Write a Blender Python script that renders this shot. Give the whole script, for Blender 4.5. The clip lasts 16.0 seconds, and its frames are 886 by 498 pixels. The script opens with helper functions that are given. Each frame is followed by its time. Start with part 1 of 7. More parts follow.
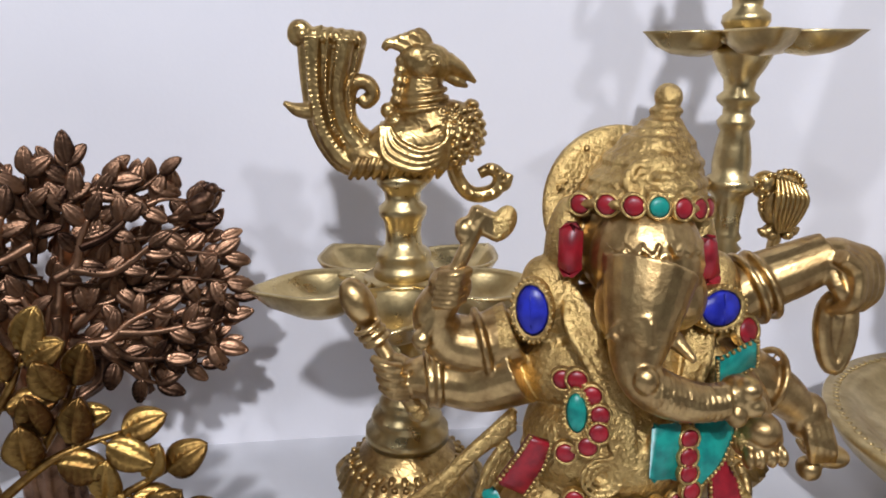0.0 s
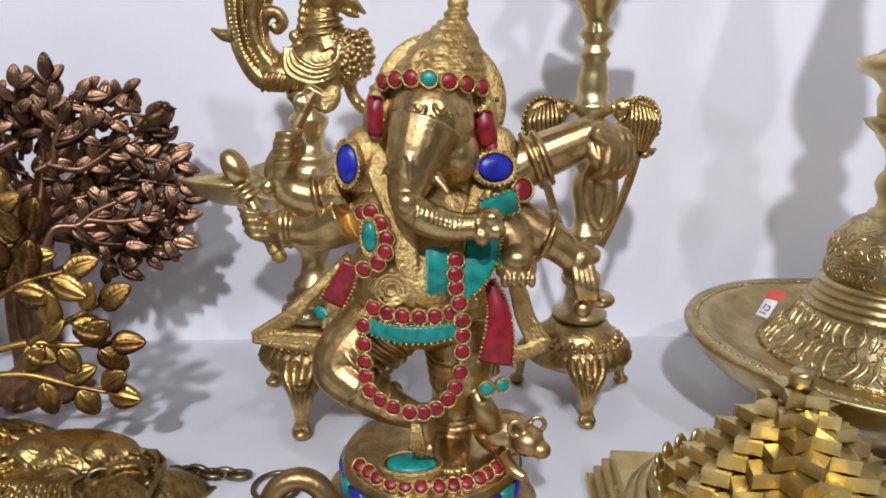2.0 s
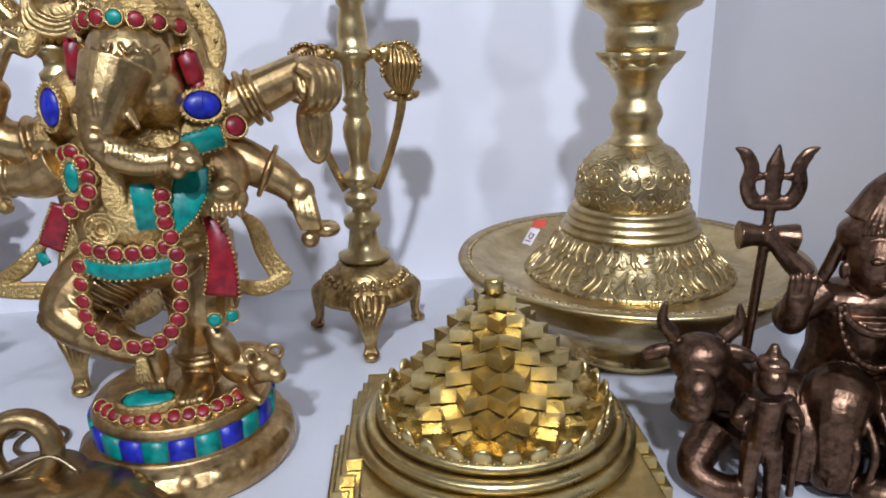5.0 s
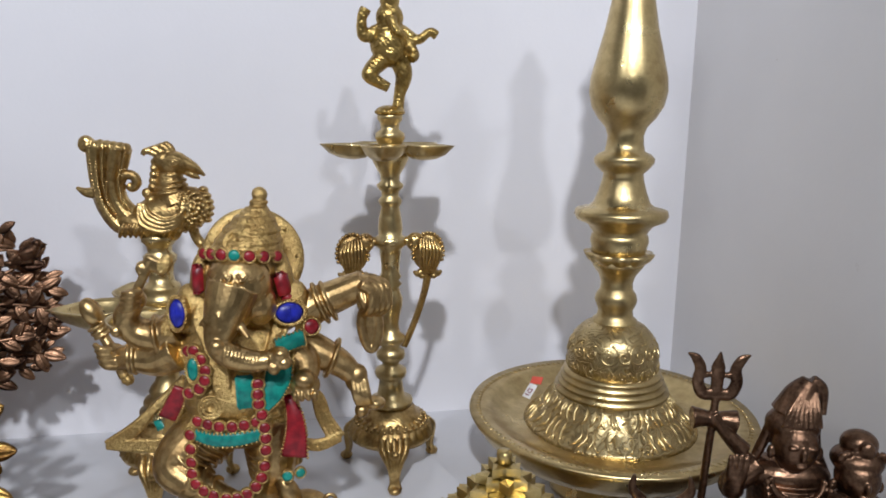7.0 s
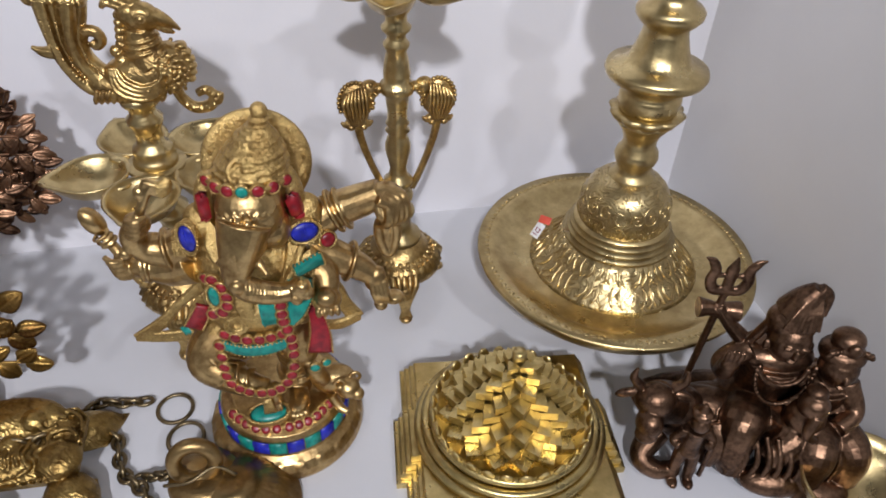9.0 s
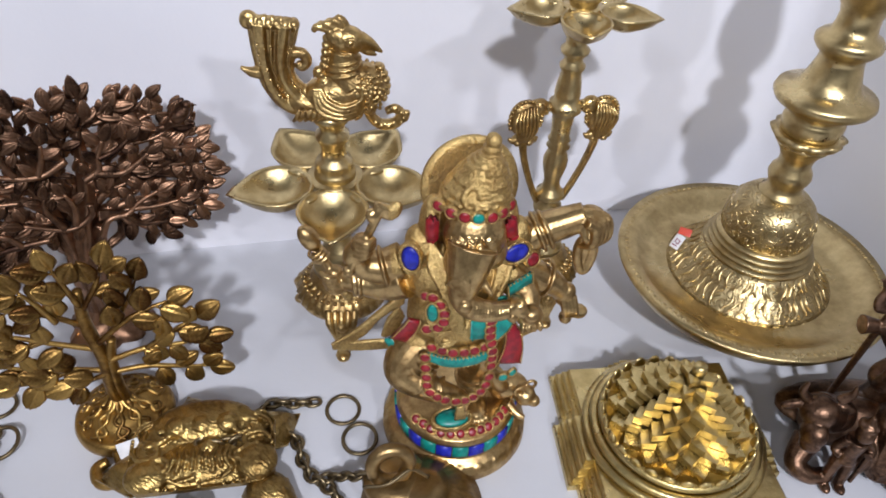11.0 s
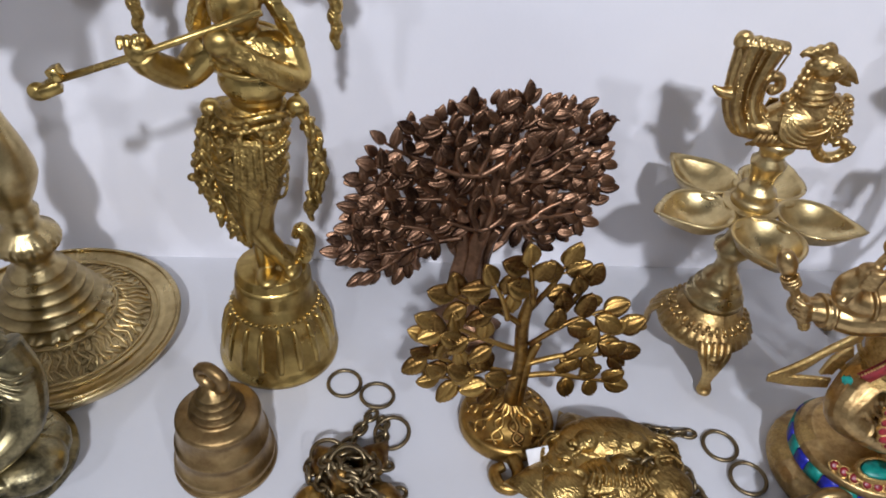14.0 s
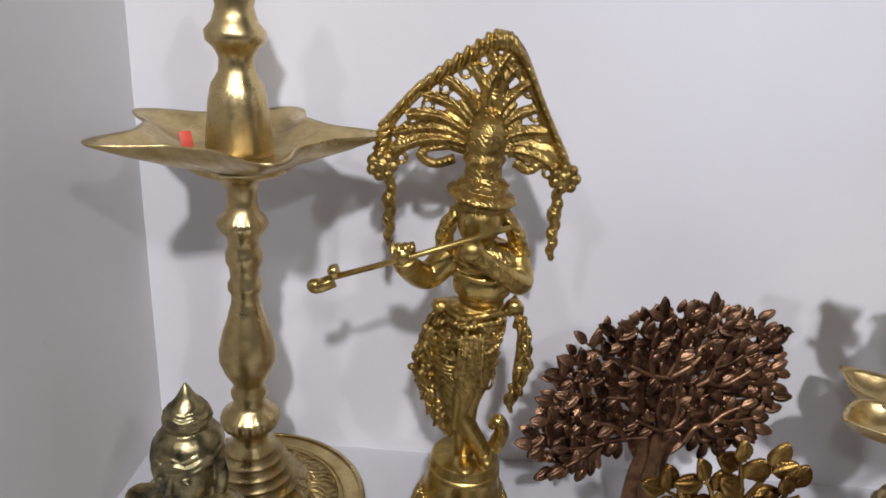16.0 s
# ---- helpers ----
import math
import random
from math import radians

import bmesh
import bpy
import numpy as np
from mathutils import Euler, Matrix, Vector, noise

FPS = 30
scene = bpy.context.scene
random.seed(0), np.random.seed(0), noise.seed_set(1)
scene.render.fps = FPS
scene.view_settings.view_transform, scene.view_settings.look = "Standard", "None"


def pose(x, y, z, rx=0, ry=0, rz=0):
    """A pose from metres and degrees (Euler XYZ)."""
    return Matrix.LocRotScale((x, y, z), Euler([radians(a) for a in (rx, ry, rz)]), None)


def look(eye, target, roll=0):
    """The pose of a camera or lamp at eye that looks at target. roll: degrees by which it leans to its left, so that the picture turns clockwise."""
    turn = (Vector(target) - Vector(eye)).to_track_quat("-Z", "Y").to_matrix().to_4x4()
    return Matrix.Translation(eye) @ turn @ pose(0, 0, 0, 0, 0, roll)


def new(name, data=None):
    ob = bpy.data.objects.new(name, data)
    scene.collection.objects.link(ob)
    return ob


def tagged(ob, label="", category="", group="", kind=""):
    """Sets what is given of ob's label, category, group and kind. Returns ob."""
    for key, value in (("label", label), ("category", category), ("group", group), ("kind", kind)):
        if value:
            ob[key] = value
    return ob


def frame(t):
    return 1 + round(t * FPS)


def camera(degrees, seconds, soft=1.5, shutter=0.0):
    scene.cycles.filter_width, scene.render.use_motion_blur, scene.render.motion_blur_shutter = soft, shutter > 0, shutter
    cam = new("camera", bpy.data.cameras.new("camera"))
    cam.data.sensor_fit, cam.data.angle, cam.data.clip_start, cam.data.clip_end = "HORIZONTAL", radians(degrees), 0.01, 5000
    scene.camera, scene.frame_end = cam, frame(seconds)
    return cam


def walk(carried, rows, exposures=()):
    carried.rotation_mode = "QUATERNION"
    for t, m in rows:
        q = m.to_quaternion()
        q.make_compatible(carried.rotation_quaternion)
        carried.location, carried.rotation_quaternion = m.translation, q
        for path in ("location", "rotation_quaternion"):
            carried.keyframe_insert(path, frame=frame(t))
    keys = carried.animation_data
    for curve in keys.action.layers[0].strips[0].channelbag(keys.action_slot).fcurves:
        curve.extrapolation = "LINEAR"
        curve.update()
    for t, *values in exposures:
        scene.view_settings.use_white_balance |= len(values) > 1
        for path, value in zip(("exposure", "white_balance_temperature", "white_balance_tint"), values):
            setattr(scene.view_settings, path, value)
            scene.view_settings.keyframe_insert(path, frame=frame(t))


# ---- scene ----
cam = camera(64.9, 16.0, soft=1.8)
ROWS = [
    (0.0, -0.0320, 0.0197, 0.3444, -6.53, -15.13, -0.24),
    (0.5, 0.0216, 0.0053, 0.3350, -5.37, -15.22, -0.51),
    (1.0, 0.0481, -0.0238, 0.3211, -4.10, -15.69, -0.33),
    (1.5, 0.0615, -0.0708, 0.3066, -2.63, -15.69, -0.18),
    (2.0, 0.0794, -0.1003, 0.2958, -2.20, -15.04, 0.41),
    (2.5, 0.1066, -0.1167, 0.2856, -2.64, -16.14, -0.31),
    (3.0, 0.1387, -0.1073, 0.2665, -5.62, -16.96, -1.09),
    (3.5, 0.1813, -0.1121, 0.2521, -7.30, -17.39, -0.59),
    (5.8, 0.1953, -0.2015, 0.3002, -10.49, -16.37, -1.09),
    (6.0, 0.1791, -0.2239, 0.3083, -10.70, -14.56, -0.63),
    (6.5, 0.1666, -0.2477, 0.3421, -10.43, -10.92, -0.36),
    (7.0, 0.1491, -0.2472, 0.3921, -10.22, -10.90, 0.64),
    (7.5, 0.1352, -0.2096, 0.4638, -10.23, -17.55, 2.25),
    (8.0, 0.1490, -0.1651, 0.5090, -11.69, -29.02, 2.03),
    (8.2, 0.1577, -0.1567, 0.5199, -11.85, -33.35, 1.77),
    (10.3, 0.0346, -0.0944, 0.6105, -13.34, -41.61, 2.29),
    (10.5, 0.0166, -0.0926, 0.6091, -13.61, -41.64, 2.92),
    (11.0, -0.0302, -0.0952, 0.6026, -13.50, -41.26, 3.38),
    (11.5, -0.0833, -0.0828, 0.5960, -12.41, -41.70, 3.60),
    (12.0, -0.1457, -0.0702, 0.5891, -12.44, -41.51, 4.72),
    (12.5, -0.1927, -0.0720, 0.5833, -12.06, -40.72, 5.45),
    (13.0, -0.2525, -0.0674, 0.5760, -10.01, -40.63, 5.54),
    (13.5, -0.3026, -0.0569, 0.5659, -8.46, -40.41, 5.45),
    (14.0, -0.3570, -0.0658, 0.5596, -6.17, -37.95, 5.13),
    (14.5, -0.4021, -0.0888, 0.5575, -4.26, -34.64, 5.14),
    (15.0, -0.4448, -0.0945, 0.5595, -2.22, -31.81, 4.98),
    (15.5, -0.4712, -0.1155, 0.5616, 0.32, -26.86, 4.12),
    (16.0, -0.4918, -0.1361, 0.5679, 1.08, -20.55, 3.91),
]
walk(cam, [(t, pose(x, y, z, 90 + pitch, 0, yaw) @ pose(0, 0, 0, 0, 0, roll)) for t, x, y, z, yaw, pitch, roll in ROWS],
     [(0.0, -0.02, 6450, 10), (2.0, 0.03, 6450, 10), (3.0, 0.0, 5950, 10), (5.8, 0.0, 5850, 9), (6.5, -0.03, 6350, 7), (7.1, -0.27, 6500, 7), (8.0, -0.28, 6750, 10), (10.3, 0.04, 6350, 10), (12.5, -0.02, 6300, 11), (15.0, -0.06, 6300, 9), (16.0, -0.28, 6750, 10)])

# ---- world and lamps ----
world = bpy.data.worlds.new("room_air")
scene.world = world
world.use_nodes = True
world.node_tree.nodes["Background"].inputs[0].default_value = (0.80, 0.84, 1.0, 1)
world.node_tree.nodes["Background"].inputs[1].default_value = 0.10


def area_lamp(name, eye, target, power, size_x, size_y, colour):
    data = bpy.data.lights.new(name, "AREA")
    data.shape, data.size, data.size_y, data.energy, data.color = "RECTANGLE", size_x, size_y, power, colour
    ob = new(name, data)
    ob.matrix_world = look(eye, target)
    return ob


area_lamp("ceiling_lamp", (0.80, -1.70, 1.98), (0.0, 0.5, 0.2), 17, 0.12, 0.12, (0.91, 0.935, 1.04))
area_lamp("ceiling_lamp", (-0.30, -2.30, 2.50), (-0.1, 0.5, 0.2), 92, 0.15, 0.15, (0.92, 0.94, 1.04))
area_lamp("ceiling_lamp", (-1.30, -1.50, 1.85), (-0.2, 0.5, 0.2), 9, 0.12, 0.12, (0.91, 0.935, 1.04))


# ---- materials ----
def nodes_of(name):
    mat = bpy.data.materials.new(name)
    mat.use_nodes = True
    return mat, mat.node_tree, mat.node_tree.nodes["Principled BSDF"]


def texture(nt, kind, scale, **settings):
    coord = nt.nodes.get("where") or nt.nodes.new("ShaderNodeTexCoord")
    coord.name = "where"
    tex = nt.nodes.new(kind)
    tex.inputs["Scale"].default_value = scale
    for key, value in settings.items():
        tex.inputs[key].default_value = value
    nt.links.new(coord.outputs["Object"], tex.inputs["Vector"])
    return tex


def ramp(nt, source, stops):
    node = nt.nodes.new("ShaderNodeValToRGB")
    while len(node.color_ramp.elements) < len(stops):
        node.color_ramp.elements.new(0.5)
    for element, (at, colour) in zip(node.color_ramp.elements, stops):
        element.position, element.color = at, (*colour, 1)
    nt.links.new(source, node.inputs[0])
    return node


def math_node(nt, op, a, b):
    node = nt.nodes.new("ShaderNodeMath")
    node.operation = op
    for k, value in enumerate((a, b)):
        if isinstance(value, (int, float)):
            node.inputs[k].default_value = value
        else:
            nt.links.new(value, node.inputs[k])
    return node.outputs[0]


def bump_chain(nt, bsdf, heights):
    last = None
    for height, strength, distance in heights:
        b = nt.nodes.new("ShaderNodeBump")
        b.inputs["Strength"].default_value, b.inputs["Distance"].default_value = strength, distance
        nt.links.new(height, b.inputs["Height"])
        if last:
            nt.links.new(last.outputs[0], b.inputs["Normal"])
        last = b
    nt.links.new(last.outputs[0], bsdf.inputs["Normal"])


def metal(name, bright, dull, rough=(0.22, 0.42), grain=420.0, cast=90.0, relief=0.35, engraved=0.0, lines=0.0, amount=(0.38, 0.66), vary=0.0):
    """Cast brass or bronze: tarnish in patches, fine casting grain, and, where engraved, chased lines."""
    mat, nt, bsdf = nodes_of(name)
    patch = texture(nt, "ShaderNodeTexNoise", 28.0, Detail=5.0, Roughness=0.65)
    fine = texture(nt, "ShaderNodeTexNoise", grain, Detail=3.0)
    lump = texture(nt, "ShaderNodeTexNoise", cast, Detail=4.0, Roughness=0.6)
    both = math_node(nt, "ADD", math_node(nt, "MULTIPLY", patch.outputs[0], 0.6), math_node(nt, "MULTIPLY", lump.outputs[0], 0.4))
    heights = [(lump.outputs[0], relief, 0.0016), (fine.outputs[0], 0.25, 0.0004)]
    if vary:
        info = nt.nodes.new("ShaderNodeObjectInfo")
        both = math_node(nt, "ADD", both, math_node(nt, "MULTIPLY", math_node(nt, "SUBTRACT", info.outputs["Random"], 0.5), vary))
    if engraved:
        wave = texture(nt, "ShaderNodeTexWave", 40.0, Distortion=26.0, Detail=1.0)
        wave.wave_type = "RINGS"
        wave.inputs["Detail Scale"].default_value = 1.6
        cut = ramp(nt, wave.outputs["Fac"], ((0.15, (0, 0, 0)), (0.55, (1, 1, 1))))
        heights.insert(0, (cut.outputs[0], engraved, 0.0030))
        both = math_node(nt, "ADD", both, math_node(nt, "MULTIPLY", math_node(nt, "SUBTRACT", 1.0, cut.outputs[0]), 0.05))
    if lines:
        wave = texture(nt, "ShaderNodeTexWave", 95.0, Distortion=11.0, Detail=2.0)
        wave.bands_direction = "DIAGONAL"
        heights.insert(0, (wave.outputs["Fac"], lines, 0.001))
    colour = ramp(nt, both, ((amount[0], bright), (amount[1], dull)))
    nt.links.new(colour.outputs[0], bsdf.inputs["Base Color"])
    shine = ramp(nt, patch.outputs[0], ((0.35, (rough[0],) * 3), (0.65, (rough[1],) * 3)))
    nt.links.new(shine.outputs[0], bsdf.inputs["Roughness"])
    bsdf.inputs["Metallic"].default_value = 1.0
    bump_chain(nt, bsdf, heights)
    return mat


def stone(name, a, b, rough=0.35):
    mat, nt, bsdf = nodes_of(name)
    n = texture(nt, "ShaderNodeTexNoise", 160.0, Detail=4.0)
    c = ramp(nt, n.outputs[0], ((0.35, a), (0.65, b)))
    nt.links.new(c.outputs[0], bsdf.inputs["Base Color"])
    bsdf.inputs["Roughness"].default_value = rough
    bump_chain(nt, bsdf, [(n.outputs[0], 0.3, 0.0006)])
    return mat


def plaster(name, a, b, rough=0.7, spots=0.0):
    """White painted board: faint clouding, roller grain and a few scuffs."""
    mat, nt, bsdf = nodes_of(name)
    n = texture(nt, "ShaderNodeTexNoise", 3.2, Detail=6.0, Roughness=0.6)
    c = ramp(nt, n.outputs[0], ((0.3, a), (0.7, b)))
    out = c.outputs[0]
    if spots:
        v = texture(nt, "ShaderNodeTexNoise", 26.0, Detail=5.0, Roughness=0.75)
        mask = ramp(nt, v.outputs[0], ((0.70, (0, 0, 0)), (0.80, (spots, spots, spots))))
        mix = nt.nodes.new("ShaderNodeMix")
        mix.data_type = "RGBA"
        nt.links.new(mask.outputs[0], mix.inputs[0])
        nt.links.new(out, mix.inputs[6])
        mix.inputs[7].default_value = (0.36, 0.31, 0.27, 1)
        out = mix.outputs[2]
    nt.links.new(out, bsdf.inputs["Base Color"])
    bsdf.inputs["Roughness"].default_value = rough
    g = texture(nt, "ShaderNodeTexNoise", 240.0, Detail=3.0)
    bump_chain(nt, bsdf, [(g.outputs[0], 0.12, 0.0008), (n.outputs[0], 0.15, 0.004)])
    return mat


def plain(name, colour, rough=0.6):
    mat, nt, bsdf = nodes_of(name)
    n = texture(nt, "ShaderNodeTexNoise", 60.0, Detail=3.0)
    dim = tuple(c * 0.82 for c in colour)
    c = ramp(nt, n.outputs[0], ((0.35, colour), (0.7, dim)))
    nt.links.new(c.outputs[0], bsdf.inputs["Base Color"])
    bsdf.inputs["Roughness"].default_value = rough
    return mat


GOLD, GOLD_D = (0.62, 0.44, 0.18), (0.30, 0.19, 0.07)
BRASS = metal("lamp_brass", (0.66, 0.52, 0.26), (0.40, 0.29, 0.13), (0.25, 0.41), relief=0.2)
BRASS_CUT = metal("engraved_brass", (0.68, 0.54, 0.28), (0.38, 0.28, 0.13), (0.26, 0.43), relief=0.3, engraved=1.0)
BRASS_CHASED = metal("chased_brass", GOLD, (0.20, 0.11, 0.04), (0.28, 0.45), relief=0.22, cast=190.0, lines=0.12)
FLUTE = metal("bright_statue_brass", (0.62, 0.45, 0.155), (0.30, 0.195, 0.06), (0.25, 0.39), relief=0.3)
FLUTE_CUT = metal("chased_statue_brass", (0.60, 0.42, 0.14), (0.12, 0.068, 0.018), (0.27, 0.42), cast=190.0, relief=0.4, lines=0.45)
ELEPHANT = metal("warm_statue_brass", (0.63, 0.445, 0.20), (0.25, 0.145, 0.056), (0.28, 0.42), relief=0.22, cast=170.0)
ELEPHANT_CUT = metal("stippled_statue_brass", (0.74, 0.53, 0.21), (0.30, 0.18, 0.06), (0.32, 0.46), cast=420.0, relief=0.8)
BRONZE = metal("dark_bronze", (0.33, 0.185, 0.108), (0.036, 0.018, 0.012), (0.34, 0.50), relief=0.25, vary=0.25)
COPPERY = metal("antique_bronze", (0.25, 0.145, 0.088), (0.030, 0.015, 0.010), (0.28, 0.44), relief=0.25, cast=260.0)
TREE_GOLD = metal("antique_gold", (0.45, 0.28, 0.082), (0.10, 0.044, 0.013), (0.32, 0.48), relief=0.3, cast=150.0, vary=0.25)
ORNAMENT = metal("worn_gold_brass", (0.50, 0.345, 0.12), (0.14, 0.078, 0.024), (0.28, 0.44), relief=0.6, cast=200.0, lines=0.3)
BELL = metal("aged_brass", (0.40, 0.275, 0.12), (0.18, 0.105, 0.042), (0.30, 0.47), relief=0.5)
IRONY = metal("tarnished_brass", (0.26, 0.20, 0.11), (0.12, 0.085, 0.045), (0.30, 0.5), relief=0.3)
GREYBRASS = metal("grey_brass", (0.38, 0.315, 0.165), (0.065, 0.056, 0.034), (0.27, 0.42), relief=0.2, amount=(0.42, 0.60))
YELLOW = metal("yellow_brass", (0.70, 0.555, 0.255), (0.42, 0.31, 0.115), (0.24, 0.40), relief=0.4)
RED = stone("red_stone", (0.30, 0.010, 0.018), (0.15, 0.005, 0.010))
TEAL = stone("turquoise_stone", (0.008, 0.27, 0.21), (0.003, 0.14, 0.12))
BLUE = stone("lapis_stone", (0.02, 0.03, 0.42), (0.008, 0.012, 0.22))
PAPER = plain("white_paper", (0.82, 0.80, 0.78), 0.7)
PINK = plain("red_sticker", (0.75, 0.10, 0.06), 0.5)
INK = plain("printed_ink", (0.30, 0.06, 0.10), 0.6)
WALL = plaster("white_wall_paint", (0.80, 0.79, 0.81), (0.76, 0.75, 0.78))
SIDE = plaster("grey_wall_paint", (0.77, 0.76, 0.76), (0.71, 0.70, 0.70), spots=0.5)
BOARD = plaster("white_shelf_board", (0.66, 0.66, 0.68), (0.59, 0.59, 0.61), 0.55, spots=0.35)
ROOM = plaster("room_paint", (0.19, 0.185, 0.18), (0.145, 0.14, 0.135))
TILE = plaster("floor_tile", (0.30, 0.28, 0.26), (0.24, 0.22, 0.20), 0.4)


# ---- mesh tools ----
class Shape:
    """Collects faces, with a material slot for each."""

    def __init__(self):
        self.v, self.f, self.m = [], [], []

    def add(self, verts, faces, slot=0):
        n = len(self.v)
        self.v += [tuple(p) for p in verts]
        self.f += [tuple(n + i for i in face) for face in faces]
        self.m += [slot] * len(faces)
        return self

    def grid(self, rings, slot=0, closed=True, caps=True):
        seg = len(rings[0])
        verts = [p for ring in rings for p in ring]
        faces = []
        for i in range(len(rings) - 1):
            for j in range(seg if closed else seg - 1):
                k = (j + 1) % seg
                faces.append((i * seg + j, i * seg + k, (i + 1) * seg + k, (i + 1) * seg + j))
        if caps:
            faces.append(tuple(range(seg - 1, -1, -1)))
            faces.append(tuple((len(rings) - 1) * seg + j for j in range(seg)))
        return self.add(verts, faces, slot)

    def lathe(self, profile, centre=(0, 0, 0), seg=36, slot=0, wobble=None, caps=True):
        rings = []
        for k, (r, z) in enumerate(profile):
            ring = []
            for j in range(seg):
                a = math.tau * j / seg
                q = r * (wobble(k, a) if wobble else 1)
                ring.append((centre[0] + q * math.cos(a), centre[1] + q * math.sin(a), centre[2] + z))
            rings.append(ring)
        return self.grid(rings, slot, caps=caps)

    def tube(self, points, radii, seg=10, slot=0, closed=False, flat=1.0, twist=0.0, fins=0):
        pts = [Vector(p) for p in points]
        n = len(pts)
        if not isinstance(radii, (list, tuple)):
            radii = [radii] * n
        up, rings = None, []
        for i, p in enumerate(pts):
            if closed:
                d = pts[(i + 1) % n] - pts[i - 1]
            else:
                d = pts[min(i + 1, n - 1)] - pts[max(i - 1, 0)]
            d = d.normalized() if d.length > 1e-9 else Vector((0, 0, 1))
            if up is None:
                up = Vector((0, -1, 0)) if abs(d.y) < 0.9 else Vector((0, 0, 1))
            side = d.cross(up).normalized()
            up = side.cross(d).normalized()
            ring = []
            for j in range(seg):
                a = math.tau * j / seg + twist * i
                q = radii[i] * (1 + (0.22 * math.cos(fins * a) if fins else 0))
                ring.append(p + side * (q * math.cos(a)) + up * (q * flat * math.sin(a)))
            rings.append(ring)
        if closed:
            rings.append(rings[0])
            return self.grid(rings, slot, caps=False)
        return self.grid(rings, slot)

    def ell(self, centre, radii, turn=(0, 0, 0), slot=0, nu=24, nv=15):
        if isinstance(radii, (int, float)):
            radii = (radii,) * 3
        m = Matrix.LocRotScale(centre, Euler([radians(a) for a in turn]), radii)
        rings = []
        for i in range(1, nv):
            b = math.pi * i / nv
            rings.append([m @ Vector((math.sin(b) * math.cos(math.tau * j / nu), math.sin(b) * math.sin(math.tau * j / nu), -math.cos(b))) for j in range(nu)])
        return self.grid(rings, slot)

    def block(self, centre, size, turn=(0, 0, 0), slot=0, edge=0.08):
        """A box with chamfered edges."""
        m = Matrix.LocRotScale(centre, Euler([radians(a) for a in turn]), None)
        e = edge * min(size)
        x, y, z = (s / 2 for s in size)
        rings = []
        for h, inset in ((-z, e), (-z + e, 0), (z - e, 0), (z, e)):
            a, b = x - inset, y - inset
            c = max(e - inset, 0) * 0 + e
            rings.append([m @ Vector(p) for p in ((a - c, -b, h), (a, -b + c, h), (a, b - c, h), (a - c, b, h), (-a + c, b, h), (-a, b - c, h), (-a, -b + c, h), (-a + c, -b, h))])
        return self.grid(rings, slot)

    def gem(self, centre, radius, normal, slot, rim=1, stretch=(1, 1), bead=False):
        """A cabochon in a raised metal collar."""
        q = Vector(normal).to_track_quat("Z", "Y").to_matrix().to_4x4()
        m = Matrix.Translation(centre) @ q @ Matrix.Diagonal((stretch[0], stretch[1], 1, 1))
        ring = lambda r, z: [m @ Vector((r * math.cos(math.tau * j / 16), r * math.sin(math.tau * j / 16), z)) for j in range(16)]
        r = radius
        self.grid([ring(1.28 * r, -0.4 * r), ring(1.28 * r, 0.2 * r), ring(1.15 * r, 0.38 * r), ring(1.0 * r, 0.25 * r)], rim, caps=False)
        self.grid([ring(1.02 * r, 0.1 * r), ring(0.85 * r, 0.34 * r), ring(0.45 * r, 0.44 * r), ring(0.1 * r, 0.47 * r)], slot)
        if bead:
            for j in range(26):
                a = math.tau * j / 26
                self.ell(m @ Vector((1.22 * r * math.cos(a), 1.22 * r * math.sin(a), 0.3 * r)), 0.0011, slot=rim, nu=6, nv=4)
        return self

    def mesh(self, name, mats, smooth=True):
        me = bpy.data.meshes.new(name)
        me.from_pydata(self.v, [], self.f)
        for mat in mats if isinstance(mats, (list, tuple)) else [mats]:
            me.materials.append(mat)
        me.polygons.foreach_set("material_index", self.m)
        me.polygons.foreach_set("use_smooth", [smooth] * len(self.f))
        me.update()
        return me


def melted(shape, voxel, rounds=3):
    """The shapes fused into one skin, softly blended as in a casting."""
    me = shape.mesh("melt", BRASS)
    ob = new("melt", me)
    mod = ob.modifiers.new("fuse", "REMESH")
    mod.mode, mod.voxel_size = "VOXEL", voxel
    soft = ob.modifiers.new("soft", "SMOOTH")
    soft.factor, soft.iterations = 0.5, rounds
    ev = ob.evaluated_get(bpy.context.evaluated_depsgraph_get())
    got = ev.to_mesh()
    out = Shape()
    out.v = [tuple(v.co) for v in got.vertices]
    out.f = [tuple(p.vertices) for p in got.polygons]
    out.m = [0] * len(out.f)
    ev.to_mesh_clear()
    bpy.data.objects.remove(ob)
    bpy.data.meshes.remove(me)
    return out


def part(name, shape, mats, parent, label="", smooth=True):
    ob = new(name, shape.mesh(name, mats, smooth) if isinstance(shape, Shape) else shape)
    ob.parent = parent
    if label:
        ob["label"] = label
    return ob


def thing(name, m, label, category, group=""):
    ob = new(name)
    ob.empty_display_size = 0.02
    ob.matrix_world = m
    return tagged(ob, label, category, group)


def solid(name, shape, mats, m, label, category, group="", kind=""):
    ob = new(name, shape.mesh(name, mats))
    ob.matrix_world = m
    return tagged(ob, label, category, group, kind)


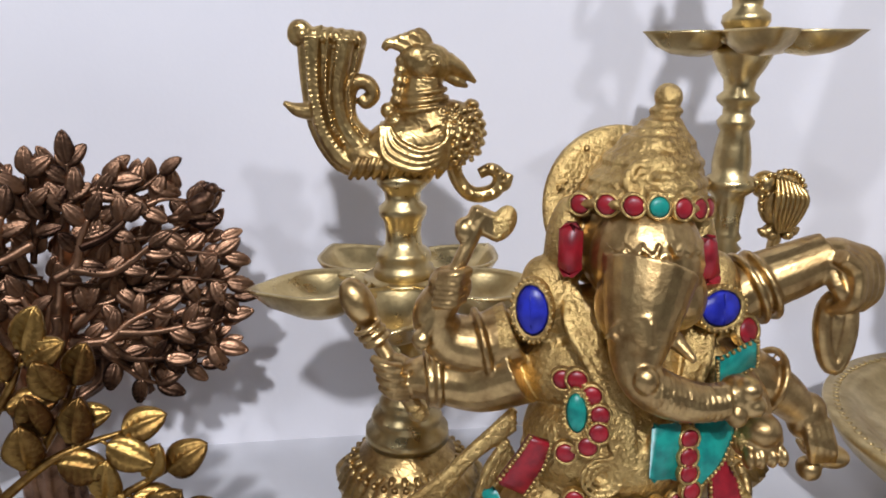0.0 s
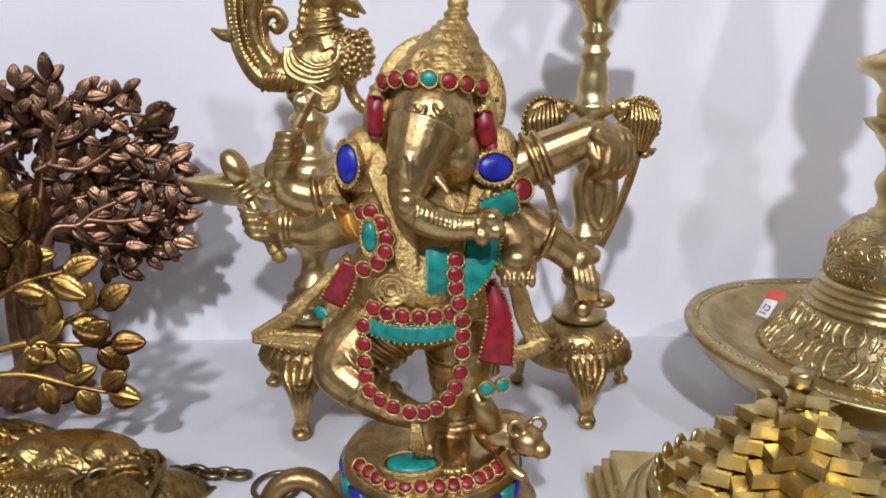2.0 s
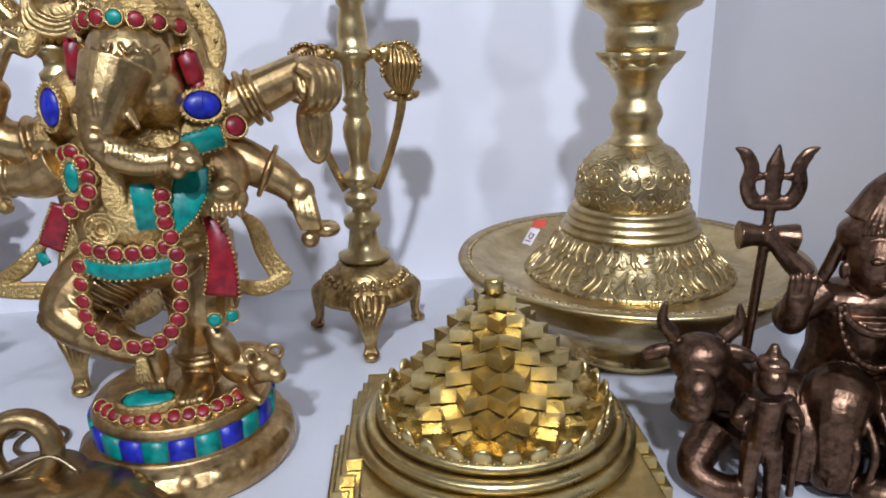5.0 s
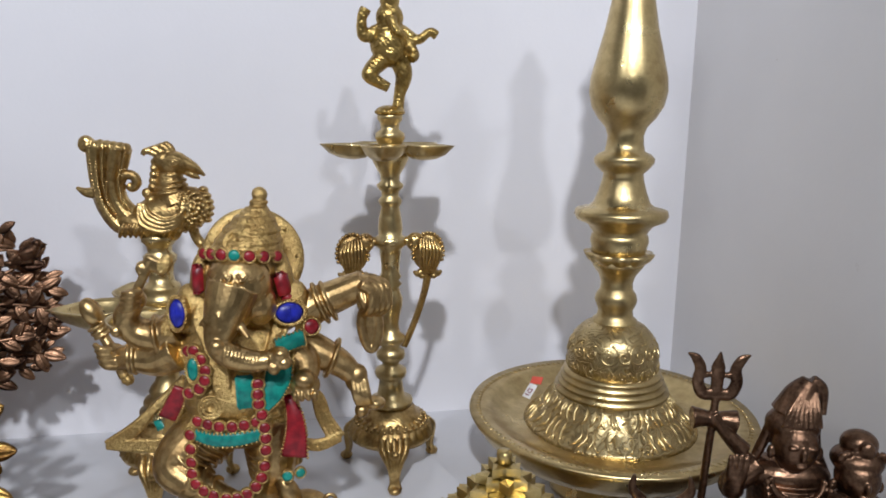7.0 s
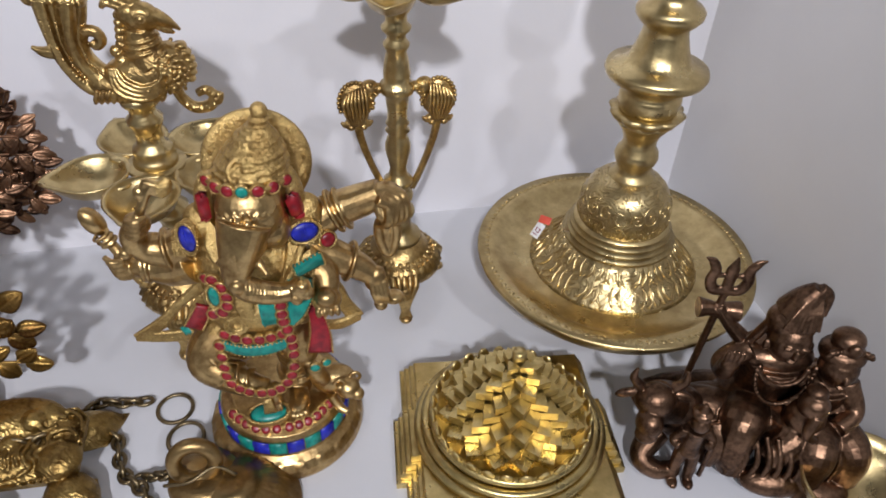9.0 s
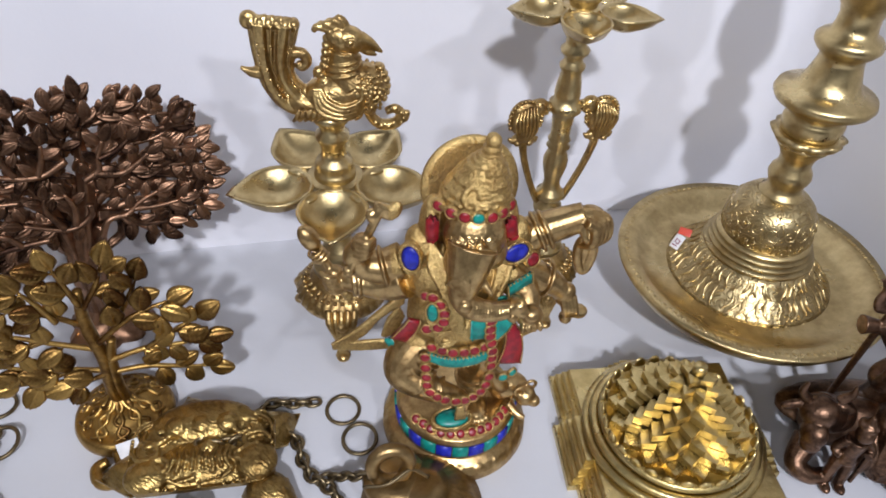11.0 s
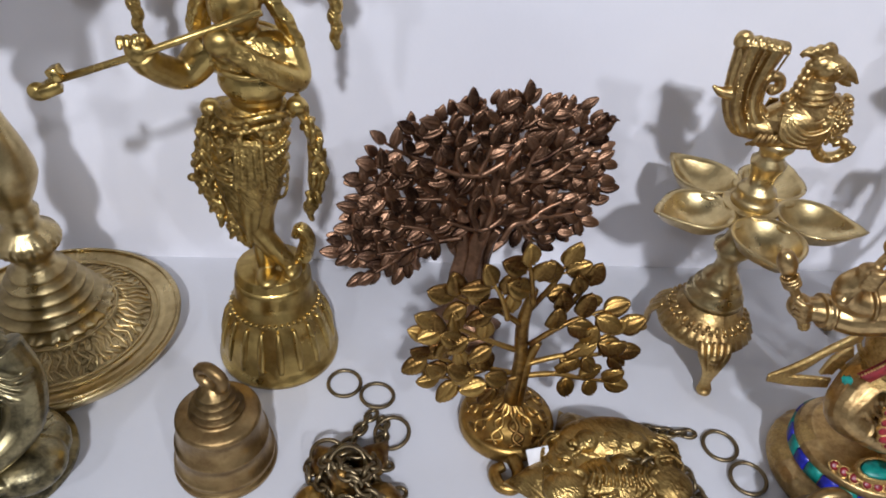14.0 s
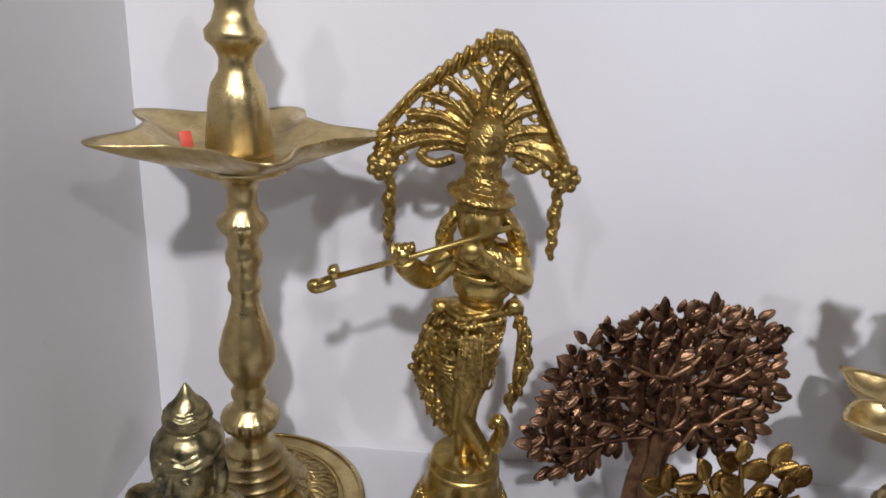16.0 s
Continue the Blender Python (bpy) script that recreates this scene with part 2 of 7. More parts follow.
def curve(points, n):
    """A smooth line through the points, with n steps to a stretch."""
    p = [Vector(q) for q in points]
    p = [2 * p[0] - p[1], *p, 2 * p[-1] - p[-2]]
    out = []
    for i in range(1, len(p) - 2):
        a, b, c, d = p[i - 1:i + 3]
        for k in range(n):
            t = k / n
            out.append(0.5 * (2 * b + (c - a) * t + (2 * a - 5 * b + 4 * c - d) * t * t + (3 * b - a - 3 * c + d) * t ** 3))
    return out + [p[-2]]


def fade(values, count):
    """count values evenly along a list."""
    return [float(np.interp(i / (count - 1) * (len(values) - 1), range(len(values)), values)) for i in range(count)]


def limb(shape, points, radii, n=5, seg=10, slot=0, flat=1.0, **more):
    if seg > 9:
        n, seg = n + 3, seg + 6
    line = curve(points, n)
    return shape.tube(line, fade(radii, len(line)), seg, slot, flat=flat, **more)


# ---- the place ----
LEFT, RIGHT, BACK, FRONT = -0.855, 0.635, 0.62, -0.42


def slab(name, x0, x1, y0, y1, z0, z1, mat, label):
    s = Shape().block(((x0 + x1) / 2, (y0 + y1) / 2, (z0 + z1) / 2), (x1 - x0, y1 - y0, z1 - z0), edge=0.02)
    ob = new(name, s.mesh(name, mat, smooth=False))
    return tagged(ob, label, "wall" if "wall" in name else name.split("_")[0], kind="structure")


slab("shelf_board", LEFT - 0.04, RIGHT + 0.04, FRONT, BACK + 0.02, -0.03, 0.0, BOARD, "white painted shelf board with faint scuffs")
slab("wall_back", LEFT - 0.04, RIGHT + 0.04, BACK, BACK + 0.03, -0.02, 1.25, WALL, "smooth white painted back wall of the display niche")
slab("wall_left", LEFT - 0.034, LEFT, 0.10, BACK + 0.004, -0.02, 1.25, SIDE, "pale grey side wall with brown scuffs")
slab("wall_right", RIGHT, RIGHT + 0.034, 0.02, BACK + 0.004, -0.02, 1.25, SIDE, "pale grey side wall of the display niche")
slab("floor", -2.3, 2.3, -3.2, 1.2, -0.95, -0.9, TILE, "dull grey tiled room floor")
slab("ceiling", -2.3, 2.3, -3.2, 1.2, 2.75, 2.8, ROOM, "plain painted room ceiling")
slab("wall_north", -2.3, 2.3, 1.2, 1.25, -0.9, 2.75, ROOM, "plain painted room wall")
slab("wall_south", -2.3, 2.3, -3.25, -3.2, -0.9, 2.75, ROOM, "plain painted room wall")
slab("wall_west", -2.35, -2.3, -3.2, 1.2, -0.9, 2.75, ROOM, "plain painted room wall")
slab("wall_east", 2.3, 2.35, -3.2, 1.2, -0.9, 2.75, ROOM, "plain painted room wall")


# ---- oil lamps ----
def diya(shape, angle, reach, bowl, lip, z, slot=0, depth=0.62, wall=0.0022, under=1.0):
    """One oil bowl with a drawn-out spout, its middle at reach from the axis."""
    m = pose(0, 0, z, 0, 0, angle)
    seg = 28

    def ring(s, h, grow=0.0):
        out = []
        for j in range(seg):
            a = math.tau * j / seg
            w = a if a <= math.pi else a - math.tau
            spike = lip * math.exp(-(abs(w) / 0.34) ** 1.5) * s ** 2
            r = bowl * s + spike + grow
            out.append(m @ Vector((reach + r * math.cos(a), r * math.sin(a) * (1 - 0.03 * s), h)))
        return out

    d = bowl * depth
    rings = [ring(0.06, -d - wall), ring(0.45, -d * 0.86 - wall, wall), ring(0.75, -d * 0.52 - wall, wall), ring(0.95, -d * 0.12, wall), ring(1.02, 0.0, wall * 0.6),
             ring(0.97, 0.0004), ring(0.90, -d * 0.16), ring(0.70, -d * 0.55), ring(0.42, -d * 0.84), ring(0.05, -d)]
    return shape.grid(rings, slot)


def star_dish(lamp, angles, reach, bowl, lip, z, hub, mat, label):
    """A flat hub plate with separate oil bowls round it."""
    plate = Shape().lathe([(hub * 0.45, z - 0.020), (hub * 0.75, z - 0.016), (hub * 0.95, z - 0.006), (hub, z - 0.001), (hub * 0.97, z + 0.0002), (hub * 0.2, z + 0.0002)], seg=40)
    for a in angles:
        w = radians(a + 180 / len(angles))
        plate.ell((reach * 0.70 * math.cos(w), reach * 0.70 * math.sin(w), z - 0.0042), (reach * 0.20, reach * 0.13, 0.0040), (0, 0, math.degrees(w)))
    dish = part("dish", plate, mat, lamp, label)
    for a in angles:
        part("bowl", diya(Shape(), a, reach, bowl, lip, z), mat, dish)


def footed_base(lamp, radius, top, mat, feet=3, turn=90.0):
    """A domed, ribbed lamp foot on scrolled legs."""
    r = radius
    rib = lambda k, a: 1 + (0.035 * math.cos(30 * a) if 2 <= k <= 4 else 0)
    dome = Shape().lathe([(0.70 * r, top * 0.50), (0.98 * r, top * 0.52), (1.0 * r, top * 0.58), (0.90 * r, top * 0.68), (0.76 * r, top * 0.76), (0.70 * r, top * 0.77), (0.69 * r, top * 0.82),
                          (0.60 * r, top * 0.85), (0.55 * r, top * 0.91), (0.42 * r, top * 0.93), (0.36 * r, top), (0.2 * r, top)], seg=90, wobble=rib)
    part("base", dome, mat, lamp)
    beads = Shape()
    for j in range(34):
        a = math.tau * j / 34
        beads.ell((0.83 * r * math.cos(a), 0.83 * r * math.sin(a), top * 0.735), r * 0.05, nu=7, nv=5)
    tagged(part("bead_ring", beads, mat, lamp), kind="stuff")
    for k in range(26):
        a = math.tau * k / 26
        fan = Shape().ell((0.70 * r * math.cos(a), 0.70 * r * math.sin(a), top * 0.775), (0.12 * r, 0.055 * r, 0.05 * r), (0, 22, math.degrees(a)), nu=8, nv=6)
        part("petal", fan, mat, lamp)
    for k in range(feet):
        a = radians(turn + 360 / feet * k)
        c, s_ = math.cos(a), math.sin(a)
        leg = Shape()
        for w in (-0.16, -0.08, 0.0, 0.08, 0.16):
            limb(leg, [((c * q - s_ * w * f) * r, (s_ * q + c * w * f) * r, h * top) for q, h, f in ((0.86, 0.66, 1.7), (1.04, 0.54, 1.6), (1.15, 0.36, 0.7), (1.15, 0.17, 0.35), (1.22, 0.06, 0.7))], [0.070 * r, 0.085 * r, 0.070 * r, 0.060 * r, 0.06 * r], seg=8)
        leg.ell((c * 1.22 * r, s_ * 1.22 * r, top * 0.055), (0.15 * r, 0.15 * r, top * 0.055))
        leg.ell((c * 1.04 * r, s_ * 1.04 * r, top * 0.49), (0.16 * r, 0.16 * r, 0.13 * r))
        part("leg", leg, mat, lamp)


def bracket(side):
    """A bird-shaped bracket with combed plumage on a long twisted stem."""
    s = Shape()
    limb(s, [(side * x, 0, z) for x, z in ((0.014, 0.143), (0.021, 0.158), (0.030, 0.182), (0.037, 0.206), (0.040, 0.224))], [0.0036, 0.0034, 0.0034, 0.0036, 0.0044], n=12, seg=12, fins=3, twist=0.55)
    s.ell((side * 0.040, 0, 0.2480), (0.0165, 0.0085, 0.0205), (0, side * 6, 0)).ell((side * 0.0265, 0, 0.2590), (0.0100, 0.0075, 0.0100)).ell((side * 0.018, 0, 0.2600), (0.0070, 0.0060, 0.0050))
    for k in range(7):
        q = k / 6
        limb(s, [(side * (0.032 + 0.016 * q), -0.006, 0.2650 - 0.006 * q * q), (side * (0.0305 + 0.022 * q), -0.0115, 0.2520 - 0.002 * q), (side * (0.0310 + 0.019 * q), -0.0105, 0.2380), (side * (0.0360 + 0.009 * q), -0.0070, 0.2250)], [0.0012, 0.0019, 0.0019, 0.0010], n=5, seg=7)
    for k in range(18):
        a = -1.9 + 3.9 * k / 17
        s.ell((side * (0.040 + 0.0165 * math.sin(a)), -0.003, 0.2480 + 0.0205 * math.cos(a)), 0.0024, nu=7, nv=5)
    for k in range(7):
        s.ell((side * (0.0275 + 0.0075 * math.cos(0.9 * k)), -0.0065, 0.2600 + 0.0070 * math.sin(0.9 * k)), 0.0022, nu=7, nv=5)
    for q in (-1, 1):
        limb(s, [(side * 0.040, 0, 0.2300), (side * (0.040 + q * 0.010), -0.002, 0.2245), (side * (0.040 + q * 0.0155), -0.002, 0.2270)], [0.0055, 0.0044, 0.0012], n=4, seg=8)
        s.ell((side * (0.040 + q * 0.006), -0.004, 0.2225), (0.0042, 0.004, 0.0036))
    return s


# the lamp with two bird brackets and a small dancing figure
lamp = thing("oil_lamp", pose(0.223, 0.478, 0, 0, 0, 0), "slender brass five-wick oil lamp with two bird-shaped side brackets", "oil lamp")
footed_base(lamp, 0.047, 0.082, BRASS_CHASED, 3, -92)
shaft = [(0.024, 0.078), (0.024, 0.083), (0.0155, 0.086), (0.0135, 0.098), (0.0125, 0.106), (0.0165, 0.110), (0.0175, 0.114), (0.0165, 0.118), (0.0095, 0.122), (0.0092, 0.126), (0.0150, 0.131), (0.0158, 0.135), (0.0150, 0.139),
         (0.0090, 0.143), (0.0140, 0.148), (0.0158, 0.152), (0.0150, 0.156), (0.0100, 0.160), (0.0085, 0.170), (0.0105, 0.180), (0.0128, 0.190), (0.0130, 0.198), (0.0105, 0.206), (0.0090, 0.210), (0.0125, 0.214), (0.0090, 0.218),
         (0.0120, 0.222), (0.0098, 0.226), (0.0100, 0.236), (0.0112, 0.246), (0.0115, 0.252), (0.0165, 0.256), (0.0175, 0.260), (0.0165, 0.264), (0.0125, 0.267), (0.0130, 0.275), (0.0118, 0.286), (0.0095, 0.297), (0.0120, 0.301),
         (0.0125, 0.304), (0.0090, 0.308), (0.0092, 0.313), (0.0135, 0.317), (0.0140, 0.320), (0.0098, 0.324), (0.0105, 0.331), (0.0150, 0.338), (0.0190, 0.346), (0.0200, 0.352), (0.0120, 0.356), (0.0130, 0.364), (0.0155, 0.368),
         (0.0150, 0.373), (0.0095, 0.377), (0.0100, 0.383), (0.0130, 0.387), (0.0130, 0.392), (0.006, 0.394)]
part("shaft", Shape().lathe(shaft, seg=40), BRASS, lamp)
star_dish(lamp, [255 + 72 * k for k in range(5)], 0.0375, 0.0218, 0.011, 0.362, 0.0185, BRASS, "five-bowled brass oil dish")
for side in (-1, 1):
    part("bracket", bracket(side), BRASS_CHASED, lamp, "bird-shaped bracket on a twisted brass stem")
fig = Shape()
fig.ell((0.000, 0, 0.462), (0.020, 0.016, 0.022)).ell((0.002, -0.004, 0.452), (0.015, 0.012, 0.014)).ell((0, 0, 0.487), (0.014, 0.012, 0.014)).ell((0, 0, 0.503), (0.010, 0.010, 0.010)).ell((0, 0, 0.512), (0.005, 0.005, 0.008))
limb(fig, [(0.008, 0, 0.450), (0.014, -0.002, 0.432), (0.010, 0, 0.412), (0.008, -0.001, 0.396)], [0.011, 0.009, 0.006, 0.006])
limb(fig, [(-0.006, 0, 0.448), (-0.020, -0.010, 0.434), (-0.020, -0.010, 0.428), (-0.002, -0.010, 0.418)], [0.010, 0.008, 0.007, 0.005])
limb(fig, [(0.012, 0, 0.474), (0.028, -0.004, 0.466), (0.040, -0.006, 0.474), (0.047, -0.006, 0.470)], [0.007, 0.005, 0.004, 0.005])
limb(fig, [(-0.012, 0, 0.474), (-0.026, -0.004, 0.468), (-0.028, -0.006, 0.484), (-0.024, -0.006, 0.494)], [0.007, 0.006, 0.005, 0.006])
limb(fig, [(0.014, 0, 0.468), (0.024, -0.008, 0.452), (0.020, -0.012, 0.446)], [0.006, 0.005, 0.005])
limb(fig, [(0, -0.011, 0.486), (0.004, -0.017, 0.474), (0.012, -0.016, 0.468)], [0.005, 0.004, 0.003])
fig.lathe([(0.015, 0.392), (0.016, 0.395), (0.012, 0.399), (0.006, 0.401)], seg=20)
statuette = solid("statuette", melted(fig, 0.0012, 2), FLUTE_CUT, pose(0.223, 0.478, 0), "small cast brass dancing figure crowning an oil lamp", "statue")

# the tall lamp with the wide plate
big = thing("tall_oil_lamp", pose(0.448, 0.405, 0, 0, 0, 0), "tall turned brass temple lamp rising from a wide engraved plate", "oil lamp")
R = 0.148
part("plate", Shape().lathe([(0.055, 0.046), (0.096, 0.048), (0.122, 0.056), (0.137, 0.069), (R - 0.002, 0.082), (R + 0.0005, 0.0865), (R - 0.001, 0.0895), (R - 0.018, 0.0875), (R - 0.024, 0.084), (R - 0.034, 0.0765), (0.100, 0.0745), (0.05, 0.0745)], seg=96), BRASS, big)
lip = Shape()
for j in range(120):
    a = math.tau * j / 120
    lip.ell(((R - 0.009) * math.cos(a), (R - 0.009) * math.sin(a), 0.0888), (0.0030, 0.0030, 0.0008), nu=6, nv=4)
tagged(part("rim_beading", lip, BRASS, big), kind="stuff")
part("foot", Shape().lathe([(0.052, 0.0), (0.060, 0.001), (0.062, 0.008), (0.056, 0.012), (0.054, 0.022), (0.058, 0.028), (0.058, 0.036), (0.053, 0.040), (0.056, 0.050), (0.066, 0.060), (0.060, 0.064), (0.03, 0.066)], seg=64), BRASS, big)
ridge = lambda k, a: 1 + 0.007 * math.cos(44 * a + 2.2 * math.sin(5 * a)) * math.sin(1.3 * k)
part("skirt", Shape().lathe([(0.090, 0.0745), (0.087, 0.0775), (0.079, 0.084), (0.070, 0.094), (0.0625, 0.104), (0.0575, 0.112)], seg=220, wobble=ridge), BRASS_CUT, big, "engraved flaring brass skirt")
part("banding", Shape().lathe([(0.052, 0.109), (0.0585, 0.111), (0.0585, 0.1145), (0.0540, 0.116), (0.0555, 0.118), (0.0555, 0.1205), (0.0515, 0.122), (0.0530, 0.124), (0.0530, 0.1265), (0.0490, 0.128), (0.0505, 0.130), (0.0500, 0.1325), (0.0455, 0.134), (0.044, 0.135)], seg=72), BRASS, big)
part("bell", Shape().lathe([(0.0455, 0.133), (0.0470, 0.142), (0.0465, 0.152), (0.0440, 0.163), (0.0395, 0.172), (0.0320, 0.180), (0.0225, 0.185)], seg=72), BRASS_CUT, big, "engraved bell-shaped brass swelling")
skirt_r = lambda z: float(np.interp(z, (0.0775, 0.084, 0.094, 0.104, 0.112), (0.0870, 0.079, 0.070, 0.0625, 0.0575)))
bell_r = lambda z: float(np.interp(z, (0.133, 0.142, 0.152, 0.163, 0.172, 0.180), (0.0455, 0.0470, 0.0465, 0.0440, 0.0395, 0.0320)))


def strokes(shape, radius, rows, count, z0, z1, swing, thick, rng):
    """Chased comma-shaped strokes on a turned surface."""
    for row in range(rows):
        for k in range(count):
            a = math.tau * (k + 0.5 * (row % 2)) / count + rng.uniform(-0.02, 0.02)
            lo, hi = z0 + (z1 - z0) * row / rows, z0 + (z1 - z0) * (row + 0.94) / rows
            bend = swing * (1 if (k // 3) % 2 else -1) * rng.uniform(0.5, 1.2)
            line = []
            for q in np.linspace(0, 1, 7):
                z, b = lo + (hi - lo) * q, a + bend * math.sin(2.6 * q) * 0.06
                line.append((radius(z) * math.cos(b), radius(z) * math.sin(b), z))
            shape.tube(line, [thick * w for w in (0.4, 1.0, 1.2, 1.1, 0.9, 0.7, 0.3)], 6)
    return shape


carve = random.Random(3)
tagged(part("chasing", strokes(Shape(), skirt_r, 2, 54, 0.0785, 0.1105, 1.4, 0.0016, carve), BRASS, big), kind="stuff")
curls = strokes(Shape(), bell_r, 1, 40, 0.136, 0.146, 1.2, 0.0011, carve)
for k in range(9):
    a0 = math.tau * k / 9
    for w, ro in ((0.0, 0.011), (0.35, 0.008)):
        line = [(bell_r(0.160 + q * math.sin(b)) * math.cos(a0 + w + q * math.cos(b) / 0.044), bell_r(0.160 + q * math.sin(b)) * math.sin(a0 + w + q * math.cos(b) / 0.044), 0.160 + q * math.sin(b)) for b, q in ((0.52 * j * (1 if k % 2 else -1) + 1.2, ro * (1 - j / 19)) for j in range(18))]
        curls.tube(line, 0.0011, 6)
tagged(part("scrollwork", curls, BRASS, big), kind="stuff")
tall = [(0.0215, 0.179), (0.0235, 0.183), (0.0225, 0.187), (0.0185, 0.190), (0.0175, 0.197), (0.0200, 0.203), (0.0215, 0.208), (0.0200, 0.214), (0.0165, 0.219), (0.0160, 0.226), (0.0185, 0.234), (0.0250, 0.243), (0.0285, 0.249)]
part("neck", Shape().lathe(tall, seg=48), BRASS, big)
petal = lambda k, a: 1 + (0.10 * abs(math.cos(5 * a)) - 0.05 if 1 <= k <= 2 else 0)
part("lotus_collar", Shape().lathe([(0.024, 0.244), (0.031, 0.251), (0.0345, 0.257), (0.029, 0.258), (0.022, 0.259)], seg=80, wobble=petal), BRASS, big)
tall2 = [(0.0265, 0.257), (0.0275, 0.262), (0.0290, 0.270), (0.0280, 0.275), (0.0265, 0.277), (0.0290, 0.281), (0.0330, 0.286), (0.0440, 0.291), (0.0465, 0.296), (0.0450, 0.301), (0.0330, 0.304), (0.0280, 0.308), (0.0240, 0.318), (0.0205, 0.330),
         (0.0195, 0.337), (0.0250, 0.342), (0.0290, 0.347), (0.0295, 0.352), (0.0260, 0.356), (0.0195, 0.359), (0.0180, 0.366), (0.0175, 0.374), (0.0200, 0.382), (0.0280, 0.391), (0.0345, 0.402), (0.0375, 0.416), (0.0365, 0.430), (0.0310, 0.452),
         (0.0250, 0.476), (0.0205, 0.500), (0.0175, 0.520), (0.0215, 0.528), (0.0225, 0.533), (0.0180, 0.538), (0.0190, 0.560), (0.0240, 0.572), (0.0180, 0.580), (0.0100, 0.600), (0.003, 0.612)]
part("shaft", Shape().lathe(tall2, seg=56), BRASS, big)
tag = thing("price_tag", pose(0.372, 0.437, 0.1020, 48, 0, -62) @ Matrix.Diagonal((0.85, 0.85, 0.85, 1)), "small white paper price tag on red tape stuck to brass", "price tag")
part("paper", Shape().block((0, -0.004, 0.001), (0.013, 0.020, 0.0006)), PAPER, tag)
part("tape", Shape().block((0.001, 0.012, 0.0012), (0.017, 0.010, 0.0006), (0, 0, 14)), PINK, tag, "glossy red tape")
for k, (dx, dy, w, h) in enumerate(((-0.0025, -0.002, 0.0012, 0.006), (0.0018, -0.0005, 0.0040, 0.0012), (0.0030, -0.003, 0.0012, 0.005), (0.0012, -0.0055, 0.0040, 0.0012), (-0.0005, -0.009, 0.007, 0.0012))):
    part("print_bar", Shape().block((dx, dy - 0.001, 0.0016), (w, h, 0.0004)), INK, tag)

# the peacock lamp
pea = thing("peacock_lamp", pose(-0.007, 0.469, 0), "brass five-wick oil lamp crowned by a cast peacock", "oil lamp")
footed_base(pea, 0.050, 0.090, BRASS_CHASED, 3, -97)
part("shaft", Shape().lathe([(0.030, 0.084), (0.0295, 0.092), (0.024, 0.096), (0.0255, 0.100), (0.024, 0.104), (0.018, 0.108), (0.0195, 0.112), (0.0175, 0.116), (0.0125, 0.122), (0.0105, 0.134), (0.0135, 0.142), (0.0185, 0.148), (0.0190, 0.154), (0.0125, 0.160),
                             (0.0105, 0.170), (0.0140, 0.178), (0.0200, 0.186), (0.026, 0.192), (0.012, 0.196)], seg=44), BRASS, pea)
star_dish(pea, [263 + 72 * k for k in range(5)], 0.056, 0.0325, 0.014, 0.205, 0.0275, BRASS, "smooth five-bowled brass oil dish")
part("stem", Shape().lathe([(0.020, 0.203), (0.0205, 0.208), (0.0195, 0.212), (0.017, 0.214), (0.0185, 0.219), (0.017, 0.223), (0.0125, 0.226), (0.0115, 0.234), (0.0125, 0.242), (0.0155, 0.247), (0.0160, 0.252), (0.0115, 0.256), (0.0120, 0.262), (0.0165, 0.267), (0.0170, 0.272), (0.012, 0.276)], seg=40), BRASS, pea)
b = Shape()
b.ell((0.006, 0, 0.2930), (0.036, 0.0195, 0.0205), (0, -6, 0)).ell((0.026, 0, 0.2990), (0.0195, 0.0180, 0.0220), (0, 16, 0)).ell((-0.020, 0, 0.2840), (0.024, 0.0145, 0.0120), (0, 12, 0))
limb(b, [(0.014, 0, 0.304), (0.009, 0, 0.318), (0.010, 0, 0.334)], [0.0185, 0.0140, 0.0115])
b.ell((0.0135, 0, 0.3425), (0.0150, 0.0115, 0.0125)).ell((0.006, 0, 0.3460), (0.0115, 0.009, 0.0095))
limb(b, [(0.024, 0, 0.3430), (0.033, 0, 0.3385), (0.0425, 0, 0.3310)], [0.0072, 0.0048, 0.0012])
limb(b, [(0.024, 0, 0.3360), (0.031, 0, 0.3315), (0.0375, 0, 0.3285)], [0.0042, 0.0034, 0.0012])
# swept crest of curled feathers, nape curls, eyes
for k in range(6):
    limb(b, [(0.014 - 0.0022 * k, 0.0012 * (-1) ** k, 0.3490), (0.0115 - 0.0036 * k, 0.0012 * (-1) ** k, 0.3570 - 0.0006 * k), (0.0070 - 0.0038 * k, 0.0012 * (-1) ** k, 0.3612 - 0.0013 * k), (0.0030 - 0.0036 * k, 0.0012 * (-1) ** k, 0.3590 - 0.0016 * k)], [0.0034, 0.0036, 0.0034, 0.0022], n=5, seg=8)
for k in range(5):
    b.ell((-0.0035 - 0.001 * k, 0, 0.3440 - 0.0060 * k), (0.0046, 0.0050, 0.0040), (0, 30, 0))
for side in (-1, 1):
    b.tube([(0.0155 + 0.0044 * math.cos(a), side * 0.0112, 0.3445 + 0.0032 * math.sin(a)) for a in np.linspace(0, math.tau, 15)[:-1]], 0.0010, 6, closed=True)
    b.ell((0.0155, side * 0.0112, 0.3445), (0.0022, 0.0018, 0.0020))
for k in range(3):
    r0 = 0.0158 - 0.0012 * k
    b.tube([(0.0090 + 0.0004 * k + r0 * math.cos(a), 0.93 * r0 * math.sin(a), 0.3155 + 0.0048 * k + 0.002 * math.cos(a)) for a in np.linspace(0, math.tau, 25)[:-1]], 0.0018, 7, closed=True)
b.ell((-0.0130, 0, 0.3140), 0.0052).ell((-0.0085, 0, 0.3080), (0.007, 0.010, 0.006))
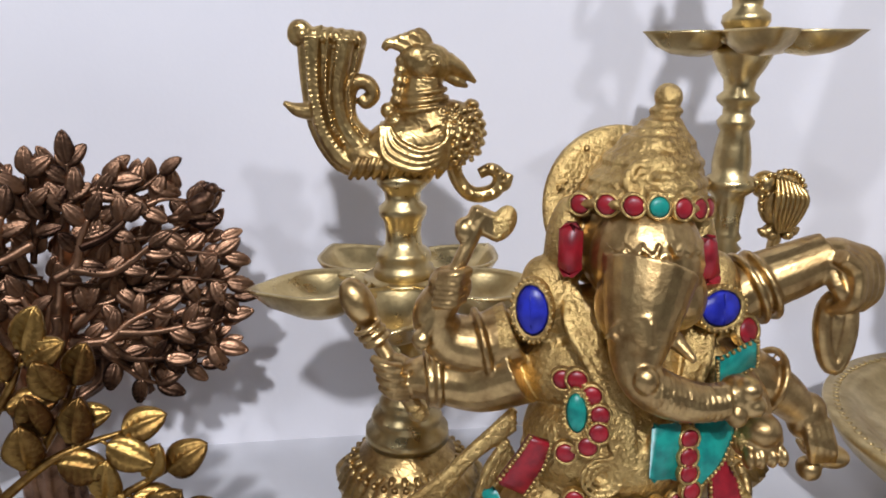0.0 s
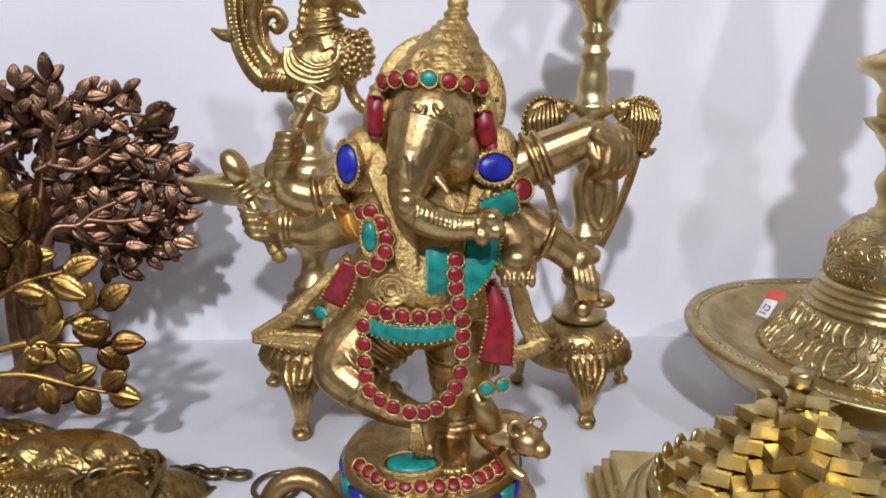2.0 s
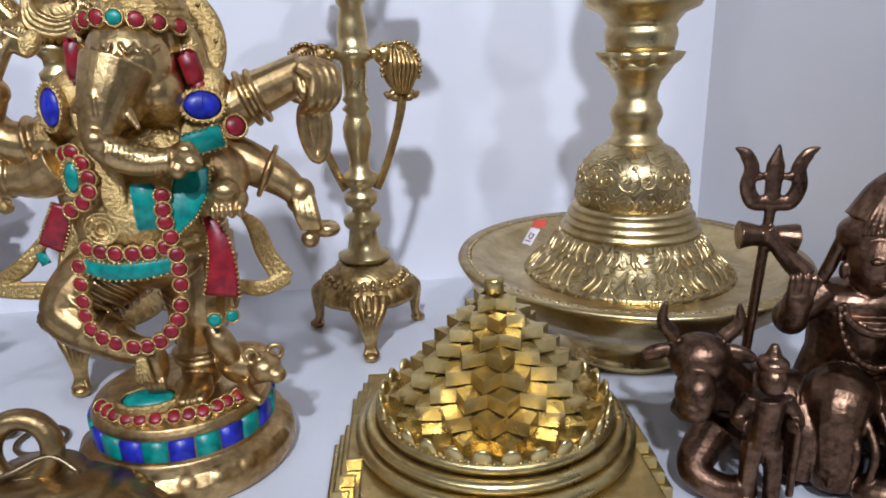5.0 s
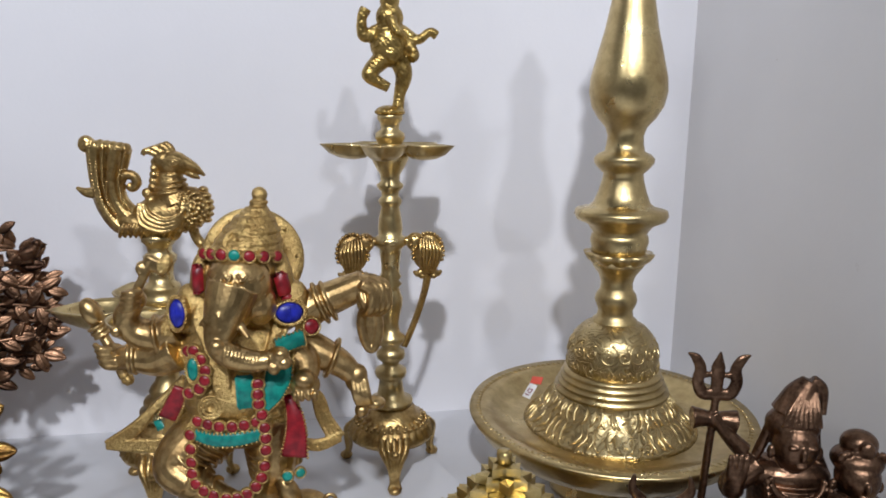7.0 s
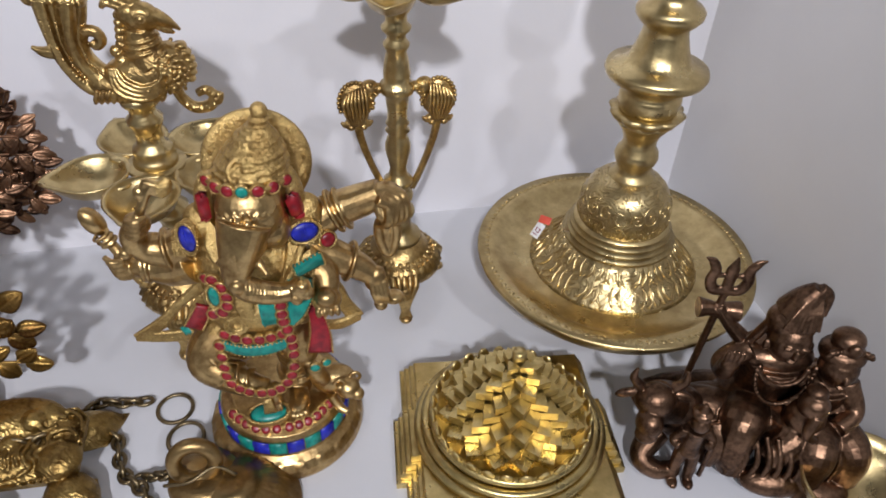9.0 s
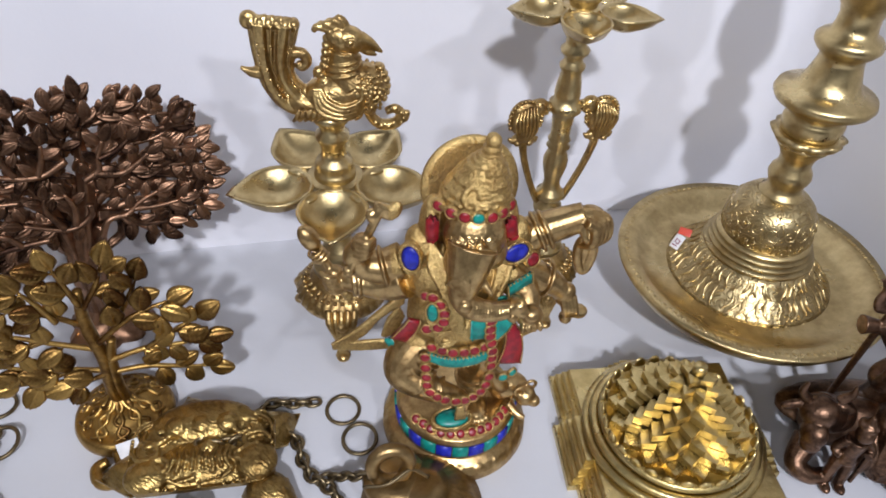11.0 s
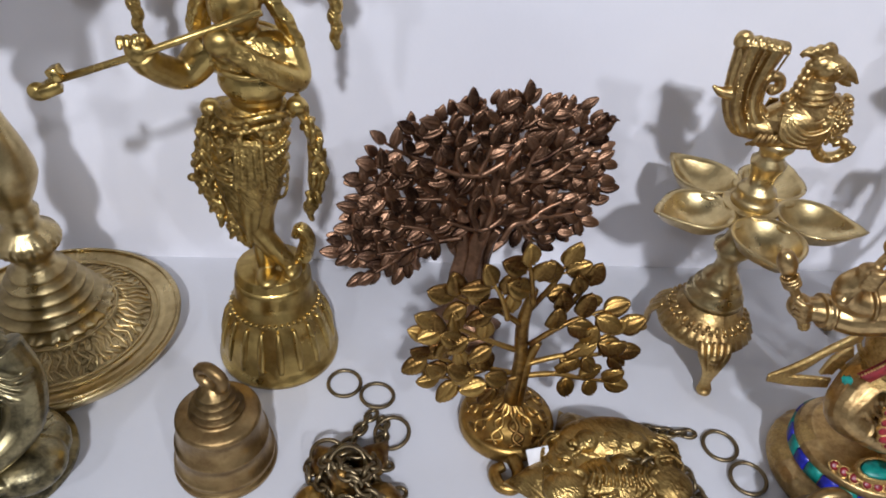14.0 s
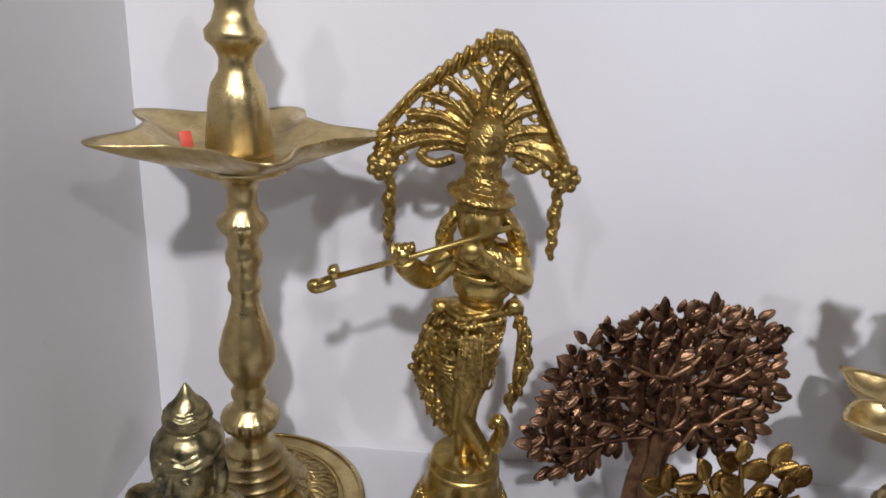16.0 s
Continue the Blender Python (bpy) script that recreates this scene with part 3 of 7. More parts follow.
# tail plumes sweep back and up as one broad ribbed fan, the inner one curling forward
outer = ((-0.024, 0.2765), (-0.044, 0.2800), (-0.0585, 0.3010), (-0.0630, 0.3250), (-0.0640, 0.3480), (-0.0640, 0.3600))
inner = ((-0.012, 0.2900), (-0.026, 0.2930), (-0.0370, 0.3080), (-0.0390, 0.3260), (-0.0340, 0.3430), (-0.0300, 0.3570))
for k in range(6):
    q = k / 5
    line = [(a[0] + (c_[0] - a[0]) * q, 0.0045 * math.cos(k * 2.4), a[1] + (c_[1] - a[1]) * q) for a, c_ in zip(outer, inner)]
    limb(b, line, [0.0060, 0.0060, 0.0050, 0.0046, 0.0050, 0.0050], seg=9)
    for side in (-1, 1):
        for j in range(30):
            t_ = 0.8 + 4.1 * j / 29
            i_ = min(int(t_), 4)
            p, n_ = Vector(line[i_]), Vector(line[i_ + 1])
            c_ = p.lerp(n_, t_ - i_)
            b.ell((c_.x + 0.0020, side * 0.0072, c_.z), 0.0013, nu=6, nv=4)
    b.ell((line[-1][0], 0, line[-1][2]), (0.0048, 0.0070, 0.0055))
limb(b, [(-0.058, 0, 0.350), (-0.063, 0, 0.3620), (-0.0675, 0, 0.3640), (-0.0695, 0, 0.3590), (-0.0660, 0, 0.3560)], [0.0050, 0.0056, 0.0052, 0.0044, 0.0040], seg=9)
for k in range(4):
    limb(b, [(-0.058 + 0.006 * k, 0, 0.352), (-0.054 + 0.0062 * k, 0, 0.3620 - 0.0008 * k), (-0.0500 + 0.0064 * k, 0, 0.3600 - 0.001 * k)], [0.0042, 0.0042, 0.0026], n=4, seg=8)
limb(b, [(-0.024, 0, 0.293), (-0.0365, 0, 0.306), (-0.0385, 0, 0.3210), (-0.0340, 0, 0.3310), (-0.0255, 0, 0.3310), (-0.0220, 0, 0.3240), (-0.0270, 0, 0.3190), (-0.0305, 0, 0.3230)], [0.0060, 0.0056, 0.0052, 0.0050, 0.0048, 0.0045, 0.0042, 0.0034], seg=10)
limb(b, [(-0.060, 0, 0.314), (-0.070, 0, 0.3150), (-0.0785, 0, 0.3195)], [0.0062, 0.0046, 0.0014], n=4)
# draped wing bands, hanging feathers, scaled breast
for side in (-1, 1):
    for k in range(4):
        limb(b, [(-0.012 - 0.002 * k, side * 0.0150, 0.3060), (-0.006 - 0.003 * k, side * (0.0200 + 0.0004 * k), 0.2960 - 0.0030 * k), (0.008 - 0.001 * k, side * (0.0215 + 0.0004 * k), 0.2900 - 0.0036 * k), (0.022, side * (0.0205), 0.2960 - 0.0030 * k), (0.024, side * 0.0175, 0.3080)], [0.0014, 0.0020, 0.0022, 0.0020, 0.0014], n=6, seg=7)
    for k in range(12):
        x_ = -0.034 + 0.0050 * k
        limb(b, [(x_ + 0.003, side * 0.0175, 0.2870), (x_, side * 0.0185, 0.2800), (x_ - 0.004, side * 0.0120, 0.2725)], [0.0020, 0.0026, 0.0016], n=3, seg=6)
    for k in range(60):
        a, w = 2.39996 * k, ((k + 0.5) / 60) ** 0.5
        b.ell((0.029 + 0.0165 * w * math.cos(a), side * (0.0195 - 0.0075 * w * w), 0.2985 + 0.0200 * w * math.sin(a)), (0.0021, 0.0016, 0.0024), nu=6, nv=4)
for k in range(6):
    b.ell((0.0405 + 0.0052 * math.sin(0.55 * k), 0, 0.318 - 0.0060 * k), (0.0046, 0.0065, 0.0030), (0, 20, 0))
# curled spray at the breast
limb(b, [(0.028, 0, 0.290), (0.0300, 0, 0.2720), (0.0400, 0, 0.2600), (0.0540, 0, 0.2610), (0.0590, 0, 0.2700), (0.0530, 0, 0.2760), (0.0450, 0, 0.2730)], [0.0056, 0.0050, 0.0054, 0.0056, 0.0050, 0.0044, 0.0036], seg=9)
for k in range(9):
    a = -2.6 + 0.5 * k
    b.ell((0.0475 + 0.0140 * math.cos(a), -0.0048, 0.2690 + 0.0100 * math.sin(a)), 0.0016, nu=6, nv=4)
limb(b, [(0.056, 0, 0.2640), (0.0620, 0, 0.2660), (0.0655, 0, 0.2730)], [0.0046, 0.0044, 0.0026], n=3)
b.ell((0.002, 0, 0.274), (0.014, 0.012, 0.010))
peacock = solid("peacock_figure", melted(b, 0.00075, 1), BRASS_CHASED, pose(-0.002, 0.469, 0, 0, 0, -4), "cast brass peacock with a curled upswept tail on a lamp", "statue")

# the lamp with the star-shaped dish
left = thing("star_oil_lamp", pose(-0.692, 0.475, 0), "tall turned brass lamp with a star-shaped dish and broad engraved plate", "oil lamp")
part("plate", Shape().lathe([(0.09, 0.0), (0.100, 0.001), (0.113, 0.014), (0.1205, 0.026), (0.1215, 0.030), (0.118, 0.031), (0.107, 0.027), (0.100, 0.026), (0.097, 0.029), (0.08, 0.030), (0.04, 0.031)], seg=96), BRASS, left)
part("skirt", Shape().lathe([(0.096, 0.026), (0.090, 0.031), (0.078, 0.036), (0.062, 0.044), (0.050, 0.052), (0.042, 0.058)], seg=180, wobble=lambda k, a: 1 + 0.010 * math.cos(36 * a + 3 * math.sin(3 * a))), BRASS_CUT, left, "engraved low brass skirt")
low = [(0.054, 0.046), (0.0575, 0.049), (0.0575, 0.053), (0.046, 0.056), (0.0505, 0.059), (0.0505, 0.063), (0.040, 0.066), (0.0440, 0.069), (0.0440, 0.073), (0.034, 0.076), (0.0385, 0.079), (0.0385, 0.083), (0.029, 0.086), (0.0325, 0.089), (0.0325, 0.093), (0.024, 0.096), (0.0265, 0.099), (0.0265, 0.103), (0.0185, 0.108), (0.0180, 0.118), (0.0220, 0.124), (0.0280, 0.130), (0.0300, 0.137), (0.0280, 0.144), (0.0195, 0.150), (0.0155, 0.157), (0.0180, 0.164),
       (0.0185, 0.169), (0.0145, 0.174), (0.0170, 0.181), (0.0235, 0.193), (0.0280, 0.206), (0.0280, 0.217), (0.0240, 0.235), (0.0180, 0.254), (0.0140, 0.268), (0.0135, 0.278), (0.0165, 0.283), (0.0165, 0.289), (0.0135, 0.295), (0.0145, 0.306), (0.0175, 0.312), (0.0175, 0.321), (0.0145, 0.327), (0.0160, 0.337), (0.0205, 0.343), (0.0235, 0.349), (0.0220, 0.355),
       (0.0160, 0.361), (0.0138, 0.371), (0.0140, 0.383), (0.0200, 0.392), (0.034, 0.398), (0.046, 0.404), (0.048, 0.410), (0.02, 0.412)]
part("shaft", Shape().lathe(low, seg=132, wobble=lambda k, a: 1 + (0.025 * math.cos(26 * a) if k in (1, 2, 21, 22, 46) else 0)), BRASS, left)
etched = Shape()
for k in range(64):
    a = math.tau * k / 64
    etched.tube([(r * math.cos(a + 0.05 * math.sin(3 * q + k)), r * math.sin(a + 0.05 * math.sin(3 * q + k)), z) for q, (r, z) in enumerate(((0.090, 0.0320), (0.080, 0.0358), (0.070, 0.0405), (0.062, 0.0450)))], [0.0008, 0.0015, 0.0015, 0.0008], 6)
for r, z in ((0.1165, 0.0316), (0.0985, 0.0290), (0.0930, 0.0305), (0.0600, 0.0460)):
    etched.tube([(r * math.cos(a), r * math.sin(a), z) for a in np.linspace(0, math.tau, 97)[:-1]], 0.0014, 7, closed=True)
tagged(part("chasing", etched, BRASS, left), kind="stuff")
point = lambda a: 1 + 0.55 * (abs(math.cos(2.5 * (a - radians(10))))) ** 5
dish = Shape()
prof = [(0.030, 0.408), (0.056, 0.412), (0.072, 0.424), (0.084, 0.436), (0.085, 0.439), (0.080, 0.437), (0.066, 0.427), (0.050, 0.418), (0.020, 0.416)]
dish.lathe(prof, seg=120, wobble=lambda k, a: 1 + (point(a) - 1) * (0, 0.25, 0.7, 1, 1, 0.95, 0.7, 0.25, 0)[k])
part("dish", dish, BRASS, left, "shallow star-shaped brass dish with five spouts")
part("upper_shaft", Shape().lathe([(0.030, 0.415), (0.030, 0.424), (0.0275, 0.445), (0.026, 0.462), (0.0225, 0.478), (0.0160, 0.488), (0.0150, 0.500), (0.0190, 0.508), (0.0255, 0.514), (0.0262, 0.522), (0.0195, 0.530), (0.0160, 0.542), (0.0200, 0.560), (0.0240, 0.568), (0.0180, 0.576), (0.010, 0.60), (0.003, 0.612)], seg=44), BRASS, left)
sticker = thing("price_sticker", pose(-0.722, 0.430, 0.436, 62, 0, 40), "small glossy red price sticker in a brass dish", "price sticker")
part("label_face", Shape().block((0, 0, 0), (0.010, 0.014, 0.0008)), PINK, sticker)


# ---- trees ----
def leaf_mesh(name, mat, length, width, thick, veins=5, closed=0.0):
    """A cast leaf, base at the origin, along +x, face up +z: raised midrib, slanting ribs on each half."""
    s = Shape()
    n = 2 * veins + 2
    rings = []
    for k in range(n + 1):
        u = k / n
        w = max(math.sin(math.pi * u ** 0.80), 0.0) ** 0.62 * (1 - 0.12 * u) + (0.12 if k == 0 else 0.03)
        x, h = u * length, w * width / 2
        rise = thick * (0.95 if k % 2 else 0.0) * (0.3 < w)
        lean = 0.10 * length * w
        bow = thick * (0.8 * math.sin(math.pi * u) - closed * u * u)
        rings.append([(x + 0.2 * lean, -h, bow - 0.35 * thick), (x + lean * 0.9, -h * 0.86, bow + 0.10 * thick + rise * 0.4), (x + lean * 0.5, -h * 0.50, bow + 0.18 * thick + rise), (x, -h * 0.12, bow + 0.10 * thick), (x, 0, bow + 0.75 * thick),
                      (x, h * 0.12, bow + 0.10 * thick), (x + lean * 0.5, h * 0.50, bow + 0.18 * thick + rise), (x + lean * 0.9, h * 0.86, bow + 0.10 * thick + rise * 0.4), (x + 0.2 * lean, h, bow - 0.35 * thick), (x, 0, bow - 0.7 * thick)])
    s.grid(rings)
    return s.mesh(name, mat)


def set_leaf(tree, me, mat, root, angle, rng, size=1.0, tilt=0.22, into=None):
    """Lays one leaf in the plane of the tree, its face to the front."""
    out = Vector((math.cos(angle), rng.uniform(-tilt, tilt * 0.5), math.sin(angle))).normalized()
    up = Vector((rng.uniform(-tilt, tilt), -1, 0.50 + rng.uniform(-tilt, tilt)))
    side = up.cross(out).normalized()
    m = Matrix((out, side, out.cross(side).normalized())).transposed().to_4x4()
    m.translation = root
    q = size * rng.uniform(0.88, 1.12)
    m = m @ Matrix.Diagonal((q, q, q, 1))
    if into is None:
        part("leaf", me, mat, tree).matrix_local = m
    else:
        into.add([m @ v.co for v in me.vertices], [tuple(p.vertices) for p in me.polygons])


def spray(tree, leaves, mat, pts, y, radius, pitch, rng, start=0.35, size=1.0, stalk=0.0, spread=52, behind=-0.0015):
    """A branch in the plane of the tree with leaves on both sides of it and one at its tip."""
    line = curve([(x, y + 0.0015 * math.sin(40 * x + 30 * z), z) for x, z in pts], 10)
    part("branch", Shape().tube(line, fade([radius, radius * 0.85, radius * 0.5], len(line)), 9), mat, tree)
    run, total = 0.0, sum((b - a).length for a, b in zip(line, line[1:]))
    done, k = start * total, rng.randint(0, 1)
    for a, b in zip(line, line[1:]):
        run += (b - a).length
        if run >= done:
            done += pitch
            k += 1
            w = math.atan2(b.z - a.z, b.x - a.x) + radians((1 if k % 2 else -1) * (spread + rng.uniform(-12, 12)))
            root = Vector((b.x + stalk * math.cos(w), y + behind, b.z + stalk * math.sin(w)))
            if stalk:
                part("twig", Shape().tube([tuple(b), tuple(b.lerp(root, 0.5)), tuple(root)], [radius * 0.45, radius * 0.4, radius * 0.35], 6), mat, tree)
            set_leaf(tree, rng.choice(leaves), mat, root, w, rng, size)
    a, b = line[-3], line[-1]
    set_leaf(tree, rng.choice(leaves), mat, b, math.atan2(b.z - a.z, b.x - a.x) + rng.uniform(-0.15, 0.15), rng, size)


rng = random.Random(7)
dark = thing("bronze_tree", pose(-0.272, 0.497, 0, 0, 0, 15.5), "dark bronze tree of life ornament with dense veined leaves", "tree ornament")
dark_leaves = [leaf_mesh("leaf", BRONZE, 0.0192, w, 0.0026) for w in (0.0108, 0.0116, 0.0124)]
# trunk: three stems with knotted roots
for pts, radii in (([(0.006, 0.002, 0.010), (0.008, 0.000, 0.060), (0.008, -0.002, 0.110), (0.016, 0.000, 0.140), (0.028, 0.010, 0.185), (0.036, 0.014, 0.240)], [0.015, 0.0125, 0.011, 0.0095, 0.007, 0.004]),
                   ([(0.000, 0.006, 0.012), (-0.004, 0.006, 0.070), (-0.002, 0.002, 0.120), (-0.010, 0.010, 0.170), (-0.012, 0.014, 0.230)], [0.012, 0.009, 0.008, 0.006, 0.004]),
                   ([(0.014, 0.006, 0.012), (0.020, 0.004, 0.080), (0.022, -0.002, 0.120), (0.030, -0.008, 0.145)], [0.011, 0.008, 0.007, 0.005]),
                   ([(0.000, 0.004, 0.104), (-0.012, 0.006, 0.120), (-0.018, 0.006, 0.148)], [0.0045, 0.005, 0.005]),
                   ([(0.020, 0.004, 0.104), (0.046, 0.008, 0.118), (0.050, 0.008, 0.142)], [0.0045, 0.005, 0.005]),
                   ([(-0.050, 0.006, 0.098), (-0.054, 0.006, 0.116), (-0.046, 0.004, 0.144), (-0.016, 0.004, 0.152)], [0.0035, 0.005, 0.006, 0.007]),
                   ([(0.078, 0.008, 0.102), (0.072, 0.008, 0.120), (0.052, 0.006, 0.140), (0.028, 0.002, 0.150)], [0.0035, 0.0045, 0.006, 0.007])):
    part("trunk", limb(Shape(), pts, radii, n=7, seg=11, fins=4, twist=0.05), BRONZE, dark)
# front sprays, rubbed bright
for pts, start in ((((0.0300, 0.205), (0.0440, 0.213), (0.0478, 0.2285), (0.0550, 0.2440)), 0.30), (((0.0394, 0.2107), (0.0625, 0.2055), (0.0783, 0.2130), (0.0900, 0.2220)), 0.35), (((0.0480, 0.2250), (0.0640, 0.2310), (0.0770, 0.2410)), 0.30),
                   (((0.0292, 0.140), (0.0396, 0.1565), (0.0573, 0.1576), (0.0715, 0.1683), (0.0900, 0.1765)), 0.42), (((0.0540, 0.1575), (0.0687, 0.1422), (0.0922, 0.1376)), 0.35), (((0.0640, 0.1620), (0.0856, 0.1587), (0.1075, 0.1603)), 0.30),
                   (((0.0210, 0.2300), (-0.0019, 0.2200), (-0.0258, 0.2246), (-0.0479, 0.2357)), 0.35), (((-0.0222, 0.2255), (-0.0273, 0.2400), (-0.0267, 0.2520)), 0.20), (((-0.004, 0.2210), (0.002, 0.236), (0.006, 0.250)), 0.25),
                   (((0.0279, 0.1793), (0.0250, 0.1659), (0.0032, 0.1567), (-0.0323, 0.1721)), 0.35), (((-0.0003, 0.1590), (-0.0092, 0.1829), (-0.0074, 0.1960)), 0.25), (((0.010, 0.160), (0.014, 0.180), (0.010, 0.196)), 0.35),
                   (((-0.014, 0.150), (-0.0499, 0.1482), (-0.0759, 0.1429), (-0.1003, 0.1440)), 0.35), (((-0.0390, 0.1478), (-0.0513, 0.1642), (-0.0779, 0.1738)), 0.25), (((-0.064, 0.146), (-0.082, 0.132), (-0.102, 0.122)), 0.25)):
    spray(dark, dark_leaves, BRONZE, pts, -0.018, 0.0034, 0.0098, rng, start, 1.0, behind=0.003)
# the sprays behind them, out to the rim of the crown
for pts in (((0.036, 0.235), (0.044, 0.262), (0.045, 0.279)), ((0.040, 0.250), (0.062, 0.262), (0.070, 0.264)), ((0.050, 0.250), (0.086, 0.258), (0.102, 0.268)), ((0.078, 0.240), (0.100, 0.250), (0.118, 0.248)), ((0.074, 0.222), (0.104, 0.226), (0.126, 0.240)),
            ((0.090, 0.214), (0.118, 0.210), (0.140, 0.204)), ((0.086, 0.194), (0.116, 0.190), (0.140, 0.184)), ((0.092, 0.182), (0.122, 0.172), (0.144, 0.172)), ((0.084, 0.160), (0.116, 0.152), (0.138, 0.156)), ((0.080, 0.146), (0.110, 0.138), (0.130, 0.134)), ((0.066, 0.140), (0.092, 0.124), (0.116, 0.120)), ((0.052, 0.140), (0.072, 0.118), (0.084, 0.110)),
            ((0.020, 0.230), (0.018, 0.256), (0.020, 0.272)), ((-0.004, 0.230), (-0.008, 0.258), (-0.008, 0.276)), ((-0.014, 0.240), (-0.028, 0.258), (-0.038, 0.264)), ((-0.030, 0.236), (-0.050, 0.250), (-0.062, 0.260)), ((-0.040, 0.226), (-0.068, 0.238), (-0.088, 0.252)), ((-0.036, 0.206), (-0.068, 0.216), (-0.096, 0.228)), ((-0.050, 0.196), (-0.080, 0.204), (-0.106, 0.214)),
            ((-0.030, 0.184), (-0.062, 0.188), (-0.090, 0.192)), ((-0.060, 0.174), (-0.092, 0.178), (-0.112, 0.184)), ((-0.064, 0.158), (-0.094, 0.160), (-0.116, 0.164)), ((-0.074, 0.140), (-0.106, 0.144), (-0.126, 0.150)), ((-0.070, 0.132), (-0.100, 0.130), (-0.128, 0.138)), ((-0.058, 0.128), (-0.084, 0.114), (-0.106, 0.106)), ((-0.044, 0.136), (-0.056, 0.118), (-0.066, 0.106)),
            ((0.030, 0.196), (0.056, 0.190), (0.082, 0.188)), ((0.034, 0.178), (0.060, 0.178), (0.078, 0.190)), ((0.020, 0.200), (0.000, 0.206), (-0.024, 0.204)), ((0.016, 0.212), (0.020, 0.232), (0.030, 0.248)), ((0.004, 0.150), (-0.020, 0.140), (-0.034, 0.132))):
    spray(dark, dark_leaves, BRONZE, pts, 0.003, 0.0023, 0.0112, rng, 0.2, 1.1, behind=0.0)
# a shaded back layer, joined, with the gaps through which the wall shows
rim = [(-0.128, 0.140), (-0.108, 0.196), (-0.100, 0.234), (-0.080, 0.254), (-0.038, 0.266), (-0.006, 0.276), (0.044, 0.280), (0.106, 0.264), (0.134, 0.240), (0.144, 0.200), (0.146, 0.174), (0.134, 0.128), (0.086, 0.112), (0.056, 0.138), (0.0, 0.136), (-0.04, 0.138), (-0.056, 0.104), (-0.108, 0.108)]
gaps = [(-0.076, 0.243, 0.011), (-0.045, 0.213, 0.010), (0.056, 0.271, 0.009), (0.104, 0.239, 0.013), (-0.007, 0.257, 0.009), (0.124, 0.190, 0.009), (0.102, 0.197, 0.008), (0.066, 0.122, 0.012), (0.030, 0.222, 0.007), (0.022, 0.205, 0.006)]


def inside(x, z):
    hit = False
    for (ax, az), (bx, bz) in zip(rim, rim[1:] + rim[:1]):
        if (az > z) != (bz > z) and x < ax + (z - az) / (bz - az) * (bx - ax):
            hit = not hit
    return hit and all(math.hypot(x - gx, z - gz) > gr for gx, gz, gr in gaps)


mass = Shape()
for i in range(30):
    for j in range(20):
        x, z = -0.130 + 0.0096 * (i + 0.5 * (j % 2)) + rng.uniform(-0.002, 0.002), 0.100 + 0.0096 * j + rng.uniform(-0.002, 0.002)
        if inside(x, z):
            set_leaf(dark, rng.choice(dark_leaves), BRONZE, (x, 0.012 + rng.uniform(-0.003, 0.005), z), math.atan2(z - 0.13, x - 0.01) + rng.uniform(-0.7, 0.7), rng, 0.92, 0.35, into=mass)
for pts in (((0.02, 0.150), (0.06, 0.180), (0.11, 0.200)), ((0.02, 0.170), (0.05, 0.220), (0.09, 0.250)), ((0.01, 0.16), (0.005, 0.21), (0.03, 0.265)), ((0.0, 0.15), (-0.04, 0.19), (-0.085, 0.235)), ((0.0, 0.145), (-0.05, 0.155), (-0.11, 0.145)), ((0.03, 0.148), (0.08, 0.150), (0.125, 0.145)), ((-0.01, 0.17), (-0.03, 0.22), (-0.03, 0.26))):
    limb(mass, [(x, 0.013, z) for x, z in pts], [0.006, 0.0045, 0.003], n=6, seg=8)
tagged(part("leaf_mass", mass, BRONZE, dark), kind="stuff")
part("root_base", Shape().lathe([(0.040, 0), (0.042, 0.004), (0.034, 0.012), (0.024, 0.020), (0.014, 0.030)], (0.006, 0.003, 0), seg=40, wobble=lambda k, a: 1 + 0.13 * math.cos(7 * a + k)), BRONZE, dark)
bird = Shape()
bird.ell((0.127, -0.004, 0.2465), (0.0115, 0.0062, 0.0070), (0, -32, 0)).ell((0.1355, -0.004, 0.256), 0.0048)
limb(bird, [(0.120, -0.004, 0.242), (0.110, -0.004, 0.236)], [0.005, 0.0018], n=3)
limb(bird, [(0.131, -0.004, 0.248), (0.1345, -0.004, 0.254)], [0.0050, 0.0042], n=3)
limb(bird, [(0.138, -0.004, 0.256), (0.1445, -0.004, 0.254)], [0.0022, 0.0006], n=2, seg=6)
limb(bird, [(0.104, -0.003, 0.236), (0.120, -0.003, 0.238), (0.130, -0.003, 0.238)], [0.0030, 0.0034, 0.0030], n=3, seg=8)
part("perched_bird", bird, BRONZE, dark)

gold = thing("brass_tree", pose(-0.233, 0.366, 0, 0, 0, 8), "antique gold brass tree ornament on a round domed base", "tree ornament")
gold_leaves = [leaf_mesh("leaf", TREE_GOLD, 0.0250, w, 0.0028, 6) for w in (0.0184, 0.0200)]
part("trunk", limb(Shape(), [(0.002, 0, 0.028), (0.0, -0.004, 0.060), (0.002, -0.002, 0.095), (-0.002, 0, 0.140), (0.002, 0, 0.180)], [0.0085, 0.007, 0.0065, 0.006, 0.004], n=7, seg=11), TREE_GOLD, gold)
part("trunk", limb(Shape(), [(0.006, -0.002, 0.028), (0.006, -0.006, 0.062), (0.008, -0.004, 0.095), (0.014, -0.004, 0.120)], [0.006, 0.005, 0.005, 0.004], n=7, seg=11), TREE_GOLD, gold)
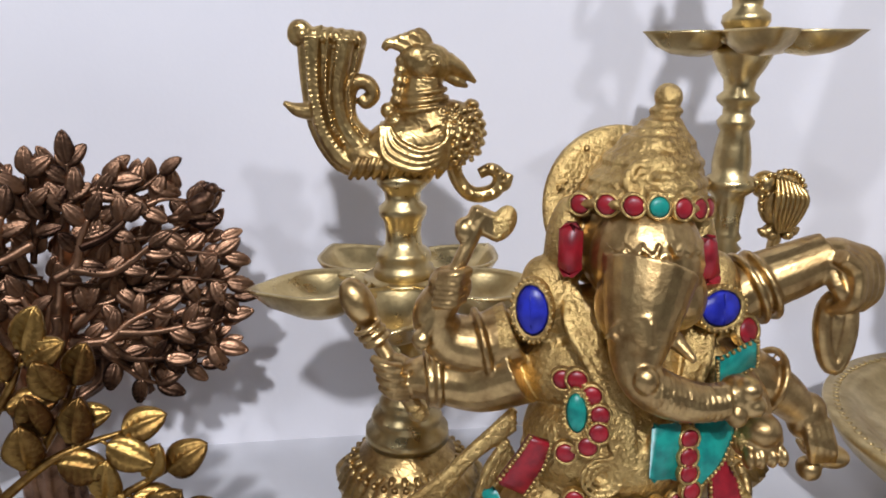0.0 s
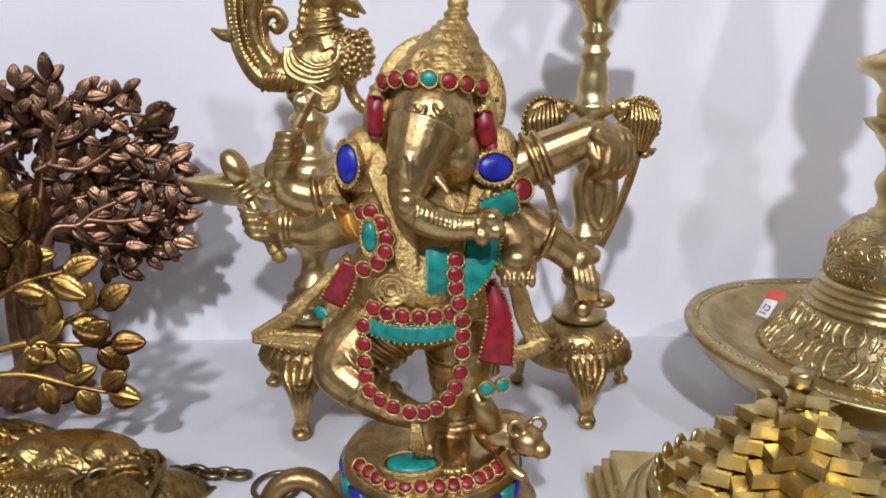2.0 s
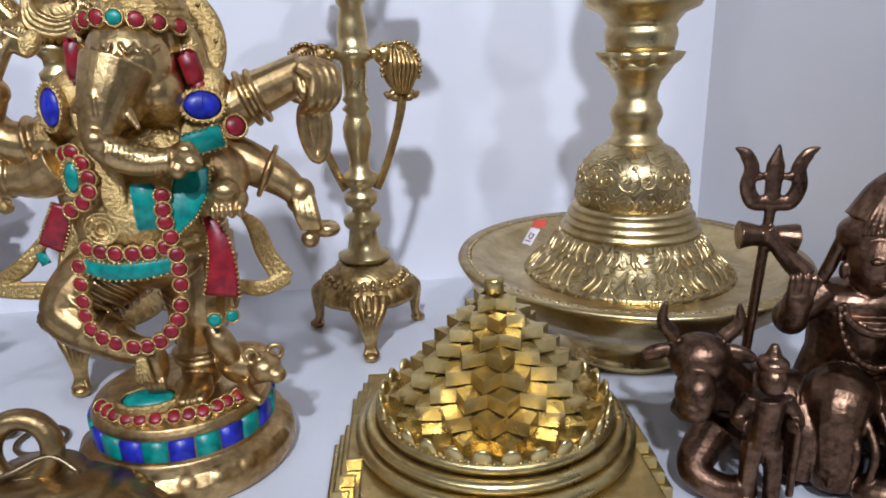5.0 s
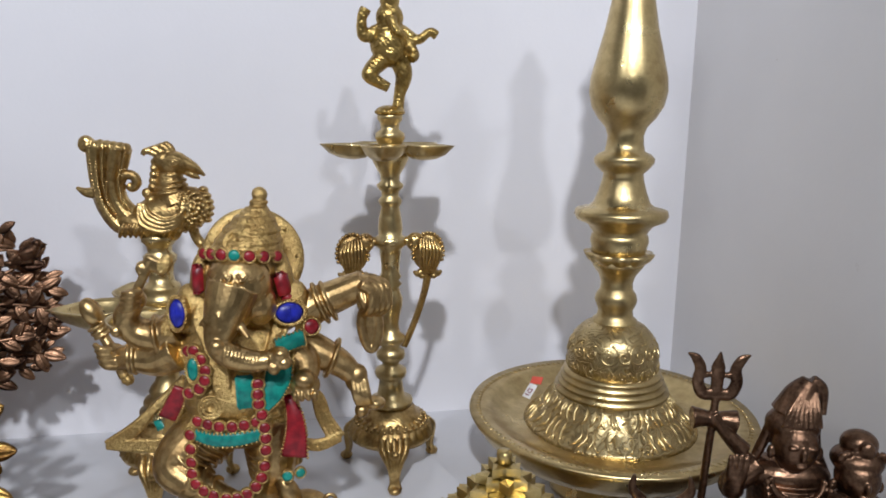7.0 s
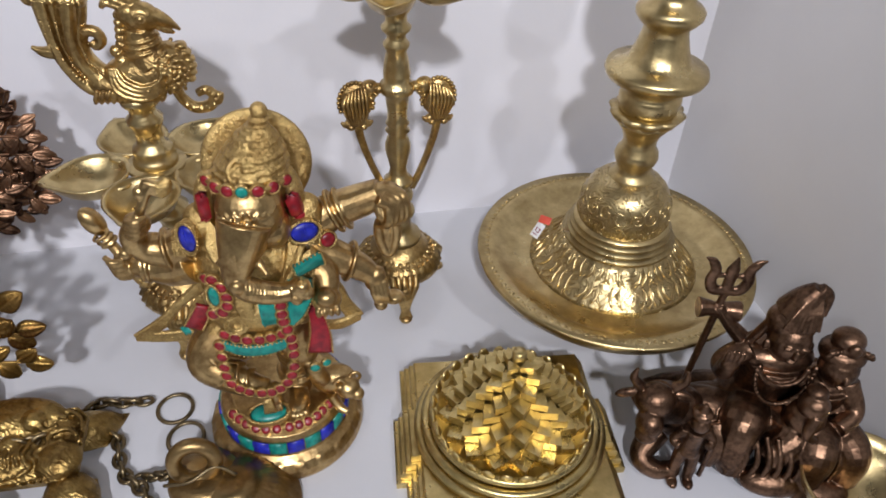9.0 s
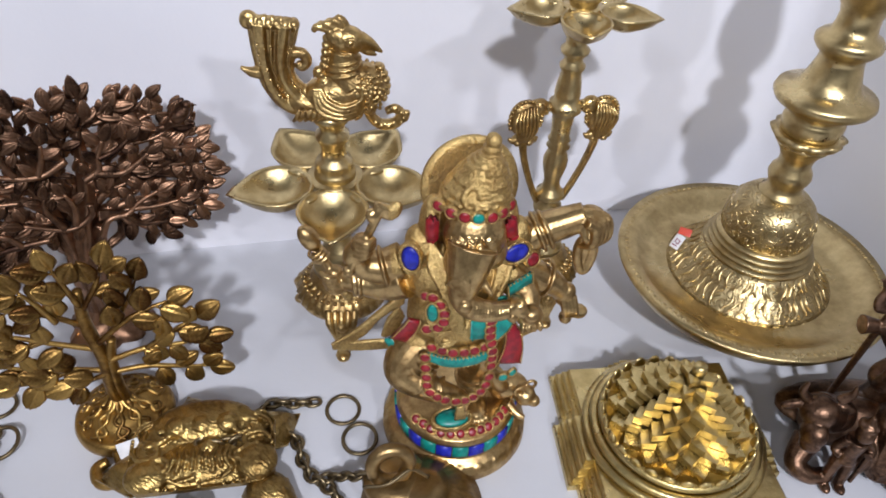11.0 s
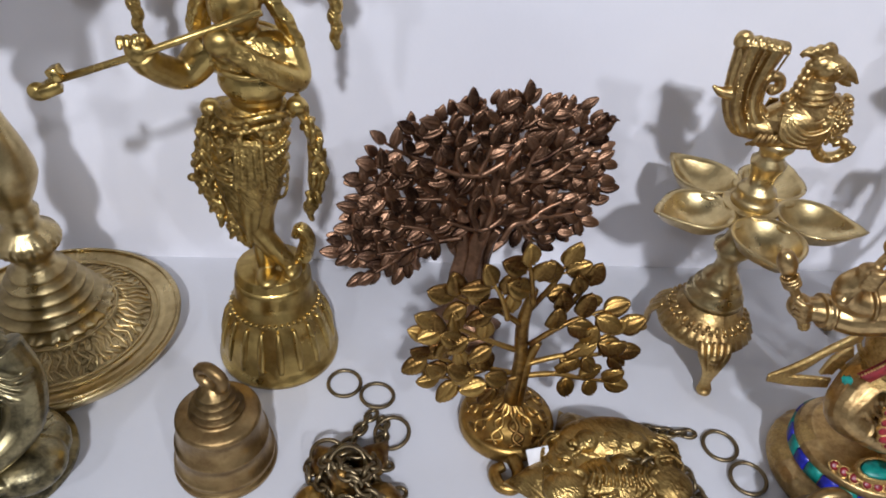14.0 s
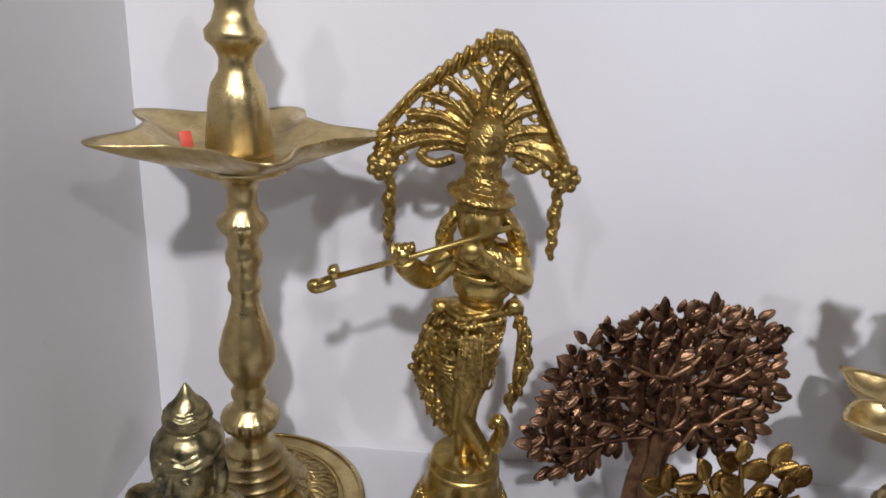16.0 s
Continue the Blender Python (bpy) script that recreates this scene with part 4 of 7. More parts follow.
for pts in (((0.002, 0.074), (-0.028, 0.086), (-0.056, 0.096), (-0.082, 0.112)), ((-0.028, 0.086), (-0.050, 0.080), (-0.072, 0.082)), ((0.004, 0.080), (0.036, 0.080), (0.064, 0.070), (0.088, 0.062)), ((0.006, 0.096), (0.040, 0.104), (0.068, 0.100), (0.092, 0.100)), ((0.040, 0.104), (0.066, 0.118), (0.088, 0.128)),
            ((0, 0.106), (-0.030, 0.122), (-0.056, 0.138), (-0.078, 0.150)), ((-0.040, 0.128), (-0.062, 0.124), (-0.082, 0.134)), ((0.004, 0.122), (0.030, 0.142), (0.050, 0.150), (0.068, 0.154)), ((0.022, 0.138), (0.040, 0.166), (0.048, 0.182)), ((0, 0.138), (-0.026, 0.160), (-0.052, 0.172), (-0.066, 0.180)),
            ((-0.020, 0.156), (-0.028, 0.180), (-0.036, 0.196)), ((0.002, 0.160), (0.018, 0.184), (0.026, 0.202)), ((0.001, 0.168), (-0.004, 0.194), (-0.008, 0.212)), ((0.002, 0.080), (-0.012, 0.076), (-0.028, 0.074))):
    spray(gold, gold_leaves, TREE_GOLD, pts, -0.004 + 0.004 * math.sin(60 * pts[-1][0]), 0.0028, 0.0128, rng, 0.30, 1.0, 0.004, 50)
part("base", Shape().lathe([(0.044, 0), (0.0465, 0.004), (0.0470, 0.010), (0.045, 0.016), (0.041, 0.019), (0.039, 0.018), (0.030, 0.026), (0.018, 0.032), (0.006, 0.034)], seg=72), TREE_GOLD, gold)
for k in range(21):
    a = math.tau * k / 21 + 0.3
    s = Shape()
    limb(s, [(q * math.cos(a + w), q * math.sin(a + w), h) for q, w, h in ((0.005, 0, 0.040), (0.014, 0.1, 0.034), (0.025, 0.3 * (-1) ** k, 0.029), (0.034, 0.1, 0.023), (0.040, 0.3 * (-1) ** k, 0.019))], [0.0036, 0.0026, 0.0022, 0.0020, 0.0014], seg=7)
    part("root", s, TREE_GOLD, gold)
s = Shape()
limb(s, [(-0.006, -0.044, 0.010), (-0.004, -0.060, 0.008), (-0.012, -0.074, 0.007), (-0.024, -0.070, 0.007), (-0.026, -0.056, 0.008), (-0.016, -0.052, 0.010)], [0.007, 0.0065, 0.006, 0.006, 0.006, 0.005], seg=9)
part("scroll", s, TREE_GOLD, gold)


# ---- cast figures ----
# the flute player under a leafy arch
k = Shape()
k.lathe([(0.034, 0.098), (0.037, 0.106), (0.034, 0.116), (0.020, 0.120)], seg=32)
limb(k, [(0.004, 0.0, 0.268), (0.002, -0.010, 0.220), (-0.004, -0.010, 0.180), (-0.002, -0.006, 0.118)], [0.022, 0.0175, 0.0125, 0.010], seg=14)
limb(k, [(-0.012, 0.004, 0.268), (-0.022, -0.004, 0.220), (-0.010, -0.014, 0.176), (0.018, -0.012, 0.128)], [0.023, 0.018, 0.012, 0.0085], seg=14)
k.ell((0.000, -0.020, 0.118), (0.011, 0.018, 0.007)).ell((0.022, -0.014, 0.122), (0.009, 0.014, 0.008))
k.ell((-0.004, 0, 0.272), (0.030, 0.023, 0.022)).ell((0.002, 0, 0.302), (0.023, 0.019, 0.028)).ell((0.002, -0.002, 0.331), (0.037, 0.022, 0.024)).ell((0.002, -0.004, 0.312), (0.029, 0.020, 0.022))
limb(k, [(0.0, -0.004, 0.345), (-0.004, -0.006, 0.360)], [0.013, 0.012], n=3)
k.ell((-0.006, -0.010, 0.374), (0.020, 0.020, 0.024)).ell((-0.006, -0.004, 0.388), (0.025, 0.024, 0.012)).ell((-0.006, -0.004, 0.397), (0.033, 0.029, 0.0075), (6, 8, 0))
k.lathe([(0.024, 0.400), (0.025, 0.406), (0.0175, 0.412), (0.0165, 0.422), (0.0195, 0.428), (0.0165, 0.434), (0.0185, 0.442), (0.0175, 0.452), (0.012, 0.461), (0.004, 0.465)], (-0.006, 0.002, 0), seg=28)
limb(k, [(-0.030, -0.002, 0.336), (-0.050, -0.012, 0.318), (-0.066, -0.034, 0.334), (-0.070, -0.040, 0.345)], [0.015, 0.013, 0.011, 0.012], seg=12)
limb(k, [(0.030, 0.000, 0.336), (0.036, -0.012, 0.318), (0.018, -0.034, 0.334), (-0.006, -0.042, 0.352)], [0.014, 0.012, 0.009, 0.008], seg=12)
k.ell((-0.071, -0.042, 0.347), (0.0095, 0.0085, 0.0105), (0, -18, 0))
for j in range(4):
    limb(k, [(-0.078 + 0.0052 * j, -0.040, 0.352), (-0.080 + 0.0056 * j, -0.048, 0.358 + 0.001 * j), (-0.079 + 0.0056 * j, -0.053, 0.352 + 0.002 * j)], [0.0034, 0.0029, 0.0020], n=4, seg=7)
k.ell((-0.012, -0.043, 0.357), (0.012, 0.010, 0.011))
for z0 in (0.349, 0.338):
    k.tube([(0.001 + 0.028 * math.cos(a), -0.004 + 0.022 * math.sin(a), z0 - 0.012 * (1 - math.sin(a)) / 2 * 1.3) for a in np.linspace(0, math.tau, 29)[:-1]], 0.0032, 7, closed=True)
for j, z0 in enumerate((0.284, 0.275)):
    k.tube([(-0.003 + 0.029 * math.cos(a), 0.001 + 0.024 * math.sin(a), z0 - 0.003 * math.cos(3 * a)) for a in np.linspace(0, math.tau, 33)[:-1]], 0.0034, 7, closed=True)
for j in range(64):
    a, h = 2.39996 * j, (j + 0.5) / 64
    k.ell((-0.006 + (0.0325 - 0.006 * h) * math.cos(a), -0.002 + (0.0265 - 0.003 * h) * math.sin(a), 0.284 - 0.060 * h), (0.0034, 0.0034, 0.0038), nu=7, nv=5)
for j in range(5):
    limb(k, [(-0.014 + 0.005 * j, -0.026, 0.268), (-0.015 + 0.0055 * j, -0.031, 0.246), (-0.017 + 0.006 * j, -0.031, 0.224 + 0.003 * (j % 2))], [0.0020, 0.0024, 0.0030], n=4, seg=7)
# hanging scarves at the hips
k.ell((-0.036, -0.002, 0.284), (0.009, 0.009, 0.008)).ell((0.034, 0.0, 0.288), (0.009, 0.008, 0.008))
for j in range(6):
    q = j / 5
    limb(k, [(-0.036, -0.004, 0.284), (-0.042 - 0.006 * q, -0.004 + 0.004 * q, 0.262), (-0.036 - 0.020 * q, -0.004 + 0.006 * q, 0.236 - 0.002 * j), (-0.030 - 0.027 * q, 0.006 * q, 0.210 + 0.010 * q), (-0.024 - 0.016 * q, 0.004, 0.186 + 0.006 * q)], [0.0028, 0.0030, 0.0032, 0.0040, 0.0024], n=6, seg=8)
for j in range(26):
    q = (j + 0.5) / 26
    k.ell((-0.058 + 0.040 * q + 0.006 * math.sin(2.4 * j), -0.002 + 0.003 * math.cos(1.7 * j), 0.224 - 0.078 * q + 0.005 * math.cos(2.4 * j)), (0.0050, 0.0042, 0.0040), nu=7, nv=5)
for j in range(2):
    limb(k, [(0.034, 0, 0.286), (0.042 + 0.003 * j, 0.002, 0.268), (0.044 + 0.005 * j, 0.002, 0.240), (0.043 + 0.003 * j, 0, 0.214), (0.042, 0, 0.204 - 0.002 * j)], [0.0030, 0.0032, 0.0036, 0.0040, 0.0016], n=6, seg=8)
for j in range(44):
    q = (j + 0.5) / 44
    cx = float(np.interp(q, (0, 0.25, 0.55, 0.8, 1), (0.034, 0.046, 0.052, 0.046, 0.038)))
    k.ell((cx + 0.0045 * math.sin(2.4 * j), 0.0 + 0.003 * math.cos(1.7 * j), 0.290 - 0.112 * q + 0.003 * math.cos(2.4 * j)), (0.0032, 0.0034, 0.0078), (0, 25 * math.sin(j), 0), nu=7, nv=5)
for j in range(70):
    q = (j + 0.5) / 70
    cx = float(np.interp(q, (0, 0.3, 0.55, 0.8, 1), (-0.038, -0.049, -0.050, -0.036, -0.022)))
    k.ell((cx + 0.0060 * math.sin(2.4 * j), -0.002 + 0.004 * math.cos(1.7 * j), 0.276 - 0.130 * q + 0.004 * math.cos(2.4 * j)), (0.0030, 0.0034, 0.0080), (0, 30 * math.sin(j), 0), nu=7, nv=5)
for j in range(6):
    z0 = 0.262 - 0.011 * j
    k.tube([(-0.006 + (0.033 - 0.0012 * j) * math.cos(a), -0.002 + (0.0272 - 0.001 * j) * math.sin(a), z0 + 0.0035 * math.cos(4 * a + j)) for a in np.linspace(0, math.tau, 41)[:-1]], 0.0017, 6, closed=True)
for j in range(2):
    cx, cz = ((-0.019, 0.226), (0.003, 0.232))[j]
    for q in range(3):
        k.tube([(cx + 0.0195 * math.cos(a), -0.005 + 0.0195 * math.sin(a), cz + 0.008 * q + 0.003 * math.sin(a)) for a in np.linspace(0, math.tau, 23)[:-1]], 0.0022, 7, closed=True)
limb(k, [(0.030, 0.004, 0.122), (0.036, 0.002, 0.146), (0.030, 0, 0.160), (0.024, 0, 0.150)], [0.009, 0.008, 0.007, 0.004], seg=9)
limb(k, [(-0.004, -0.024, 0.262), (-0.004, -0.027, 0.232), (-0.008, -0.026, 0.200), (-0.012, -0.022, 0.160)], [0.011, 0.012, 0.010, 0.004], seg=10, flat=0.5)
for side in (-1, 1):
    for j in range(3):
        limb(k, [(-0.005 + side * 0.021, 0.006 - 0.004 * j, 0.380), (-0.004 + side * (0.028 + 0.003 * j), 0.006 - 0.005 * j, 0.362), (0.0 + side * (0.034 + 0.003 * j), 0.006 - 0.004 * j, 0.340)], [0.006, 0.0058, 0.0046], n=5, seg=9, fins=4, twist=0.5)
body = melted(k, 0.0010, 1)
for i, face in enumerate(body.f):
    x, y, z = body.v[face[0]]
    if 0.13 < z < 0.288 and (abs(x) > 0.016 or z > 0.2) or z > 0.384 or (0.326 < z < 0.352 and y < -0.016 and abs(x) < 0.028):
        body.m[i] = 1
# pierced arch of scrolling leaves
arch = Shape()
A = lambda x, z, y=0.030: (x, y, z)
limb(arch, [A(-0.098, 0.420), A(-0.094, 0.448), A(-0.070, 0.478), A(-0.040, 0.502), A(-0.006, 0.526), A(0.012, 0.524), A(0.028, 0.500), A(0.044, 0.466), A(0.060, 0.436), A(0.070, 0.412)], [0.006, 0.005, 0.005, 0.006, 0.007, 0.007, 0.006, 0.005, 0.005, 0.006], n=7, seg=10)
for j, t_ in enumerate(np.linspace(0, 1, 36)):
    px = float(np.interp(t_, np.linspace(0, 1, 10), (-0.098, -0.094, -0.070, -0.040, -0.006, 0.012, 0.028, 0.044, 0.060, 0.070)))
    pz = float(np.interp(t_, np.linspace(0, 1, 10), (0.420, 0.448, 0.478, 0.502, 0.526, 0.524, 0.500, 0.466, 0.436, 0.412)))
    arch.ell((px * 1.04, 0.026, pz + 0.003), (0.0034, 0.008, 0.0105), (0, -50 * (px + 0.01) / 0.08, 0), nu=8, nv=6)
ax_, az_ = (-0.098, -0.094, -0.070, -0.040, -0.006, 0.012, 0.028, 0.044, 0.060, 0.070), (0.420, 0.448, 0.478, 0.502, 0.526, 0.524, 0.500, 0.466, 0.436, 0.412)
for side, w in ((-1, 1.08), (1, 0.76)):
    for j in range(7):
        t_ = 4.4 + side * (0.25 + j * (4.2 if side < 0 else 4.35) / 6.4)
        px, pz = float(np.interp(t_, range(10), ax_)), float(np.interp(t_, range(10), az_))
        dx, dz = px + 0.004, pz - 0.430
        at = lambda f, o: A(-0.004 + f * dx + side * o * dz * 0.9, 0.430 + f * dz - side * o * dx * 0.9, 0.028 + 0.002 * (j % 2))
        limb(arch, [at(0.12, -0.02), at(0.35, -0.10), at(0.62, -0.10), at(0.84, -0.01), at(0.95, 0.06)], [0.0030, 0.0046, 0.0054, 0.0050, 0.0040], n=6, seg=9, fins=4)
        limb(arch, [at(0.30, -0.02), at(0.48, -0.02), at(0.66, 0.04)], [0.0020, 0.0036, 0.0020], n=5, seg=8)
        c_ = at(0.84, 0.11)
        arch.tube([(c_[0] + 0.0046 * math.cos(a), 0.028, c_[2] + 0.0046 * math.sin(a)) for a in np.linspace(0, math.tau, 13)[:-1]], 0.0021, 7, closed=True)
    limb(arch, [A(side * 0.020 * w, 0.428), A(side * 0.048 * w, 0.436), A(side * 0.074 * w, 0.432), A(side * 0.090 * w, 0.418)], [0.005, 0.006, 0.006, 0.005], n=5, seg=8)
    limb(arch, [A(side * 0.030 * w, 0.420), A(side * 0.048 * w, 0.414), A(side * 0.060 * w, 0.422), A(side * 0.050 * w, 0.430)], [0.005, 0.005, 0.005, 0.003], n=5, seg=8)
    for j in range(7):
        a = math.tau * j / 7
        arch.ell((side * 0.092 * w + 0.010 * math.cos(a), 0.024, 0.410 + 0.010 * math.sin(a)), (0.006, 0.007, 0.006), nu=7, nv=5)
    arch.ell((side * 0.092 * w, 0.024, 0.410), (0.010, 0.007, 0.010))
    limb(arch, [A(side * 0.066 * w, 0.462), A(side * 0.056 * w, 0.452), A(side * 0.066 * w, 0.442), A(side * 0.076 * w, 0.450)], [0.004, 0.004, 0.004, 0.003], n=4, seg=7)
    # chain drops
    for j, (dz, r) in enumerate(((0.396, 0.0055), (0.387, 0.006), (0.377, 0.0075), (0.367, 0.0060), (0.358, 0.0062), (0.349, 0.0055), (0.341, 0.0048), (0.334, 0.0035))):
        arch.ell((side * 0.086 * w * 0.99 + (0.002 if j % 2 else 0), 0.026, dz - (0.003 if side > 0 else 0)), (r, r, r * 1.35), nu=8, nv=6)
arch.ell((-0.006, 0.020, 0.456), (0.014, 0.012, 0.013))
am = melted(arch, 0.0010, 1)
body.add(am.v, am.f, 1)
base = Shape().lathe([(0.058, 0), (0.0615, 0.001), (0.0620, 0.007), (0.0590, 0.011), (0.0570, 0.016), (0.0540, 0.034), (0.0490, 0.054), (0.0440, 0.066), (0.0445, 0.070), (0.0420, 0.072), (0.0425, 0.077), (0.0395, 0.080), (0.0385, 0.088), (0.0375, 0.098), (0.0370, 0.106), (0.020, 0.108)], seg=96,
                     wobble=lambda i, a: 1 + (0.022 * abs(math.cos(9 * a)) if 4 <= i <= 6 else 0))
body.add(base.v, base.f, 0)
flutes = Shape()
for j in range(18):
    a = math.tau * j / 18
    limb(flutes, [(q * math.cos(a), q * math.sin(a), h) for q, h in ((0.0565, 0.018), (0.0545, 0.034), (0.0495, 0.054), (0.0450, 0.064))], [0.0030, 0.0040, 0.0036, 0.0020], n=4, seg=7)
for j in range(44):
    a = math.tau * j / 44
    flutes.ell((0.0435 * math.cos(a), 0.0435 * math.sin(a), 0.0715), 0.0024, nu=6, nv=4)
body.add(flutes.v, flutes.f, 0)
fl = Shape().tube([(-0.138, -0.048, 0.322), (-0.070, -0.046, 0.346), (0.020, -0.044, 0.381)], 0.0028, 10)
fl.block((-0.137, -0.048, 0.318), (0.016, 0.012, 0.009), (0, -20, 20)).block((-0.130, -0.048, 0.330), (0.008, 0.012, 0.010), (0, -20, 0)).ell((-0.146, -0.048, 0.315), (0.008, 0.006, 0.007))
body.add(fl.v, fl.f, 0)
solid("flute_player_statue", body, [FLUTE, FLUTE_CUT], pose(-0.466, 0.470, 0), "bright brass flute-playing figure under a pierced leafy arch on bell base", "statue")

# the elephant-headed figure with inlaid stones
e = Shape()
e.lathe([(0.064, 0.0), (0.069, 0.002), (0.0715, 0.008), (0.0705, 0.015), (0.066, 0.022), (0.059, 0.027), (0.058, 0.046), (0.056, 0.050), (0.050, 0.053), (0.046, 0.056), (0.02, 0.057)], (0, 0.004, 0), seg=64)
# lotus petals cast into the foot
for j in range(22):
    a = math.tau * j / 22
    e.ell((0.0655 * math.cos(a), 0.004 + 0.0655 * math.sin(a), 0.0165), (0.0046, 0.0078, 0.0080), (0, -32, math.degrees(a)))
# legs: one planted, one drawn up
limb(e, [(0.022, 0.004, 0.140), (0.022, -0.004, 0.112), (0.016, 0.0, 0.086), (0.014, -0.002, 0.056)], [0.026, 0.0200, 0.0140, 0.0122], seg=14)
e.ell((0.012, -0.020, 0.061), (0.012, 0.020, 0.007))
for j in range(5):
    e.ell((0.004 + 0.004 * j, -0.038 + 0.0006 * (j - 2) ** 2, 0.0605), (0.0024, 0.005, 0.0034))
limb(e, [(-0.022, 0.0, 0.140), (-0.044, -0.010, 0.128), (-0.052, -0.018, 0.114), (-0.026, -0.030, 0.100), (-0.008, -0.032, 0.092)], [0.025, 0.0205, 0.0168, 0.0115, 0.0078], seg=14)
e.ell((-0.004, -0.034, 0.086), (0.0075, 0.010, 0.015), (20, 0, 0))
for j in range(4):
    e.ell((-0.009 + 0.003 * j, -0.040, 0.0745), (0.0017, 0.003, 0.0045))
# pleats of the cloth round the drawn-up thigh and the standing leg
for (p0, p1, r0, r1, ts) in (((-0.022, 0.0, 0.140), (-0.052, -0.018, 0.114), 0.0250, 0.0170, (0.30, 0.42, 0.54, 0.66, 0.80)), ((-0.050, -0.020, 0.112), (-0.020, -0.031, 0.098), 0.0160, 0.0108, (0.35, 0.6, 0.85)), ((0.022, 0.0, 0.134), (0.017, 0.0, 0.088), 0.0255, 0.0146, (0.3, 0.42, 0.54, 0.66, 0.8))):
    p0, p1 = Vector(p0), Vector(p1)
    q_ = (p1 - p0).to_track_quat("Z", "Y").to_matrix()
    for t_ in ts:
        r_ = r0 + (r1 - r0) * t_
        e.tube([p0.lerp(p1, t_) + q_ @ Vector((r_ * math.cos(a), r_ * math.sin(a), 0.002 * math.sin(3 * a))) for a in np.linspace(0, math.tau, 33)[:-1]], 0.0015, 7, closed=True)
# trunk of the body, rounded belly
e.ell((0, 0.002, 0.143), (0.040, 0.032, 0.020)).ell((-0.002, -0.004, 0.172), (0.043, 0.037, 0.032)).ell((-0.002, 0.002, 0.206), (0.043, 0.029, 0.028)).ell((0.0, 0.006, 0.226), (0.051, 0.021, 0.016))
# head turned a little, brow and cheeks narrowing into the snout
e.ell((0.008, -0.004, 0.266), (0.0265, 0.029, 0.030), (0, 4, 0)).ell((0.007, -0.020, 0.262), (0.0245, 0.022, 0.027)).ell((-0.001, -0.031, 0.246), (0.0180, 0.016, 0.020), (0, 14, 0)).ell((0.020, -0.018, 0.246), (0.014, 0.018, 0.017))
limb(e, [(0.003, -0.034, 0.262), (-0.002, -0.040, 0.248), (-0.006, -0.045, 0.236), (-0.008, -0.049, 0.226), (-0.004, -0.052, 0.218), (0.006, -0.053, 0.2125), (0.017, -0.053, 0.2105), (0.028, -0.051, 0.2115)], [0.0195, 0.0165, 0.0128, 0.0098, 0.0086, 0.0078, 0.0072, 0.0066], n=8, seg=18)
e.ell((0.0345, -0.051, 0.2125), (0.0085, 0.0080, 0.0085)).ell((0.0365, -0.054, 0.2165), (0.0058, 0.006, 0.005)).ell((0.0385, -0.054, 0.2095), (0.0058, 0.006, 0.0052)).ell((0.031, -0.056, 0.206), (0.0045, 0.004, 0.005))
for j in range(13):
    q = j / 12
    x_, z_ = -0.003 + 0.030 * q, 0.2185 - 0.0078 * math.sin(1.9 * q)
    e.tube([(x_ + 0.25 * 0.0088 * math.sin(a) * (1 - q), -0.0525 + (0.0089 - 0.0022 * q) * math.cos(a), z_ + (0.0089 - 0.0022 * q) * math.sin(a)) for a in np.linspace(0, math.tau, 15)[:-1]], 0.0009, 6, closed=True)
# fan-shaped face plate and nose drop
for j in range(9):
    a = radians(-64 + 16 * j)
    limb(e, [(-0.0055 + r * math.sin(a) * 1.05, -0.0575 + 0.55 * r * abs(math.sin(a)) + 0.12 * r, 0.2335 + r * math.cos(a)) for r in (0.004, 0.009, 0.0135)], [0.0010, 0.0013, 0.0015], n=3, seg=6)
for r in (0.0050, 0.0150):
    limb(e, [(-0.0055 + r * math.sin(a) * 1.05, -0.0572 + 0.55 * r * abs(math.sin(a)) + 0.12 * r, 0.2335 + r * math.cos(a)) for a in np.linspace(-1.3, 1.3, 9)], [0.0010, 0.0012, 0.0010], n=3, seg=6)
e.ell((-0.0080, -0.0585, 0.2245), (0.0052, 0.0040, 0.0058))
# tusk, eyes, brows, forehead curl
limb(e, [(0.008, -0.046, 0.236), (0.014, -0.054, 0.229)], [0.0042, 0.0014], n=3, seg=8)
for x_, y_ in ((-0.0115, -0.0375), (0.0235, -0.0310)):
    e.ell((x_, y_, 0.2555), (0.0042, 0.0030, 0.0022), (0, 18 if x_ > 0 else -18, 0))
    limb(e, [(x_ - 0.006, y_ + 0.002, 0.2600), (x_, y_ - 0.0015, 0.2632), (x_ + 0.006, y_ + 0.002, 0.2605)], [0.0007, 0.0012, 0.0007], n=4, seg=6)
for side in (-1, 1):
    for j in range(3):
        limb(e, [(0.006 + side * (0.002 + 0.006 * j), -0.0415 + 0.003 * j, 0.274 - 0.001 * j), (0.006 + side * (0.005 + 0.006 * j), -0.0425 + 0.003 * j, 0.2685), (0.006 + side * (0.009 + 0.006 * j), -0.0395 + 0.004 * j, 0.272)], [0.0008, 0.0011, 0.0007], n=4, seg=6)
e.ell((0.006, -0.0425, 0.2655), (0.0022, 0.002, 0.0028))
